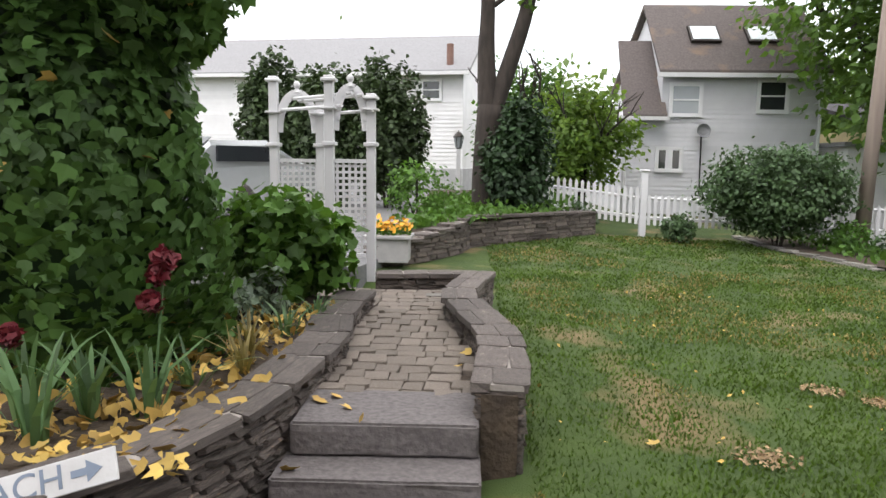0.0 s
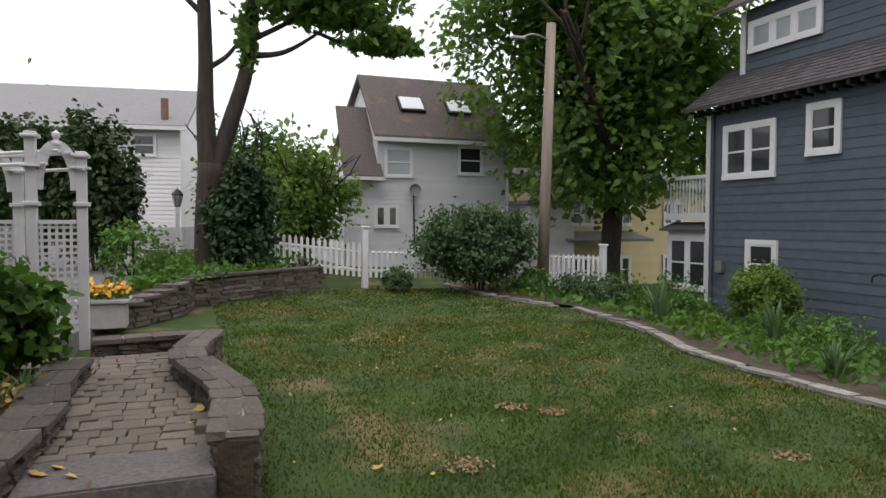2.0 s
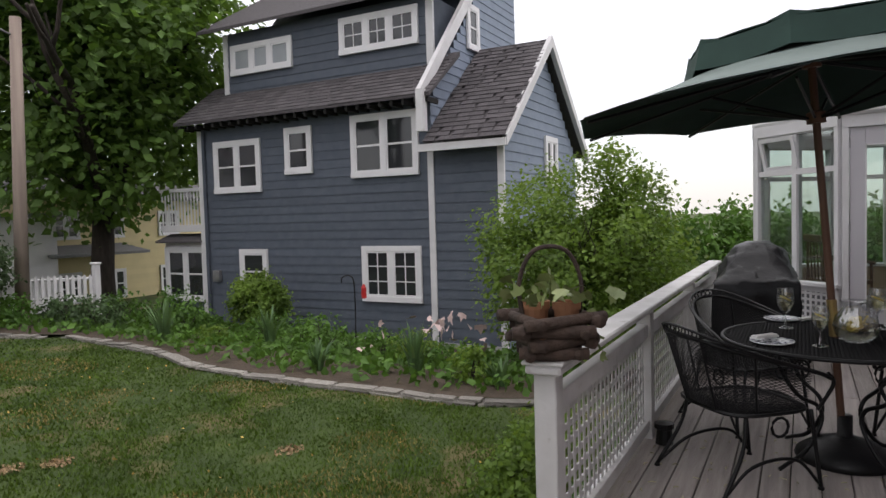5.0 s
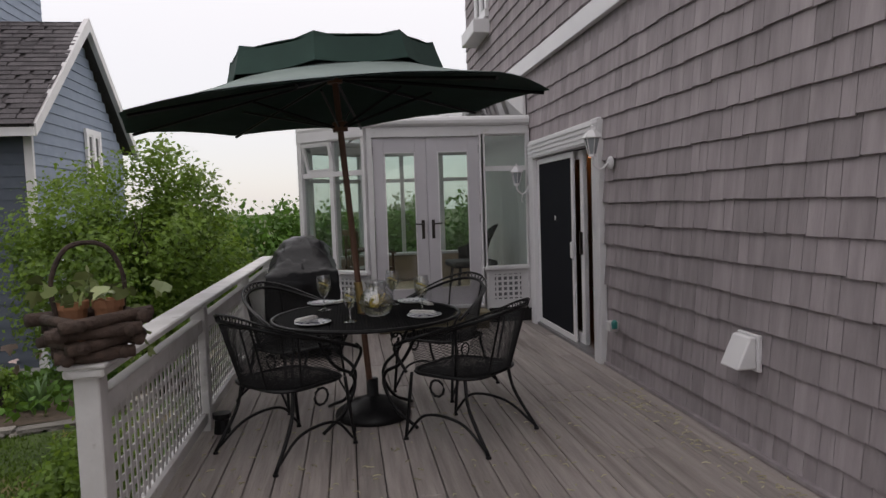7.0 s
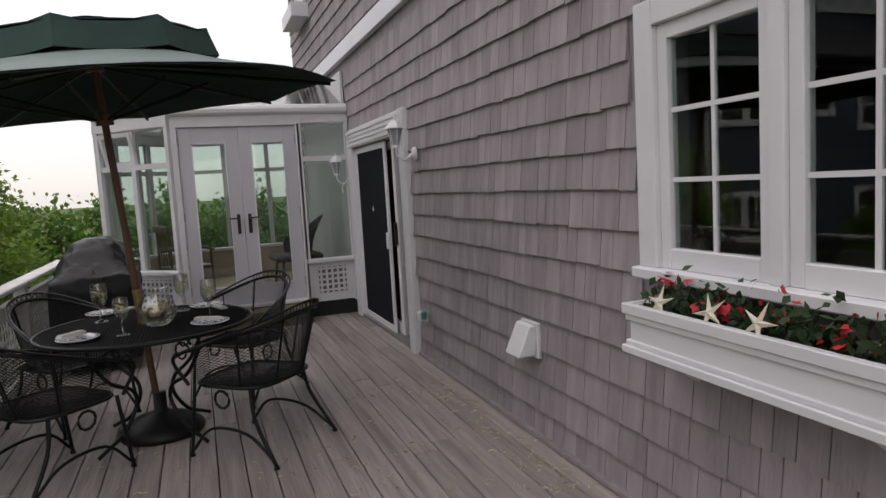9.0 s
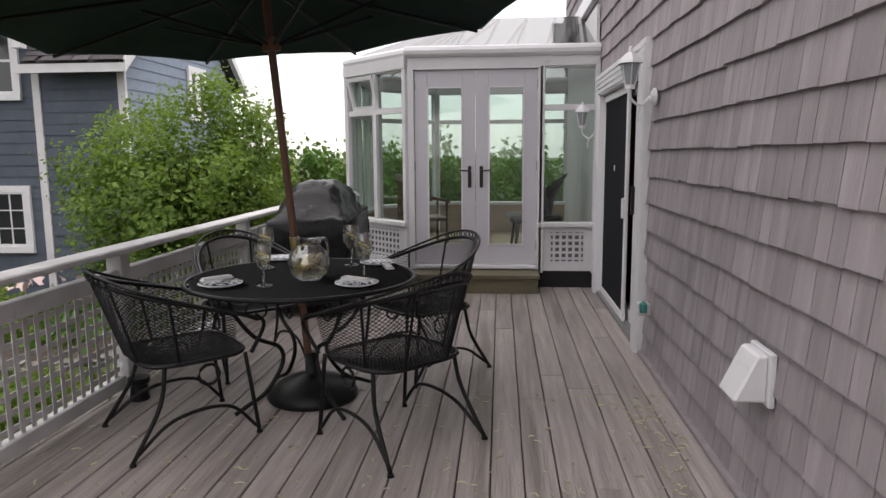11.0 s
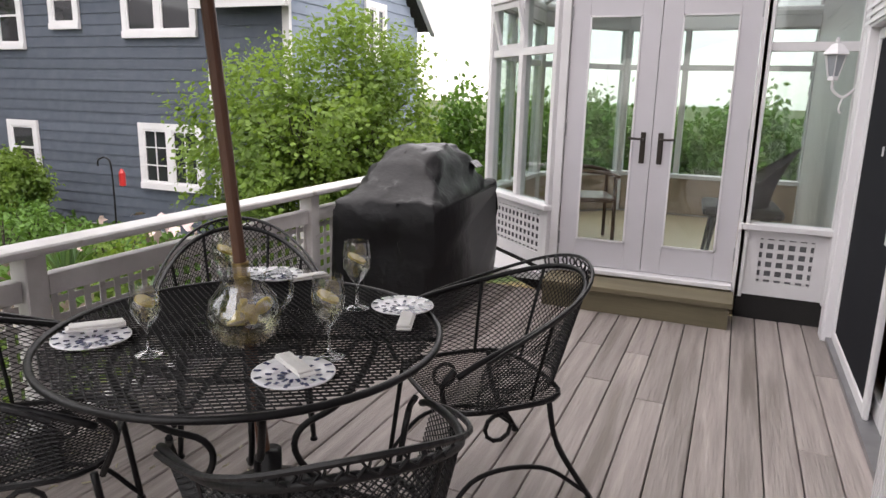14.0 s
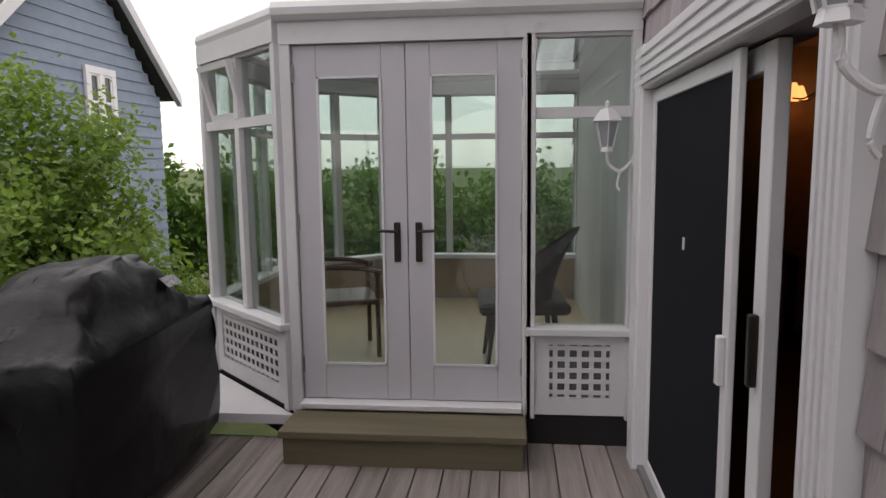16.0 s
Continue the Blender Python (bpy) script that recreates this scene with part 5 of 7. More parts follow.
def stone_wall(name, label, pts, zlo, zhi, thick, course, length, cap, seed, material=None, capmat=None, caplen=0.4):
    """Dry-stacked courses along a line, with flat cap stones."""
    material, capmat = material or STONE, capmat or CAPSTONE
    w = tagged(new(name), label, "stone wall", kind="structure")
    g = random.Random(seed)
    line = curve3([(x, y, 0) for x, y in pts], 6)
    total, at = along(line)
    core = bmesh.new()
    n = max(2, int(total / 0.25))
    for i in range(n):
        p, a = at(total * (i + 0.5) / n)
        q = i / n
        box(core, -total / n * 0.52, total / n * 0.52, -thick * 0.36, thick * 0.36, zlo(q) - 0.1, zhi(q) - cap - 0.01, pose(p.x, p.y, 0, 0, 0, a))
    part("core", core, SOIL, w)
    if cap:
        bed = bmesh.new()
        for i in range(n):
            p, a = at(total * (i + 0.5) / n)
            q = i / n
            box(bed, -total / n * 0.48, total / n * 0.48, -thick * 0.47, thick * 0.47, zhi(q) - cap * 0.8, zhi(q) - cap * 0.2, pose(p.x, p.y, 0, 0, 0, a))
        part("mortar", bed, MORTAR, w, "pale mortar between the cap stones")
    z = 0.0
    top = max(zhi(q / 10) for q in range(11))
    bottom = min(zlo(q / 10) for q in range(11))
    z = bottom
    while z < top - cap - 0.01:
        h = course * g.uniform(0.75, 1.3)
        d = 0.0
        while d < total:
            ln = min(length * g.uniform(0.5, 1.5), total - d + 0.001)
            c = d + ln / 2
            q = min(max(c / total, 0), 1)
            if 0 < c < total and zlo(q) - 0.02 <= z + h / 2 and z + h < zhi(q) - cap + 0.025:
                p, a = at(c)
                piece("stone", block_mesh("stone", material, g.randint(0, 5)), w, pose(p.x, p.y, z + h / 2, g.uniform(-1.5, 1.5), g.uniform(-1.5, 1.5), a + g.uniform(-2, 2)) @ Matrix.Diagonal((ln * 0.97, thick * g.uniform(0.92, 1.06), h * 0.93, 1)))
            d += ln
        z += h
    if cap:
        d = 0.0
        while d < total - 0.05:
            ln = min(caplen * g.uniform(0.6, 1.3), total - d)
            p, a = at(d + ln / 2)
            q = (d + ln / 2) / total
            split = g.uniform(-0.25, 0.25) * thick
            for y0, y1 in ((-thick * 0.58, split), (split, thick * 0.58)):
                piece("cap_stone", block_mesh("cap_stone", capmat, 10 + g.randint(0, 5)), w, pose(p.x, p.y, 0, 0, 0, a) @ pose(0, (y0 + y1) / 2, zhi(q) - cap / 2, g.uniform(-1, 1), g.uniform(-1, 1), g.uniform(-3, 3)) @ Matrix.Diagonal((ln * 0.985, (y1 - y0) * 0.975, cap, 1)))
            d += ln
    return w


stone_wall("stone_wall_path", "curved dry-stacked stone wall with mortared cap beside the path", [(0.96, 3.86), (1.0, 4.5), (0.98, 5.0), (0.82, 5.7), (0.74, 6.3), (0.95, 7.35)], lambda q: -0.34, lambda q: 0.13, 0.25, 0.036, 0.16, 0.05, 1)
stone_wall("stone_wall_end", "low stone wall closing the path", [(0.90, 7.42), (0.4, 7.38), (-0.1, 7.30)], lambda q: -0.1, lambda q: 0.10, 0.22, 0.04, 0.2, 0.045, 2)
stone_wall("stone_wall_bed", "curving dry-stacked stone wall round the flower bed", [(-0.12, 6.4), (-0.16, 5.6), (-0.10, 4.8), (-0.16, 4.1), (-0.28, 3.5), (-0.55, 2.95), (-1.0, 2.6), (-1.7, 2.35)], lambda q: -0.42 if q > 0.35 else -0.1, lambda q: 0.10, 0.26, 0.034, 0.17, 0.045, 3)
stone_wall("stone_wall_far", "stone retaining wall along the lawn's far side", [(-0.45, 9.2), (0.1, 9.8), (0.55, 10.6), (0.72, 11.3)], lambda q: -0.3, lambda q: 0.12 + 0.26 * q, 0.28, 0.055, 0.3, 0.05, 4)
stone_wall("stone_wall_lawn", "low stone retaining wall at the edge of the lawn", [(0.76, 11.4), (1.6, 12.3), (2.4, 13.1), (3.2, 13.9)], lambda q: -0.3, lambda q: 0.36 - 0.06 * q, 0.28, 0.06, 0.32, 0.05, 5)


def kerb():
    k = tagged(new("edging"), "pale stacked stone edging between lawn and flower bed", "edging", kind="structure")
    g = random.Random(9)
    for run in (KERB[:3], KERB[3:]):
        total, at = along(curve3([(x, y, 0) for x, y in run], 6))
        for layer in range(2):
            d = -g.uniform(0, 0.3)
            while d < total:
                ln = g.uniform(0.2, 0.6)
                p, a = at(d + ln / 2)
                p = p + Vector((g.uniform(-0.02, 0.02), 0, 0))
                z = ground_z(p.x - 0.1, p.y)
                piece("stone", block_mesh("stone", KERBSTONE, 20 + g.randint(0, 4)), k, pose(p.x + 0.01 * layer, p.y, z + 0.008 + 0.034 * layer, g.uniform(-2, 2), g.uniform(-2, 2), a) @ Matrix.Diagonal((ln * 0.95, 0.15 * g.uniform(0.8, 1.15), 0.036 * g.uniform(0.8, 1.2), 1)))
                d += ln


kerb()
bm = bmesh.new()
for (xa, ya), (xb, yb) in zip(KERB, KERB[1:]):
    cols = []
    for x, y in ((xa, ya), (xb, yb)):
        cols.append([bm.verts.new((x + 0.05 + (12.2 - x) * f, y, max(ground_z(x + (12.2 - x) * f, y), ground_z(x, y) - 0.75 * f) + 0.06)) for f in (0, 0.15, 0.3, 0.45, 0.6, 0.8, 1.0)])
    for i in range(6):
        bm.faces.new((cols[0][i], cols[1][i], cols[1][i + 1], cols[0][i + 1]))
bmesh.ops.recalc_face_normals(bm, faces=bm.faces)
solo("flower_bed", bm, SOIL, "planted soil bed along the blue house", "flower bed", kind="structure")


def bed_z(x, y):
    kx = kerb_x(y)
    f = min(max((x - kx) / (12.2 - kx), 0), 1)
    return max(ground_z(x, y), ground_z(kx, y) - 0.75 * f) + 0.06


# path of pavers, granite steps
solo("path_bed", prism(bmesh.new(), [(-0.05, 3.95, -0.085), (0.95, 3.95, -0.085), (0.98, 5.2, -0.085), (0.75, 6.2, -0.085), (0.92, 7.35, -0.085), (-0.9, 7.4, -0.085), (-0.9, 8.6, -0.085), (-1.6, 8.6, -0.085), (-1.5, 6.4, -0.085), (-0.1, 6.2, -0.085), (-0.12, 5.0, -0.085)], (0, 0, -0.4)), SOIL, "sandy bed between the pavers", "path", kind="structure")
path = tagged(new("path"), "curved path of worn grey-brown concrete pavers", "path", kind="structure")
g = random.Random(31)
y = 4.24
row = 0
while y < 7.25:
    h = g.choice((0.115, 0.15, 0.19))
    x0 = -0.04 + 0.02 * math.sin(y * 2)
    x1 = 0.86 if y < 5 else 0.86 - 0.13 * (y - 5) if y < 6.3 else 0.69 + 0.16 * (y - 6.3)
    if y > 6.3:
        x0 = -0.75
    x = x0 - (row % 2) * 0.06
    while x < x1 - 0.05:
        w = g.choice((0.115, 0.15, 0.19))
        bend = 0.10 * math.sin((x - x0) / max(0.3, x1 - x0) * math.pi)
        if x + w / 2 < x1:
            piece("paver", block_mesh("paver", PAVER, 30 + g.randint(0, 4)), path, pose(x + w / 2, y + h / 2 - bend, -0.08 + g.uniform(-0.003, 0.003), 0, 0, g.uniform(-3, 3) + 12 * (0.5 - (x - x0) / (x1 - x0))) @ Matrix.Diagonal((w * 0.95, h * 0.95, 0.06, 1)))
        x += w
    y += h
    row += 1
for z, y0, y1, x0, x1 in ((-0.05, 3.76, 4.24, -0.04, 0.86), (-0.22, 3.52, 3.95, -0.08, 0.87)):
    bm = bmesh.new()
    box(bm, x0, x1, y0, y1, z - 0.165, z)
    bmesh.ops.bevel(bm, geom=bm.edges[:], offset=0.012, segments=2, affect="EDGES")
    bmesh.ops.subdivide_edges(bm, edges=bm.edges[:], cuts=4, use_grid_fill=True)
    for v in bm.verts:
        v.co += Vector((0, 0.02, 0.006)) * noise.noise(v.co * 7.0) * (1.0 if v.co.z < z - 0.03 else 0.3)
    solo("stone_step", bm, GRANITE, "rough-faced grey granite step", "step", "granite steps", smooth=False)
solo("path_slab", B(0.42, 0.62, 6.85, 6.97, -0.051, -0.040, None, 0.003), KERBSTONE, "pale flat slab lying on the pavers", "slab")
solo("flagstone", prism(bmesh.new(), [(2.75, 2.0, -0.30), (3.25, 1.9, -0.30), (3.4, 2.25, -0.31), (3.1, 2.5, -0.32), (2.7, 2.35, -0.31)], (0, 0, -0.06)), KERBSTONE, "flat stepping stone in the lawn", "stepping stone")

# raised bed at the path's side
solo("raised_bed", prism(bmesh.new(), [(-0.2, 6.35, 0.04), (-0.25, 5.6, 0.04), (-0.18, 4.8, 0.04), (-0.25, 4.1, 0.04), (-0.4, 3.5, 0.04), (-0.65, 3.05, 0.04), (-1.1, 2.7, 0.04), (-3.5, 2.5, 0.04), (-3.5, 6.5, 0.04)], (0, 0, -0.5)), SOIL, "mulched flower bed behind the curved wall", "flower bed", kind="structure")
# driveway and terrace
solo("driveway", prism(bmesh.new(), [(-14, 8.6, -0.06), (-0.5, 8.6, -0.06), (-0.1, 9.7, 0.0), (-0.2, 13.0, 0.12), (-0.2, 19.5, 0.35), (-14, 19.5, 0.35)], (0, 0, -0.5)), ASPHALT, "grey asphalt driveway beyond the arbor", "driveway", kind="structure")
solo("terrace", prism(bmesh.new(), [(-0.05, 9.75, 0.05), (0.45, 10.6, 0.15), (0.65, 11.35, 0.26), (3.15, 13.95, 0.26), (3.3, 14.6, 0.26), (2.2, 19.5, 0.45), (-0.2, 19.5, 0.45), (-0.2, 13.0, 0.2)], (0, 0, -0.6)), SOIL, "planted terrace behind the stone wall", "flower bed", kind="structure")

# sign
sg = thing("wooden_sign", "white board sign with slate letters and an arrow", "sign")
sg.matrix_world = pose(-0.56, 2.74, 0.135, 62, -14, 12)
part("board", B(-0.55, 0.22, -0.055, 0.055, -0.006, 0.006, None, 0.003), WHITE_WORN, sg)
tcu = bpy.data.curves.new("lettering", "FONT")
tcu.body, tcu.size, tcu.extrude, tcu.align_x, tcu.align_y = "BEACH", 0.115, 0.001, "RIGHT", "CENTER"
lett = new("lettering", tcu)
lett.parent = sg
lett.matrix_local = pose(0.055, 0, 0.0075)
tcu.materials.append(SIGNTEXT)
part("arrow", prism(bmesh.new(), [(0.075, -0.012, 0.0065), (0.125, -0.012, 0.0065), (0.125, -0.036, 0.0065), (0.175, 0.0, 0.0065), (0.125, 0.036, 0.0065), (0.125, 0.012, 0.0065), (0.075, 0.012, 0.0065)], (0, 0, 0.002)), SIGNTEXT, sg)

# ---- arbor ----
ar = thing("garden_arbor", "white wooden garden arbor with lattice sides and arches", "arbor")
R_, M_, H_, L_ = Vector((-0.20, 7.66, 0)), Vector((-0.60, 7.52, 0)), Vector((-0.86, 8.30, 0)), Vector((-1.33, 8.12, 0))
for p, top in ((R_, 1.86), (M_, 2.02), (H_, 1.9), (L_, 2.08)):
    bm = B(p.x - 0.045, p.x + 0.045, p.y - 0.045, p.y + 0.045, -0.06, top - 0.05, None, 0.004)
    po = part("post", bm, WHITE, ar)
    part("collar", B(p.x - 0.07, p.x + 0.07, p.y - 0.07, p.y + 0.07, 1.34, 1.38, None, 0.006), WHITE, po)
    bm = B(p.x - 0.075, p.x + 0.075, p.y - 0.075, p.y + 0.075, top - 0.05, top - 0.015, None, 0.008)
    box(bm, p.x - 0.05, p.x + 0.05, p.y - 0.05, p.y + 0.05, top - 0.015, top + 0.01, None, 0.006)
    part("post_cap", bm, WHITE, po)
    part("bracket", B(p.x - 0.08, p.x + 0.08, p.y - 0.08, p.y + 0.08, 1.70, 1.72, None, 0.003), WHITE, po)
for a, b in ((M_, R_), (L_, H_)):
    d = (b - a)
    w = d.length
    m = Matrix.Translation(a) @ Matrix.Rotation(math.atan2(d.y, d.x), 4, "Z")
    pn = new("side_panel")
    pn.parent = ar
    pn.matrix_local = m
    bm = B(0.045, w - 0.045, -0.02, 0.02, 1.17, 1.21)
    box(bm, 0.045, w - 0.045, -0.02, 0.02, 0.20, 0.24)
    part("rail", bm, WHITE, pn)
    lattice(pn, (0.045, w - 0.045), 0.0, 0.24, 1.17, 0.062, 0.026, WHITE)
    pts = [(w / 2 - (w / 2 - 0.05) * math.cos(math.pi * k / 14), 0, 1.5 + 0.42 * math.sin(math.pi * k / 14)) for k in range(15)]
    bm = bmesh.new()
    for p, q in zip(pts, pts[1:]):
        c = (Vector(p) + Vector(q)) / 2
        ang = math.degrees(math.atan2(q[2] - p[2], q[0] - p[0]))
        ln = (Vector(q) - Vector(p)).length
        box(bm, -ln * 0.56, ln * 0.56, -0.022, 0.022, -0.045, 0.045, pose(c.x, 0, c.z, 0, -ang))
    part("arch", bm, WHITE, pn)
    part("finial", L([(0, 1.93), (0.04, 1.93), (0.02, 1.97), (0.038, 2.0), (0.036, 2.03), (0.0, 2.06)], 12, pose(w / 2, 0, 0)), WHITE, pn)
for f in (0.15, 0.4, 0.65, 0.9):
    a, b = M_.lerp(R_, f), L_.lerp(H_, f)
    z = 1.62 + 0.25 * math.sin(math.pi * f)
    part("rafter", T([a + Vector((0, 0, z)) - (b - a).normalized() * 0.1, b + Vector((0, 0, z)) + (b - a).normalized() * 0.1], 0.018, 6), WHITE, ar)

# planters and lanterns by the path
pl = thing("stone_planter", "grey square planter of yellow pansies", "planter")
bm = bmesh.new()
for r, z0, z1 in ((0.20, -0.08, 0.22), (0.235, 0.22, 0.27)):
    box(bm, -r * 1.3, r * 1.3, -r, r, z0, z1, pose(-0.2, 9.3, 0.0), 0.01)
part("box", bm, TERRAGREY, pl)
g2 = np.random.default_rng(6)
pp = np.stack([-0.2 + g2.uniform(-0.28, 0.28, 500), 9.3 + g2.uniform(-0.2, 0.2, 500), 0.28 + np.abs(g2.normal(0, 0.05, 500))], 1)
leaves("leaves", pp, 0.05, SHRUB, pl, "oval", 6)
leaves("flowers", pp[:130] + np.array([0, -0.03, 0.06]), 0.07, YELLOWPETAL, pl, "lobed", 7, spread=0.4)


def lantern(x, y, z, s, stem, label, white):
    la = thing("post_lantern", label, "lamp")
    la.location = (x, y, z)
    bm = L([(0.0, 0.0), (0.05 * s, 0.0), (0.06 * s, 0.02 * s)], 6)
    lathe(bm, [(0.11 * s, 0.24 * s), (0.12 * s, 0.25 * s), (0.05 * s, 0.34 * s), (0.015 * s, 0.36 * s), (0, 0.40 * s)], 6)
    for k in range(6):
        a = k * math.pi / 3
        tube(bm, [(0.058 * s * math.cos(a), 0.058 * s * math.sin(a), 0.02 * s), (0.105 * s * math.cos(a), 0.105 * s * math.sin(a), 0.24 * s)], 0.007 * s, 4)
    part("cage", bm, BRONZE, la)
    part("glass", L([(0.05 * s, 0.02 * s), (0.095 * s, 0.24 * s)], 6), PALEGLASS, la)
    part("post", B(-0.05, 0.05, -0.05, 0.05, -stem, 0.0) if white else T([(0, 0, -stem), (0, 0, 0)], 0.02), WHITE if white else BRONZE, la)


lantern(-1.5, 7.6, 0.58, 1.0, 0.65, "dark bronze garden lantern on a low post", False)
lantern(0.56, 18.0, 1.55, 1.2, 1.3, "black carriage lantern on a white post", True)

# ---- planting by the path ----
iv = thing("ivy_mass", "tall mass of dark green climbing ivy", "ivy")
g2 = np.random.default_rng(2)
# dark filler core, no real trunk: its colour gives the shade between the leaves
core = bmesh.new()
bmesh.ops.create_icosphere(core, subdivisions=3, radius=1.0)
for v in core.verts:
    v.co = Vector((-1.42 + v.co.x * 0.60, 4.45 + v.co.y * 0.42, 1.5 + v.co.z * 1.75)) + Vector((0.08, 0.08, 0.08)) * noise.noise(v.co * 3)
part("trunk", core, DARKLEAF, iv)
n = 11500
zz = g2.uniform(0.0, 3.4, n)
aa = g2.uniform(0, 2 * np.pi, n)
rad = 1.0 + 0.10 * np.sin(zz * 3.1) + 0.08 * np.sin(aa * 5 + zz * 2) + g2.normal(0, 0.07, n)
grow = 1 + 0.10 * np.clip(zz - 1.9, 0, 2)
pts = np.stack([-1.42 + 0.70 * rad * grow * np.cos(aa), 4.42 + 0.52 * rad * np.sin(aa), zz], 1)
leaves("ivy_leaves", pts, 0.088, IVY, iv, "lobed", 2, out=(-1.42, 4.5, 1.4), spread=0.35, droop=0.6)
hang = clump((-0.85, 4.25, 2.45), (0.55, 0.45, 0.8), 4200, 14, 0.2)
leaves("hanging_ivy", hang, 0.09, IVY, iv, "lobed", 15, droop=0.8)
# added leaf canopy, mostly out of view, that blocks sky light from the ivy
over = clump((-1.7, 3.9, 3.7), (1.9, 1.7, 0.75), 18000, 24, 0.1, 110, 0.4)
leaves("overhead_ivy", over, 0.11, IVY, iv, "lobed", 25, droop=0.6)
leaves("browned_leaves", pts[np.random.default_rng(4).integers(0, n, 70)] + np.array([0.02, -0.05, 0]), 0.09, DEADLEAF, iv, "lobed", 16)
solo("shed_wall", B(-3.4, -1.95, 3.9, 6.4, 0.04, 3.2), FOUNDATION, "weathered grey wall behind the ivy", "wall", kind="structure")
bush("hydrangea", "leafy bright green hydrangea in the bed", (-0.68, 6.15, 0.48), (0.48, 0.4, 0.46), 2400, 0.11, SHRUB, 41, "lobed", 40, 0.4, base=0.04)
for k, (x, y) in enumerate(((-1.0, 5.3), (-0.65, 5.5), (-0.75, 5.0))):
    bush("lavender", "grey-green lavender tuft in the bed", (x, y, 0.2), (0.2, 0.2, 0.19), 450, 0.07, SAGE, 50 + k, "oval", 14, 0.4, base=0.04, category="plant", stems=3)


def sword_plant(name, label, x, y, z, n, h, material, seed, spread=0.5, width=0.02):
    t = thing(name, label, "plant")
    t.location = (x, y, z)
    g = random.Random(seed)
    bm = bmesh.new()
    for k in range(n):
        a, tilt, hh = g.uniform(0, 6.28), g.uniform(0.08, spread), h * g.uniform(0.6, 1.1)
        d = Vector((math.cos(a), math.sin(a), 0))
        s = Vector((-math.sin(a), math.cos(a), 0)) * width
        o = d * g.uniform(0, 0.07)
        q = [(0, 1.0), (0.5, 1.0), (0.85, 0.6), (1.0, 0.03)]
        vs = []
        for f, w in q:
            c = o + d * (tilt * hh * f * f * 1.2) + Vector((0, 0, hh * (f - 0.35 * tilt * f * f)))
            vs.append((bm.verts.new(c - s * w), bm.verts.new(c + s * w)))
        for (a0, b0), (a1, b1) in zip(vs, vs[1:]):
            bm.faces.new((a0, b0, b1, a1))
    tagged(part("foliage", bm, material, t), kind="stuff")
    return t


for k, (x, y) in enumerate(((-0.62, 3.55), (-0.85, 3.5), (-1.1, 3.45), (-0.95, 3.25))):
    iris = sword_plant("iris_plant", "iris with broad grey-green sword leaves", x, y, 0.04, 14, 0.42, IRISLEAF, 60 + k, 0.7, 0.016)
    if k in (0, 2):
        heads = ((0.0, 0.08, 0.50), (0.02, 0.1, 0.62), (0.05, 0.12, 0.70)) if k == 0 else ((-0.05, 0.0, 0.38),)
        part("stalk", T([(0, 0.05, 0), (heads[-1][0], heads[-1][1], heads[-1][2])], 0.006, 5), IRISLEAF, iris)
        for j, h in enumerate(heads):
            leaves("flower_head", clump(h, (0.045, 0.045, 0.045), 60, 70 + j, 0.2), 0.055, MAROON, iris, "lobed", 71 + j)
for k, (x, y) in enumerate(((-0.42, 4.25), (-0.5, 4.6), (-0.38, 5.0), (-0.3, 5.5), (-0.6, 4.0))):
    sword_plant("daylily", "daylily clump with yellowing strap leaves", x, y, 0.04, 22, 0.26, DRYGRASS if k in (0, 1) else IRISLEAF, 80 + k, 1.1, 0.009)
g2 = np.random.default_rng(18)
fx = np.stack([g2.uniform(-1.6, -0.22, 900), g2.uniform(2.9, 5.8, 900)], 1)
tagged(leaves("fallen_leaves", [(a, b, 0.055 + g2.uniform(0, 0.05)) for a, b in fx], 0.07, DEADLEAF, None, "lobed", 19, spread=0.35), "fallen yellow leaves in the flower bed", "leaves", kind="stuff")
spots = [(0.05, 4.05, -0.045), (0.3, 3.8, -0.042), (0.12, 4.12, -0.045), (0.2, 3.95, -0.04), (0.0, 3.6, -0.21), (-0.05, 4.4, -0.045), (0.75, 4.7, -0.045), (0.8, 5.0, -0.045), (0.95, 3.62, -0.36), (1.8, 4.2, -0.29), (-0.2, 3.9, 0.11)]
tagged(leaves("leaf_litter", spots, 0.085, DEADLEAF, None, "lobed", 23, spread=0.15), "yellow leaves lying on the steps", "leaves", kind="stuff")
leafy = thing("ground_cover", "low leafy ground cover on the terrace", "plant", kind="stuff")
g2 = np.random.default_rng(33)
gx = np.stack([g2.uniform(0.0, 3.2, 3800), g2.uniform(10.2, 17, 3800)], 1)
gx = gx[[b > 9.9 + 1.35 * a and b > 10 for a, b in gx]]
leaves("foliage", [(a, b, 0.28 + 0.012 * (b - 11) + abs(g2.normal(0, 0.09))) for a, b in gx], 0.12, SHRUB, leafy, "oval", 33)
bush("terrace_shrub", "rounded shrub beside the driveway", (0.0, 11.6, 0.62), (0.55, 0.5, 0.55), 1300, 0.09, SHRUB, 35, base=0.1)
for k, (x, y, r, h) in enumerate(((-3.6, 16.0, 0.75, 3.2), (-2.3, 15.6, 0.85, 2.95), (-0.95, 15.4, 0.85, 3.05))):
    bush("arborvitae", "tall dark arborvitae behind the arbor", (x, y, h * 0.52 + 0.2), (r, r, h * 0.5), 9500, 0.14, CEDAR, 90 + k, "oval", 260, 0.22, base=0.2, category="tree")
bush("rhododendron", "dark evergreen shrub under the tree", (1.78, 13.5, 1.22), (0.66, 0.6, 0.98), 6500, 0.13, DARKLEAF, 95, base=0.2, clumps=90)
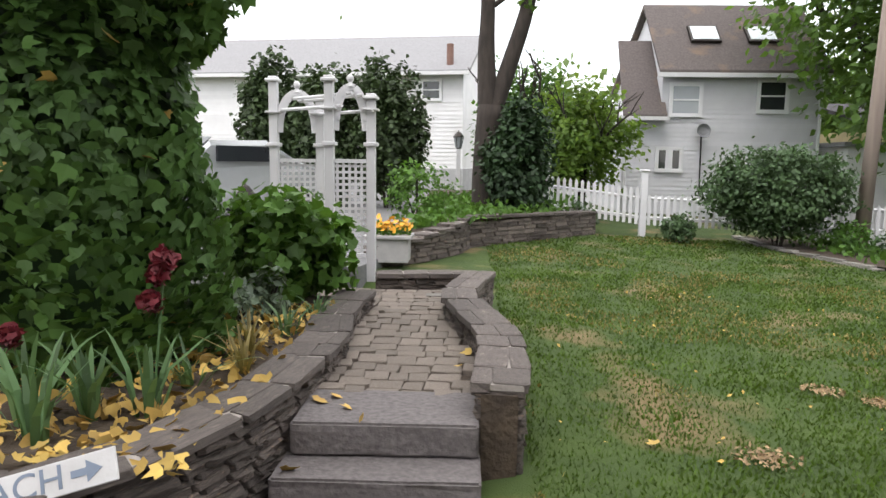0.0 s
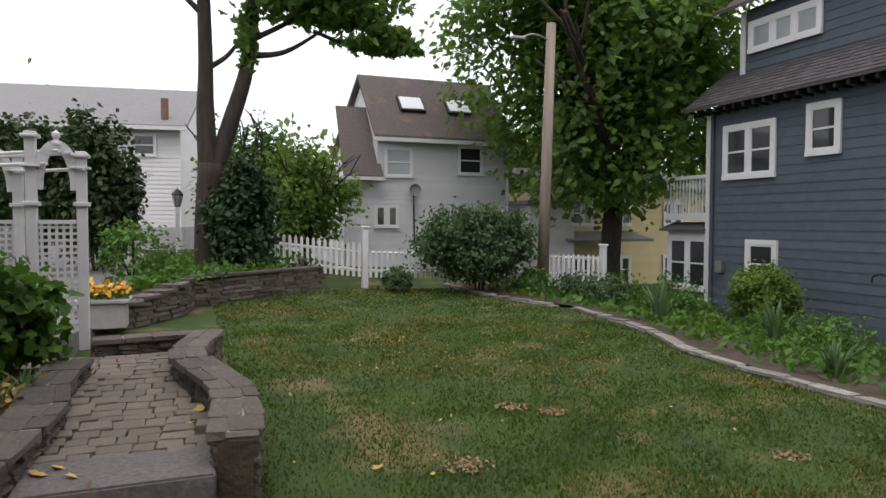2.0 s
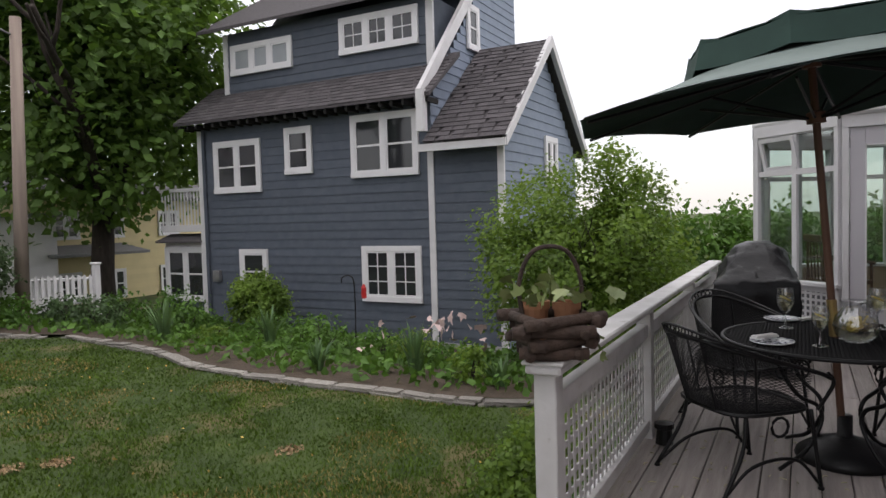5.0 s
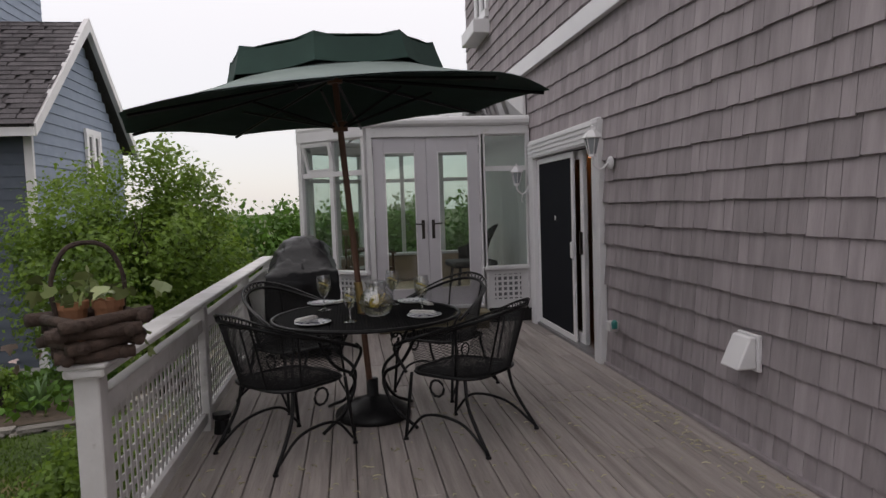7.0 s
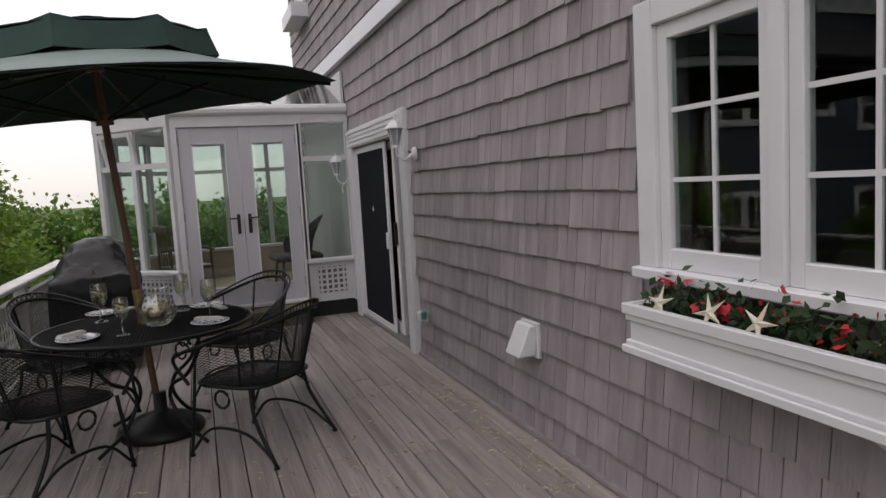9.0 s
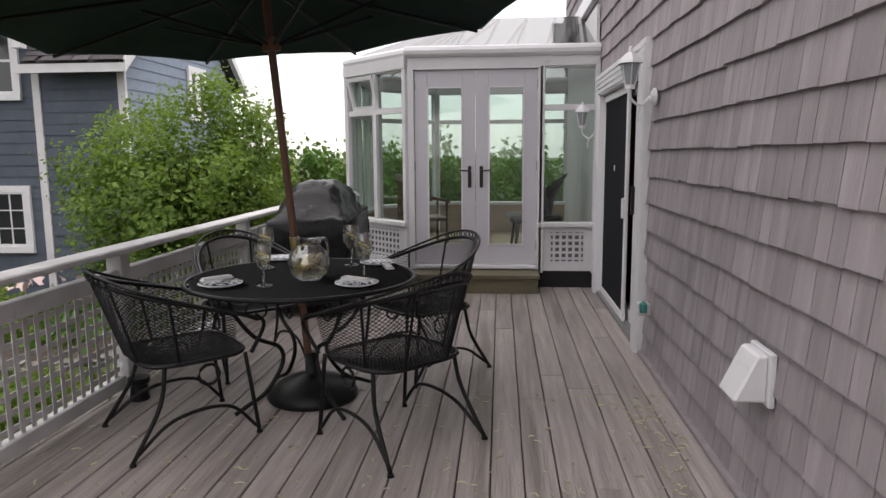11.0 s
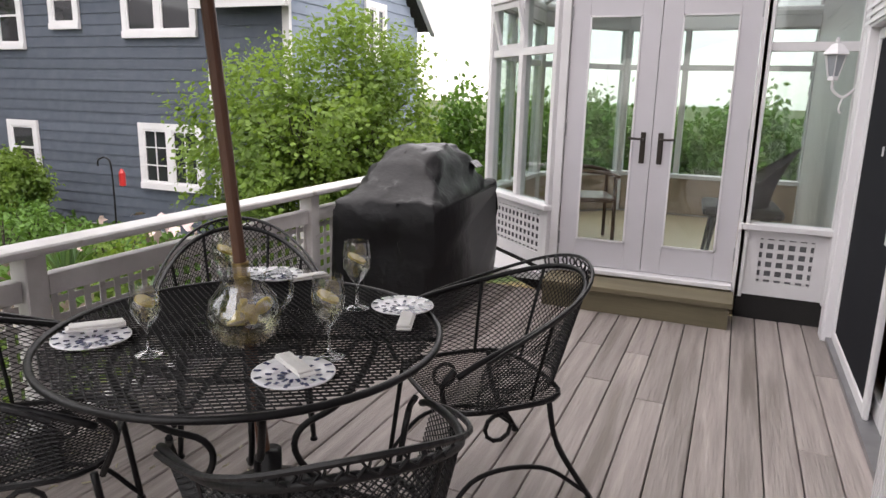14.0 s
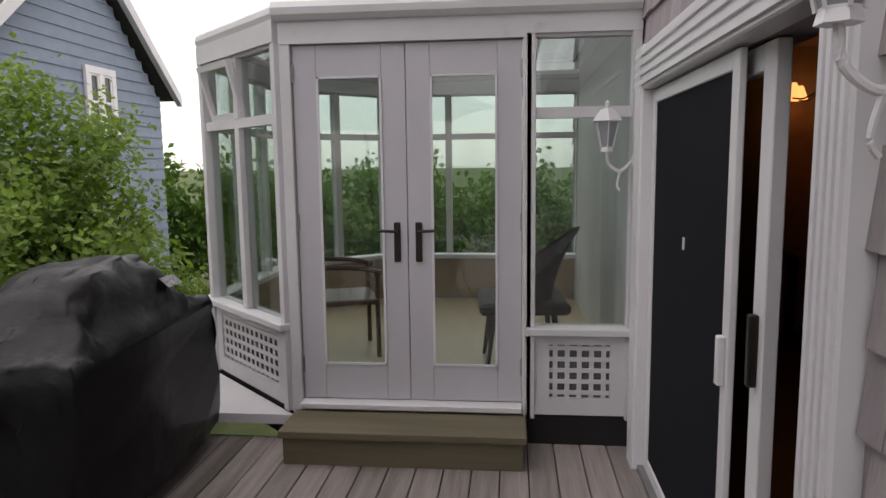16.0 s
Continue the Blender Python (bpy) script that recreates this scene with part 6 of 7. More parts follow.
bush("deck_shrub", "bright low shrub beside the deck", (4.5, 1.5, -0.2), (0.6, 0.34, 0.34), 8000, 0.045, LIGHTLEAF, 96, base=-0.36, clumps=90)
bush("rounded_shrub", "broad rounded clipped shrub by the fence", (6.35, 12.9, 0.78), (1.28, 0.9, 0.80), 17000, 0.085, BOX_LEAF, 97, base=-0.25, clumps=260, clump_r=0.2)
for k, (x, y, r) in enumerate(((4.7, 13.2, 0.32), (7.4, 12.5, 0.4), (8.2, 12.2, 0.45), (9.2, 12.0, 0.55), (8.2, 11.2, 0.45), (10.2, 11.6, 0.6), (3.0, 14.2, 0.4), (9.8, 10.8, 0.45))):
    bush("border_shrub", "leafy perennial in the fence border", (x, y, bed_z(x, y) + r * 0.6), (r, r, r * 0.75), 800, 0.085, SHRUB if k % 2 else BOX_LEAF, 100 + k, base=bed_z(x, y) - 0.06, stems=3, category="plant")
for k in range(22):
    g = random.Random(200 + k)
    y = 3.0 + k * 0.4
    x = g.uniform(kerb_x(y) + 0.5, 11.2)
    h = g.uniform(0.2, 0.55)
    if k % 3 == 0:
        sword_plant("tall_perennial", "upright green perennial in the bed", x, y, bed_z(x, y) - 0.03, 40, h * 1.4, IRISLEAF, 220 + k, 0.5, 0.02)
    else:
        bush("bed_plant", "leafy flowering plant in the border", (x, y, bed_z(x, y) + h * 0.6), (h * 0.8, h * 0.8, h * 0.7), 480, 0.07, LIGHTLEAF if k % 4 == 1 else SHRUB, 230 + k, base=bed_z(x, y) - 0.06, stems=4, category="plant")
bedcover = np.random.default_rng(70)
bc = np.stack([bedcover.uniform(6.8, 12.0, 6000), bedcover.uniform(2.3, 13.8, 6000)], 1)
bc = bc[[a > kerb_x(b) + 0.15 for a, b in bc]]
tagged(leaves("bed_foliage", [(a, b, bed_z(a, b) + 0.03 + abs(bedcover.normal(0, 0.07))) for a, b in bc], 0.13, SHRUB, None, "oval", 71), "low green foliage covering the bed", "plant", kind="stuff")
pk = np.random.default_rng(72)
tagged(leaves("pale_flowers", np.stack([pk.uniform(8.8, 10.4, 26), pk.uniform(4.2, 6.0, 26), pk.uniform(-0.55, -0.1, 26)], 1), 0.16, PINK, None, "lobed", 73), "pale pink blossoms on tall stems", "flowers", kind="stuff")
bt = bush("standard_tree", "small clipped ball-headed tree on a slim stem", (10.9, 9.95, -0.22), (0.62, 0.62, 0.56), 8500, 0.075, LIGHTLEAF, 98, base=-1.0, clumps=120, clump_r=0.25, category="tree", stems=2)
hook = thing("shepherd_hook", "black shepherd's hook with a red bird feeder", "hook")
hook.location = (11.0, 7.6, -1.05)
part("rod", T(curve3([(0, 0, 0), (0, 0, 1.2), (0, 0.1, 1.42), (0, 0.28, 1.38), (0, 0.3, 1.28)], 6), 0.014), IRON, hook)
part("feeder", L([(0, 0.98), (0.05, 1.0), (0.05, 1.2), (0.02, 1.26), (0, 1.27)], 10, pose(0, -0.22, 0)), mat("red_plastic", (0.5, 0.03, 0.03), rough=0.3), hook, "red feeder")


def limbs(bm, base, r, direction, length, depth, g, ends, bend=0.35):
    d = Vector(direction).normalized()
    pts, p = [Vector(base)], Vector(base)
    for k in range(4):
        d = (d + Vector((g.uniform(-1, 1), g.uniform(-1, 1), g.uniform(-0.2, 0.6))) * bend * 0.4).normalized()
        p = p + d * length / 4
        pts.append(p.copy())
    tube(bm, pts, r, 7, taper=r * 0.6)
    ends.append(pts[-1])
    if depth:
        for k in range(3):
            a = pts[g.choice((2, 3, 4))]
            dd = (d + Vector((g.uniform(-1, 1), g.uniform(-1, 1), g.uniform(-0.2, 0.7))) * 0.9).normalized()
            limbs(bm, a, r * 0.55, dd, length * 0.7, depth - 1, g, ends, bend)


def tree(name, label, base, trunk_h, r, centre, radii, n, size, material, seed, clumps=160, clump_r=0.25, stems=1, depth=3, reach=0.8):
    t = thing(name, label, "tree")
    t.location = base
    g = random.Random(seed)
    bm, ends = bmesh.new(), []
    b = Vector(base)
    for s in range(stems):
        lean = Vector((g.uniform(-0.25, 0.25), g.uniform(-0.25, 0.25), 1)) if stems > 1 else Vector((0.05, 0, 1))
        tube(bm, [Vector((0, 0, -0.3)), Vector((0, 0, trunk_h * 0.3)) + lean * 0.05, lean * trunk_h], r, 10, taper=r * 0.75)
        for k in range(4):
            a = k * 1.57 + g.uniform(0, 1)
            limbs(bm, lean * trunk_h * g.uniform(0.85, 1.0), r * 0.5, (math.cos(a) * 0.7, math.sin(a) * 0.7, 0.9), radii[2] * reach, depth - 1, g, ends)
    part("trunk", bm, BARK, t, smooth=True)
    c = clump(Vector(centre) - b, radii, n, seed, 0.25, clumps, clump_r)
    keep = c[:, 2] > trunk_h * 0.55
    leaves("crown", c[keep], size, material, t, "oval", seed, out=tuple(Vector(centre) - b - Vector((0, 0, radii[2]))), spread=0.8)
    return t


tree("maple_tree", "large leafy maple in front of the cream house", (12.35, 17.0, -0.9), 3.2, 0.36, (12.5, 17.0, 6.7), (4.7, 4.0, 5.1), 46000, 0.27, MAPLE, 301, 330, 0.2)
tree("apple_tree", "airy light green multi-stemmed tree beside the deck", (9.9, 2.7, -0.95), 1.0, 0.05, (9.95, 2.72, 0.72), (1.8, 1.6, 1.6), 50000, 0.072, LIGHTLEAF, 302, 220, 0.175, stems=5, reach=0.5)

tt = thing("twin_trunk_tree", "old tree with two dark trunks and high leaves", "tree")
tt.location = (1.15, 14.0, 0.1)
bm = bmesh.new()
tube(bm, curve3([(0, 0, -0.2), (0.0, 0, 1.0), (0.06, 0, 2.2)], 5), 0.27, 12, taper=0.25)
tube(bm, curve3([(0.02, 0, 2.0), (-0.03, 0, 3.2), (-0.02, 0, 4.4), (-0.1, 0, 7.5)], 6), 0.2, 10, taper=0.1)
tube(bm, curve3([(0.1, 0, 2.0), (0.42, 0, 3.0), (0.72, 0, 4.0), (0.85, 0, 5.0), (1.1, 0, 8.0)], 6), 0.18, 10, taper=0.1)
for p, q, r in (((0.0, 0, 4.0), (0.8, 0, 4.9), 0.06), ((0.75, 0, 4.3), (2.2, -0.2, 4.9), 0.07), ((2.0, -0.2, 4.85), (3.6, -0.4, 4.9), 0.045), ((0.8, 0, 4.6), (2.6, 0.2, 6.0), 0.06), ((-0.05, 0, 5.0), (-1.2, 0, 6.5), 0.06)):
    tube(bm, curve3([p, ((p[0] + q[0]) / 2, 0, (p[2] + q[2]) / 2 - 0.15), q], 5), r, 7, taper=r * 0.4)
part("trunk", bm, BARK, tt, smooth=True)
cr = np.concatenate([clump((2.3, -0.2, 5.35), (1.5, 0.9, 0.42), 2600, 310, 0.2, 40, 0.4), clump((3.3, -0.3, 4.75), (0.8, 0.5, 0.3), 800, 311, 0.2, 14, 0.4), clump((1.5, 0, 6.8), (2.6, 1.6, 1.0), 3600, 312, 0.2, 50, 0.4), clump((-0.8, 0, 7.5), (1.6, 1.4, 0.9), 1500, 313, 0.2, 30, 0.4), clump((0.75, -0.1, 4.6), (0.22, 0.2, 0.7), 200, 314, 0.3)])
leaves("crown", cr, 0.17, MAPLE, tt, "lobed", 315)
tree("garden_tree", "light green tree behind the picket fence", (3.6, 17.5, -0.1), 1.2, 0.12, (3.4, 17.5, 1.6), (1.4, 1.2, 1.45), 9000, 0.16, LIGHTLEAF, 303, 90, 0.3)
tree("garden_tree", "green tree behind the rhododendron", (2.2, 19.0, 0.0), 1.5, 0.15, (2.4, 19.0, 2.0), (1.4, 1.2, 1.8), 10000, 0.17, SHRUB, 304, 90, 0.3)
tree("street_tree", "green tree between the houses", (16.0, 27.0, -0.5), 2.0, 0.2, (15.0, 27.0, 3.0), (3.5, 2, 3), 6000, 0.28, MAPLE, 305, 90, 0.3)
wood = thing("far_wood", "wooded hillside beyond the houses", "wood", kind="stuff")
g2 = np.random.default_rng(77)
cs = np.concatenate([clump((x, 62 + g2.uniform(-4, 4), 2.0), (5.5, 3, g2.uniform(6.0, 8.5)), 1500, 400 + k, 0.2, 26, 0.35) for k, x in enumerate(range(-50, 80, 6))])
leaves("foliage", cs, 0.9, FARWOOD, wood, "oval", 78)
hedge = thing("hedge", "dark green hedge beyond the apple tree", "hedge")
leaves("foliage", np.concatenate([clump((19.0, yy, 0.1), (1.2, 1.2, 1.6), 3600, 500 + k, 0.3, 60, 0.3) for k, yy in enumerate(np.arange(-8, 12, 1.6))]), 0.17, SHRUB, hedge, "oval", 79)
solo("lake", B(40, 380, -300, 300, -3.0, -1.35), WATER, "grey water beyond the hedge", "water", kind="structure")

# ---- picket fence ----
fe = thing("picket_fence", "white wooden picket fence with square posts", "fence")
FENCE = [(2.35, 14.1, 0.22, 1.25), (4.2, 13.9, 0.0, 1.06), (7.7, 13.3, -0.1, 0.62), (9.4, 13.0, -0.18, 0.66)]
picket = mesh_of("picket", prism(bmesh.new(), [(-0.03, 0, 0), (0.03, 0, 0), (0.03, 0, 0.93), (0, 0, 1.0), (-0.03, 0, 0.93)], (0, 0.02, 0)), WHITE)
for (xa, ya, za, ta), (xb, yb, zb, tb_) in zip(FENCE, FENCE[1:]):
    d = Vector((xb - xa, yb - ya, 0))
    w = d.length
    yaw = math.degrees(math.atan2(d.y, d.x))
    n = int(w / 0.115)
    h = min(ta, tb_) - max(za, zb) - 0.12
    for k in range(1, n):
        f = k / n
        z = za + (zb - za) * f
        piece("picket", picket, fe, pose(xa + d.x * f, ya + d.y * f, z + 0.04, 0, 0, yaw) @ Matrix.Diagonal((1, 1, max(0.6, h), 1)))
    for rz in (0.18, 0.55):
        bm = bmesh.new()
        tube(bm, [(xa, ya + 0.04, za + rz), (xb, yb + 0.04, zb + rz)], 0.035, 4)
        part("rail", bm, WHITE, fe)
for x, y, z, tp in FENCE:
    p = part("post", B(x - 0.06, x + 0.06, y - 0.06, y + 0.06, z - 0.2, tp, None, 0.005), WHITE, fe)
    part("cap", B(x - 0.085, x + 0.085, y - 0.085, y + 0.085, tp, tp + 0.05, None, 0.015), WHITE, p)
up_ = thing("utility_pole", "weathered wooden utility pole with a street light arm", "utility pole")
part("pole", T([(7.86, 13.0, -0.5), (8.04, 13.0, 5.4)], 0.13, 12, taper=0.10), POLEWOOD, up_, smooth=True)
part("lamp_arm", T(curve3([(8.0, 13.0, 5.05), (7.6, 12.95, 5.12), (7.3, 12.9, 5.02)], 5), 0.02), STEEL, up_)
part("lamp_head", B(7.05, 7.35, 12.84, 12.96, 4.96, 5.03, None, 0.02), STEEL, up_)
wires = bmesh.new()
tube(wires, curve3([(8.04, 13, 4.9), (9.0, 14.0, 4.2), (10.8, 16.5, 4.3)], 6), 0.008, 4)
part("wire", wires, DARK, up_)

# ---- blue house ----
bh = thing("blue_house", "blue-grey shingled house with white trim", "house")
BX = 12.2
body = B(BX, BX + 4.6, 6.5, 12.85, -1.35, 3.75)
prism(body, [(BX + 0.02, 6.52, 3.75), (BX + 4.58, 6.52, 3.75), (BX + 4.2, 6.52, 8.6)], (0, 6.3, 0))
box(body, BX, BX + 4.6, 5.0, 6.5, -1.7, 2.85)
bhw = part("wall", body, BLUE, bh)
SPECS = [("board", 6.5, 12.85, -1.05, 3.75), ("board", 5.0, 6.5, -1.5, 2.8)]
for nm, y0, y1, z0, z1 in SPECS:
    z = z0
    while z < z1 - 0.02:
        part(nm, lapped(bmesh.new(), (BX, y0), (BX, y1), z, min(z + 0.19, z1), 0.19, (-1, 0)), BLUE, bhw)
        z += 0.19
part("foundation", B(BX - 0.03, BX, 5.0, 12.85, -1.6, -1.05), FOUNDATION, bh)
# corner boards
for y, z0, z1 in ((6.5, -1.2, 2.8), (12.86, -1.2, 3.7), (5.0, -1.7, 2.85)):
    part("corner_board", B(BX - 0.045, BX + 0.02, y - 0.07, y + 0.06, z0, z1), WHITE, bh)
# lower roof skirt with dark eave, set-back upper storey
part("eave_roof", prism(bmesh.new(), [(BX - 0.45, 6.25, 3.82), (BX - 0.45, 6.25, 3.76), (BX + 0.9, 6.25, 4.75), (BX + 0.9, 6.25, 4.85)], (0, 7.0, 0)), ROOF, bh, "dark asphalt shingle roof")
for k in range(26):
    yy = 6.3 + k * 0.27
    part("rafter_tail", B(BX - 0.42, BX, yy, yy + 0.06, 3.66, 3.76), DARK, bh)
U0 = BX + 0.55
part("upper_wall", B(U0, U0 + 3.0, 6.75, 12.45, 4.3, 6.02), BLUE, bh)
for k in range(8):
    part("board", lapped(bmesh.new(), (U0, 6.75), (U0, 12.45), 4.45 + k * 0.19, 4.64 + k * 0.19, 0.19, (-1, 0)), BLUE, bhw)
part("upper_corner", B(U0 - 0.04, U0 + 0.03, 12.36, 12.5, 4.5, 6.0), WHITE, bh)
part("upper_corner", B(U0 - 0.04, U0 + 0.03, 6.66, 6.82, 4.6, 6.0), WHITE, bh)
part("upper_roof", prism(bmesh.new(), [(U0 - 0.4, 6.3, 6.0), (U0 - 0.4, 6.3, 6.08), (U0 + 4.0, 6.3, 8.75), (U0 + 4.0, 6.3, 8.6)], (0, 6.7, 0)), ROOF, bh)
# gable end of the main block: sloping white rake board and side coloured as lit
rake = prism(bmesh.new(), [(BX - 0.5, 6.42, 3.6), (BX - 0.5, 6.42, 3.9), (BX + 4.2, 6.42, 8.95), (BX + 4.2, 6.42, 8.55)], (0, 0.1, 0))
part("rake_board", rake, WHITE, bh)
part("rake_drop", B(BX - 0.52, BX - 0.36, 6.36, 6.52, 3.1, 3.9), WHITE, bh)
gable = new("gable")
gable.parent = bh
z = 2.9
while z < 8.4:
    x0 = BX + max(0.0, (z - 3.7) * 0.86)
    part("board", lapped(bmesh.new(), (x0, 6.5), (BX + 4.58, 6.5), z, z + 0.19, 0.19, (0, -1)), BLUE_LIT, gable)
    z += 0.19
# lower wing: shed roof that rises away from the garden, south side coloured as lit
part("wing_roof", prism(bmesh.new(), [(BX - 0.35, 4.75, 2.82), (BX - 0.35, 6.46, 2.82), (BX + 2.3, 6.46, 5.1), (BX + 2.3, 4.75, 5.1)], (0, 0, 0.09)), ROOF, bh)
part("wing_fascia", B(BX - 0.38, BX - 0.32, 4.75, 6.6, 2.72, 2.86), WHITE, bh)
wg = prism(bmesh.new(), [(BX, 4.99, 2.80), (BX + 2.3, 4.99, 5.05), (BX + 4.6, 4.99, 2.80)], (0, 1.4, 0))
part("wing_gable", wg, BLUE_LIT, bh)
wing_side = new("wing_side")
wing_side.parent = bh
z = -1.5
while z < 4.95:
    t = max(0.0, (z - 2.7) * 1.02)
    if BX + 4.6 - t > BX + t:
        part("board", lapped(bmesh.new(), (BX + t, 4.985), (BX + 4.6 - t, 4.985), z, z + 0.19, 0.19, (0, -1)), BLUE_LIT, wing_side)
    z += 0.19


def roof_courses(parent, corner, along_, upward, tab, step, seed, lift=0.1):
    """Overlapping asphalt tabs on a roof plane, joined."""
    g = random.Random(seed)
    c, a, u = Vector(corner), Vector(along_), Vector(upward)
    n = a.cross(u).normalized()
    if n.z < 0:
        n = -n
    la, lu = a.length, u.length
    a, u = a.normalized(), u.normalized()
    v, f = [], []
    s = 0.0
    while s < lu - 0.02:
        e = min(s + step, lu)
        x = -g.uniform(0, tab)
        while x < la:
            x0, x1 = max(x, 0), min(x + tab * g.uniform(0.7, 1.2), la)
            if x1 - x0 > 0.02:
                k = len(v)
                hi, lo = n * (lift + 0.014 + g.uniform(0, 0.004)), n * (lift + 0.002)
                for p, h in ((x0, s), (x1, s)):
                    v.append(c + a * p + u * h + lo)
                    v.append(c + a * p + u * h + hi)
                v.append(c + a * (x0 + 0.004) + u * e + lo)
                v.append(c + a * (x1 - 0.004) + u * e + lo)
                f += [(k + 1, k + 3, k + 5, k + 4), (k, k + 2, k + 3, k + 1), (k, k + 1, k + 4), (k + 2, k + 5, k + 3)]
            x = x + tab
        s = e
    me = bpy.data.meshes.new("roof_shingles")
    me.from_pydata([tuple(q) for q in v], [], f)
    me.materials.append(ROOF)
    o = new("roof_shingles", me)
    o.parent = parent
    tagged(o, kind="stuff")


roof_courses(bh, (BX - 0.35, 4.75, 2.82), (0, 1.71, 0), (2.65, 0, 2.28), 0.3, 0.15, 1)
roof_courses(bh, (BX - 0.45, 6.25, 3.82), (0, 7.0, 0), (1.1, 0, 0.84), 0.3, 0.15, 2, 0.0)
part("wing_rake", prism(bmesh.new(), [(BX - 0.35, 4.72, 2.72), (BX - 0.35, 4.72, 2.92), (BX + 2.3, 4.72, 5.26), (BX + 2.3, 4.72, 5.02)], (0, 0.1, 0)), WHITE, bh)
part("wing_rake", prism(bmesh.new(), [(BX + 4.95, 4.72, 2.72), (BX + 4.95, 4.72, 2.92), (BX + 2.3, 4.72, 5.26), (BX + 2.3, 4.72, 5.02)], (0, 0.1, 0)), WHITE, bh)
part("wing_roof", prism(bmesh.new(), [(BX + 2.3, 4.75, 5.1), (BX + 2.3, 6.46, 5.1), (BX + 4.95, 6.46, 2.82), (BX + 4.95, 4.75, 2.82)], (0, 0, 0.09)), ROOF, bh)
WF = lambda y, z: wall_facing("-x", BX - 0.022, y, z)
window("window", WF(7.57, 2.965), 1.64, 1.30, bh)
window("window", WF(7.48, 0.305), 1.44, 1.16, bh, cols=2, rows=3, hung=False)
window("window", WF(9.81, 3.0), 0.76, 1.03, bh, sashes=1)
window("window", WF(11.65, 2.75), 1.46, 1.22, bh)
window("window", WF(11.25, 0.30), 0.85, 1.05, bh, sashes=1)
UF = lambda y, z: wall_facing("-x", U0 - 0.02, y, z)
window("window", UF(11.3, 5.35), 1.9, 0.72, bh, sashes=3, hung=False, pane=PALEGLASS)
window("window", UF(8.0, 5.45), 2.0, 0.8, bh, sashes=3, cols=2, rows=2, hung=False)
window("window", wall_facing("-y", BX + 2.7, 4.96, 2.6), 0.8, 1.1, bh)
window("window", wall_facing("-y", BX + 1.2, 4.96, 0.2), 0.8, 1.1, bh)
window("window", wall_facing("-y", BX + 2.0, 6.47, 5.6), 0.6, 1.0, bh, sashes=1)
part("downpipe", T([(BX - 0.07, 12.7, -1.1), (BX - 0.07, 12.7, 3.7)], 0.04, 6), BLUE, bh)
part("meter_box", B(BX - 0.14, BX - 0.02, 12.3, 12.5, 0.05, 0.32, None, 0.01), STEEL, bh)
# bay with a balcony at the house's far end
bb = thing("balcony_bay", "white balcony over a bay window beside the blue house", "balcony")
part("wall", B(BX + 0.15, BX + 2.5, 12.9, 14.4, -1.3, -0.45), BLUE, bb)
part("upper", B(BX + 0.12, BX + 2.5, 12.9, 14.4, -0.45, 1.0), WHITE, bb)
window("window", wall_facing("-x", BX + 0.115, 13.65, 0.2), 1.45, 1.35, bb)
part("roof", prism(bmesh.new(), [(BX - 0.1, 12.9, 0.98), (BX + 0.4, 12.9, 1.15), (BX + 0.4, 14.5, 1.15), (BX - 0.1, 14.5, 0.98)], (0, 0, 0.05)), ROOF, bb)
part("deck", B(BX + 0.1, BX + 2.5, 12.9, 14.5, 1.25, 1.42), WHITE, bb)
for k in range(14):
    part("baluster", B(BX + 0.12, BX + 0.15, 12.95 + k * 0.115, 12.98 + k * 0.115, 1.42, 2.25), WHITE, bb)
part("handrail", B(BX + 0.08, BX + 0.2, 12.9, 14.5, 2.25, 2.33), WHITE, bb)

# ---- cream house ----
yh = thing("cream_house", "cream-sided house with a dark low roof", "house")
part("wall", B(12.6, 22, 20.5, 28, -1.6, 2.3), YELLOW_SIDING, yh)
bm = lapped(bmesh.new(), (12.6, 20.5), (22, 20.5), -1.2, 2.3, 0.16, (0, -1))
lapped(bm, (12.6, 20.5), (12.6, 28), -1.2, 2.3, 0.16, (-1, 0))
part("siding", bm, YELLOW_SIDING, yh)
part("roof", prism(bmesh.new(), [(12.1, 20.0, 2.3), (22.5, 20.0, 2.3), (22.5, 24.2, 3.2), (12.1, 24.2, 3.2)], (0, 0, 0.12)), ROOF, yh)
for x in (13.6, 15.2, 17.5):
    window("window", wall_facing("-y", x, 20.48, 1.5), 0.9, 0.9, yh, fw=0.07)
    window("window", wall_facing("-y", x, 20.48, -0.5), 0.9, 1.0, yh, fw=0.07)
part("porch_roof", prism(bmesh.new(), [(12.2, 19.0, 0.55), (15.5, 19.0, 0.55), (15.5, 20.5, 0.8), (12.2, 20.5, 0.8)], (0, 0, 0.08)), ROOF_GREY, yh)
wv = thing("white_cottage", "low white building behind the fence", "house")
part("wall", B(10.9, 12.5, 19.2, 21, -1.0, 1.75), WHITE_SIDING, wv)
part("roof", B(10.7, 12.58, 19.0, 21.2, 1.75, 1.87), ROOF_GREY, wv)

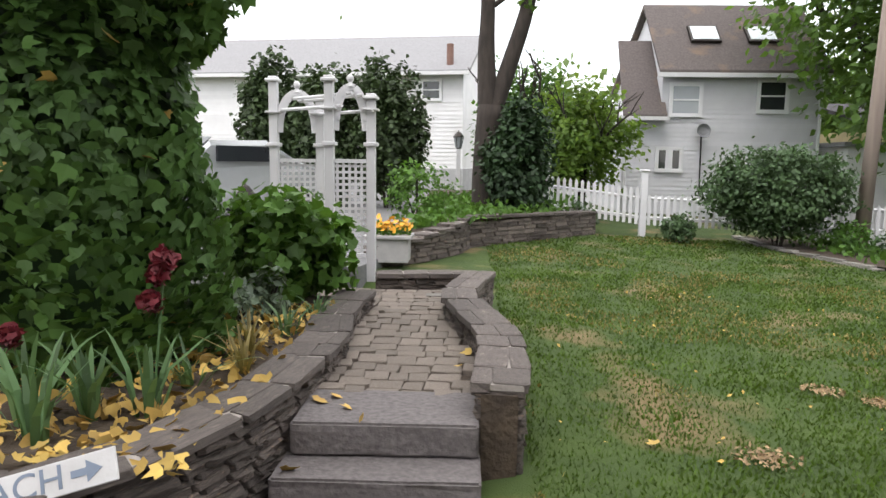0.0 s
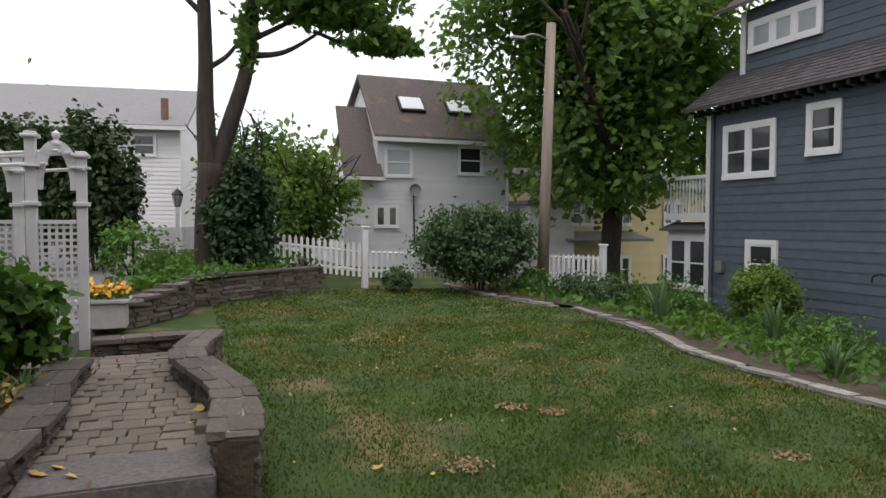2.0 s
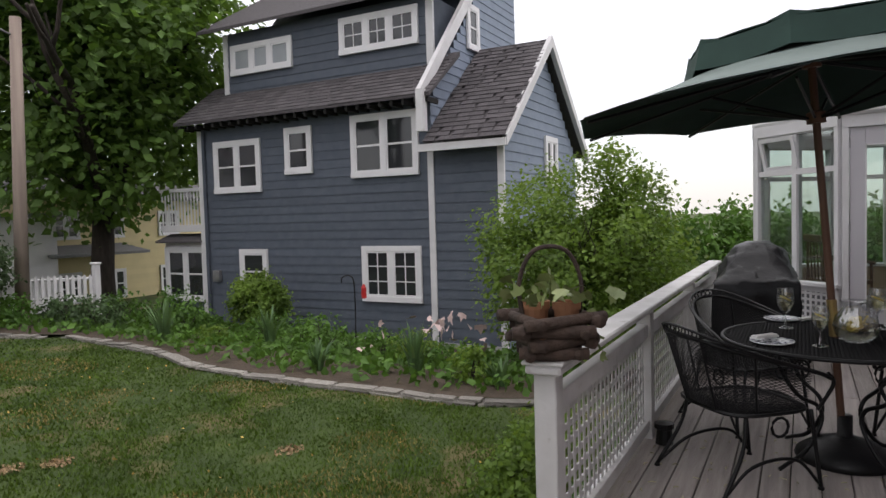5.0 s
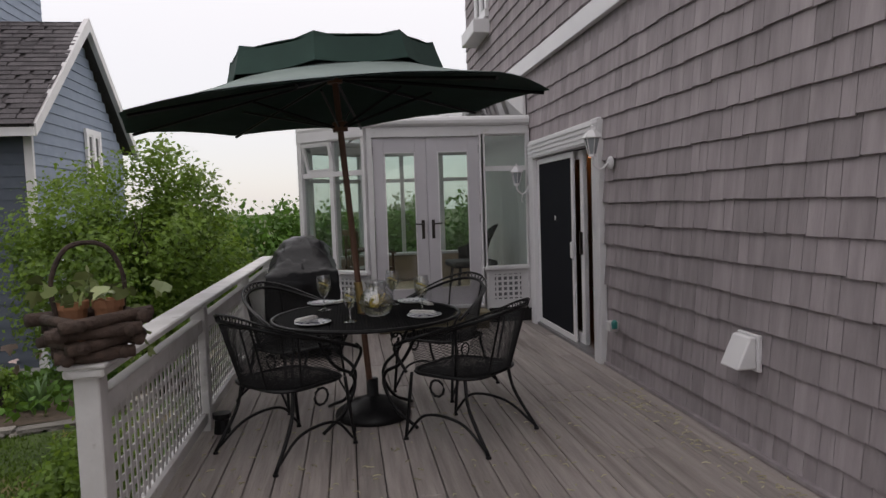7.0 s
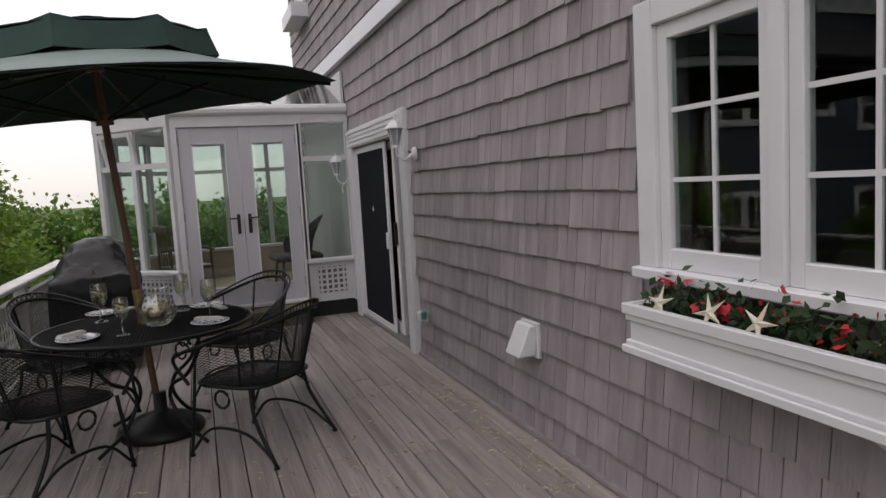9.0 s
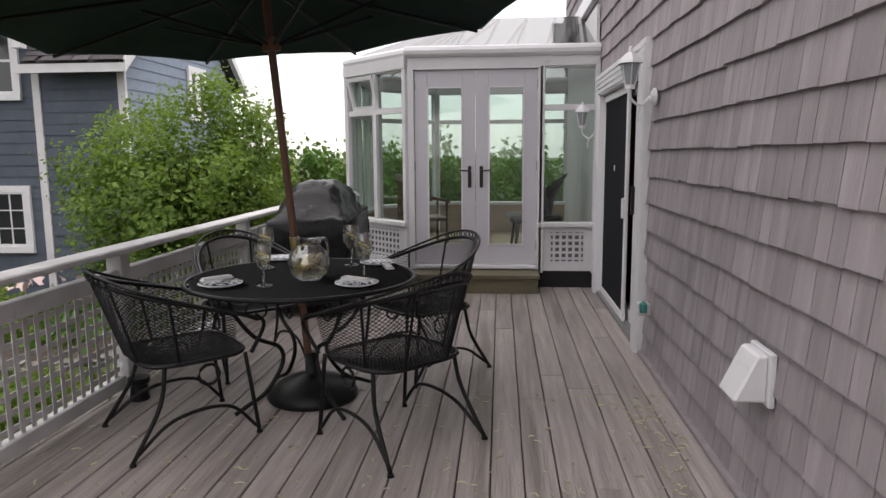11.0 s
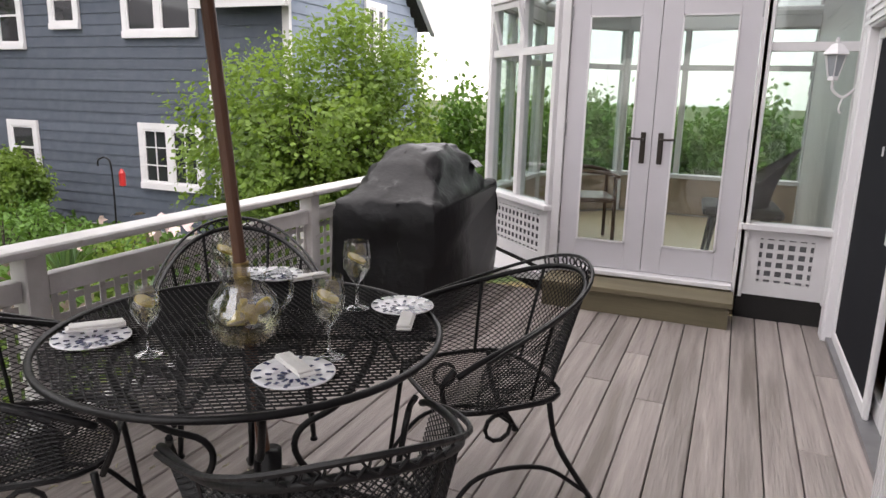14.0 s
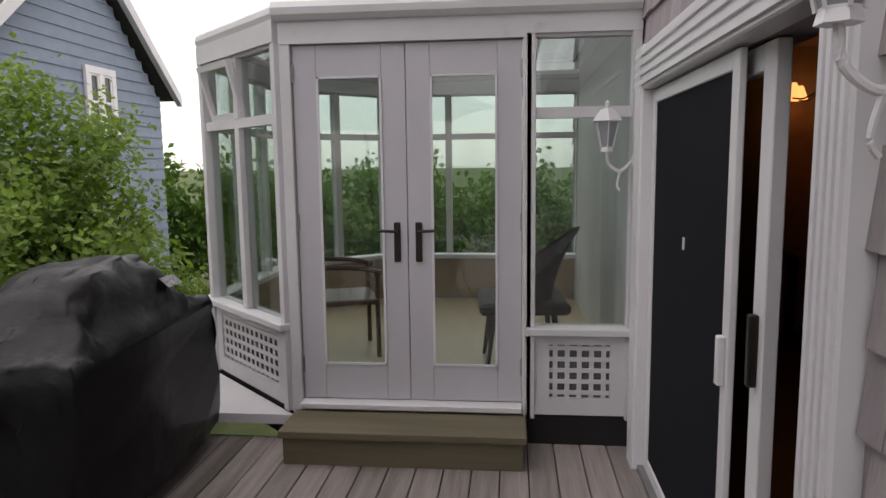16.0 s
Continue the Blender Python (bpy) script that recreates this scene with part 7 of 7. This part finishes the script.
# ---- grey house ----
gh = thing("grey_house", "grey-sided house with brown roof and skylights", "house")
part("wall", B(6.15, 10.5, 20.0, 26, -0.6, 3.7), GREY_SIDING, gh)
part("wing_wall", B(5.15, 6.15, 20.05, 26, -0.6, 2.5), GREY_SIDING, gh)
bm = lapped(bmesh.new(), (5.15, 20.0), (10.5, 20.0), -0.5, 2.5, 0.125, (0, -1), 0.014)
lapped(bm, (6.15, 20.0), (10.5, 20.0), 2.5, 3.65, 0.125, (0, -1), 0.014)
part("siding", bm, GREY_SIDING, gh)
part("roof", prism(bmesh.new(), [(6.0, 19.7, 3.66), (10.65, 19.7, 3.66), (10.65, 21.9, 5.85), (6.0, 21.9, 5.85)], (0, 0, 0.12)), ROOF_BROWN, gh)
part("roof", prism(bmesh.new(), [(6.0, 26.2, 3.66), (10.65, 26.2, 3.66), (10.65, 21.9, 5.85), (6.0, 21.9, 5.85)], (0, 0, 0.12)), ROOF_BROWN, gh)
part("wing_roof", prism(bmesh.new(), [(5.05, 19.7, 2.48), (6.25, 19.7, 2.48), (6.25, 21.5, 4.75), (5.2, 21.5, 4.75)], (0, 0, 0.1)), ROOF_BROWN, gh)
part("gable", prism(bmesh.new(), [(10.48, 20.0, 3.7), (10.48, 26, 3.7), (10.48, 21.9, 5.8)], (-4.3, 0, 0)), GREY_SIDING, gh)
bm = B(5.95, 10.7, 19.62, 19.72, 3.58, 3.7)
box(bm, 4.95, 6.3, 19.62, 19.72, 2.42, 2.52)
part("gutter", bm, WHITE, gh)
slope = math.degrees(math.atan2(5.85 - 3.66, 2.2))
for x in (7.45, 9.05):
    sl = part("skylight", B(-0.42, 0.42, -0.36, 0.36, 0.12, 0.2, pose(x, 20.85, 4.80, slope)), BRONZE, gh)
    part("pane", B(-0.36, 0.36, -0.3, 0.3, 0.2, 0.215, pose(x, 20.85, 4.80, slope)), SKYLIGHT, sl)
GF = lambda x, z: wall_facing("-y", x, 19.97, z)
window("window", GF(6.8, 3.0), 0.92, 0.95, gh, sashes=1, fw=0.07, pane=PALEGLASS)
window("window", GF(9.16, 3.12), 0.88, 0.95, gh, sashes=1, fw=0.07)
window("window", GF(6.42, 1.36), 0.78, 0.72, gh, sashes=2, fw=0.07, hung=False)
window("window", GF(9.7, 1.2), 1.3, 0.9, gh, sashes=2, fw=0.07)
dish = part("satellite_dish", L([(0.0, -0.05), (0.12, -0.03), (0.19, 0.03)], 16, pose(7.25, 19.7, 2.15, 80)), mat("grey_dish", (0.2, 0.2, 0.21), rough=0.6), gh, "grey satellite dish")
part("cable", T([(7.27, 19.93, 2.1), (7.3, 19.93, 0.4)], 0.02, 5), DARK, gh)
part("downpipe", T([(10.45, 19.9, 3.6), (10.45, 19.9, -0.4)], 0.04, 6), WHITE, gh)
part("downpipe", T([(5.2, 19.9, 2.4), (5.2, 19.9, -0.4)], 0.04, 6), WHITE, gh)

# ---- white house and a distant gable ----
wh = thing("white_house", "long white-sided house with a pale grey roof", "house")
wh.matrix_world = pose(0.62, 24.0, 0.0, 0, 0, -8)
part("wall", B(-13, 0, 0, 8, 0.2, 4.25), WHITE_SIDING, wh)
part("siding", lapped(bmesh.new(), (-13, 0.0), (0, 0.0), 1.0, 4.25, 0.14, (0, -1), 0.014), WHITE_SIDING, wh)
part("gable", prism(bmesh.new(), [(0, 0, 4.25), (0, 8, 4.25), (0, 4, 6.0)], (-0.2, 0, 0)), WHITE_SIDING, wh)
part("foundation", B(-13, 0.03, -0.03, 8, 0.0, 1.0), FOUNDATION, wh)
for y0, y1 in ((-0.4, 4.0), (8.4, 4.0)):
    part("roof", prism(bmesh.new(), [(-13.3, y0, 4.15), (0.25, y0, 4.15), (0.25, y1, 6.05), (-13.3, y1, 6.05)], (0, 0, 0.12)), ROOF_GREY, wh)
part("gutter", B(-13.3, 0.25, -0.5, -0.4, 4.1, 4.22), WHITE, wh)
part("chimney_pipe", T([(-0.5, 0.2, 4.2), (-0.5, 0.2, 5.2)], 0.12, 8), mat("rusty_pipe", (0.2, 0.11, 0.085), rough=0.8), wh)
window("window", pose(-1.1, -0.02, 3.65), 0.75, 0.75, wh, sashes=1, fw=0.06)
window("window", pose(-7.0, -0.02, 3.4), 1.2, 1.0, wh, fw=0.06)
fg = thing("distant_house", "small white gabled house behind the trees", "house")
part("wall", B(5.0, 7.6, 31, 35, -0.5, 2.6), WHITE_SIDING, fg)
part("gable", prism(bmesh.new(), [(5.0, 31, 2.6), (7.6, 31, 2.6), (6.3, 31, 3.5)], (0, 4, 0)), YELLOW_SIDING, fg)
for x0 in (4.7, 7.9):
    part("roof", prism(bmesh.new(), [(x0, 30.7, 2.5), (6.3, 30.7, 3.6), (6.3, 35, 3.6), (x0, 35, 2.5)], (0, 0, 0.1)), ROOF_GREY, fg)

# ---- parked car by the drive ----
car = thing("parked_car", "silver car parked on the driveway", "car")
car.matrix_world = pose(-3.75, 12.6, 0.09, 0, 0, 62)
bm = bmesh.new()
prof = [(-2.1, 0.3), (-2.15, 0.7), (-1.9, 0.92), (-1.2, 1.0), (-0.6, 1.42), (0.7, 1.46), (1.5, 1.1), (2.05, 0.95), (2.15, 0.6), (2.1, 0.3)]
rr = []
for y, k in ((-0.85, 0.92), (-0.8, 1.0), (0.8, 1.0), (0.85, 0.92)):
    rr.append([bm.verts.new((x, y * (1.0 if z < 1.0 else 0.82), 0.3 + (z - 0.3) * k)) for x, z in prof])
for a, b in zip(rr, rr[1:]):
    for i in range(len(prof)):
        bm.faces.new((a[i], a[(i + 1) % len(prof)], b[(i + 1) % len(prof)], b[i]))
bm.faces.new(rr[0][::-1])
bm.faces.new(rr[-1])
bmesh.ops.recalc_face_normals(bm, faces=bm.faces)
part("body", bm, CARPAINT, car, smooth=False)
part("windscreen", B(-0.42, 0.42, -0.68, 0.68, -0.005, 0.005, pose(-0.91, 0, 1.235, 0, -35)), DARKGLASS, car)
for s in (-1, 1):
    part("side_glass", B(-0.5, 0.9, s * 0.72 - 0.02, s * 0.72 + 0.02, 1.08, 1.34), DARKGLASS, car)
    for x in (-1.35, 1.35):
        w = part("wheel", L([(0.0, -0.1), (0.2, -0.1), (0.32, -0.08), (0.32, 0.08), (0.2, 0.1), (0, 0.1)], 18, pose(x, s * 0.8, 0.32, 90)), TYRE, car)
        part("rim", L([(0, -0.115), (0.19, -0.112), (0.19, -0.105), (0, -0.1)], 14, pose(x, s * 0.8, 0.32, 90 if s > 0 else -90)), STEEL, w)

# vines and litter along the deck's edge
g2 = np.random.default_rng(55)
vx = np.stack([g2.uniform(2.9, 7, 900), 1.02 + g2.normal(0, 0.03, 900), 0.01 + np.abs(g2.normal(0, 0.03, 900))], 1)
tagged(leaves("deck_edge_vine", vx, 0.05, SHRUB, None, "oval", 56), "green creeper along the deck's edge", "plant", kind="stuff")
lit = np.concatenate([np.stack([g2.uniform(2.2, 5.2, 420), g2.uniform(-2.2, 0.85, 420), np.full(420, 0.006)], 1), np.stack([g2.uniform(2.5, 5.0, 120), -2.15 + np.abs(g2.normal(0, 0.15, 120)), np.full(120, 0.006)], 1)])
lm = bmesh.new()
for x, y, z in lit:
    a = g2.uniform(0, 6.28)
    b2 = a + g2.uniform(-1.2, 1.2)
    r = g2.uniform(0.01, 0.026)
    tube(lm, [(x - r * math.cos(a), y - r * math.sin(a), z), (x, y, z + 0.003), (x + r * math.cos(b2), y + r * math.sin(b2), z)], 0.0034, 3)
solo("catkin_litter", lm, CATKIN, "dry catkins scattered on the deck", "litter", kind="stuff")

# ---- deck boards ----
gap, wdt = 0.006, 0.139
yy = DY0 + 0.004
row = 0
g = random.Random(44)
while yy < DY1 - 0.02:
    w = min(wdt, DY1 - yy)
    joints = sorted([DX0, DX1 - 0.005] + [DX0 + g.uniform(0.6, 3.4) + k * 3.6 for k in range(3)])
    for a, b in zip(joints, joints[1:]):
        if b - a > 0.05:
            piece("deck_board", mesh_of("deck_board", B(-(b - a) / 2 + 0.002, (b - a) / 2 - 0.002, -w / 2, w / 2, -0.03, 0.0, None, 0.004), DECK), deck, pose((a + b) / 2, yy + w / 2, g.uniform(-0.0015, 0.0015)))
    yy += w + gap
    row += 1

# ---- wall shingles ----
EXPO = 0.1765
WIDTHS = (0.095, 0.12, 0.145, 0.17, 0.205)


def shingle_verts(w):
    a, h = w / 2 - 0.0025, EXPO * 1.1
    return [(-a, 0, 0), (a, 0, 0), (a, 0.024, 0), (-a, 0.024, 0), (-a, 0, h), (a, 0, h), (a, 0.005, h), (-a, 0.005, h)]


SFACES = [(3, 2, 6, 7), (0, 3, 7, 4), (1, 5, 6, 2), (0, 1, 2, 3), (4, 7, 6, 5)]
SMESH = {}
for w in WIDTHS:
    me = bpy.data.meshes.new("shingle")
    me.from_pydata(shingle_verts(w), [], SFACES)
    me.materials.append(SHINGLE)
    SMESH[w] = me
g = random.Random(77)
rest_v, rest_f = [], []
HOLES = ((1.227, 2.642, 1.045, 2.12), (5.82, 8.03, -0.1, 2.12))
z = -0.012
count = 0
while z < 6.25:
    x = WX0 + g.uniform(0, 0.1)
    while x < WX1 - 0.2:
        w = g.choice(WIDTHS)
        c = x + w / 2
        x += w
        if any(h0 - 0.01 < c < h1 + 0.01 and z + EXPO > h2 and z < h3 - 0.03 for h0, h1, h2, h3 in HOLES) or 2.78 < z < 3.06:
            continue
        if 8.13 < c < 11.3 and z < 2.8:
            continue
        dz = g.uniform(-0.006, 0.006)
        if 2.72 < c < 5.87 and z < 1.85 and count < 300:
            piece("shingle", SMESH[w], wall_south, Matrix.Translation((c, -2.262, z + dz)))
            count += 1
        else:
            k = len(rest_v)
            rest_v += [(c + p[0], -2.262 + p[1] + 0.0, z + dz + p[2]) for p in shingle_verts(w)]
            rest_f += [tuple(k + q for q in f) for f in SFACES]
    z += EXPO
me = bpy.data.meshes.new("shingles")
me.from_pydata(rest_v, [], rest_f)
me.materials.append(SHINGLE)
o = new("shingles", me)
o.parent = wall_south
tagged(o, kind="stuff")
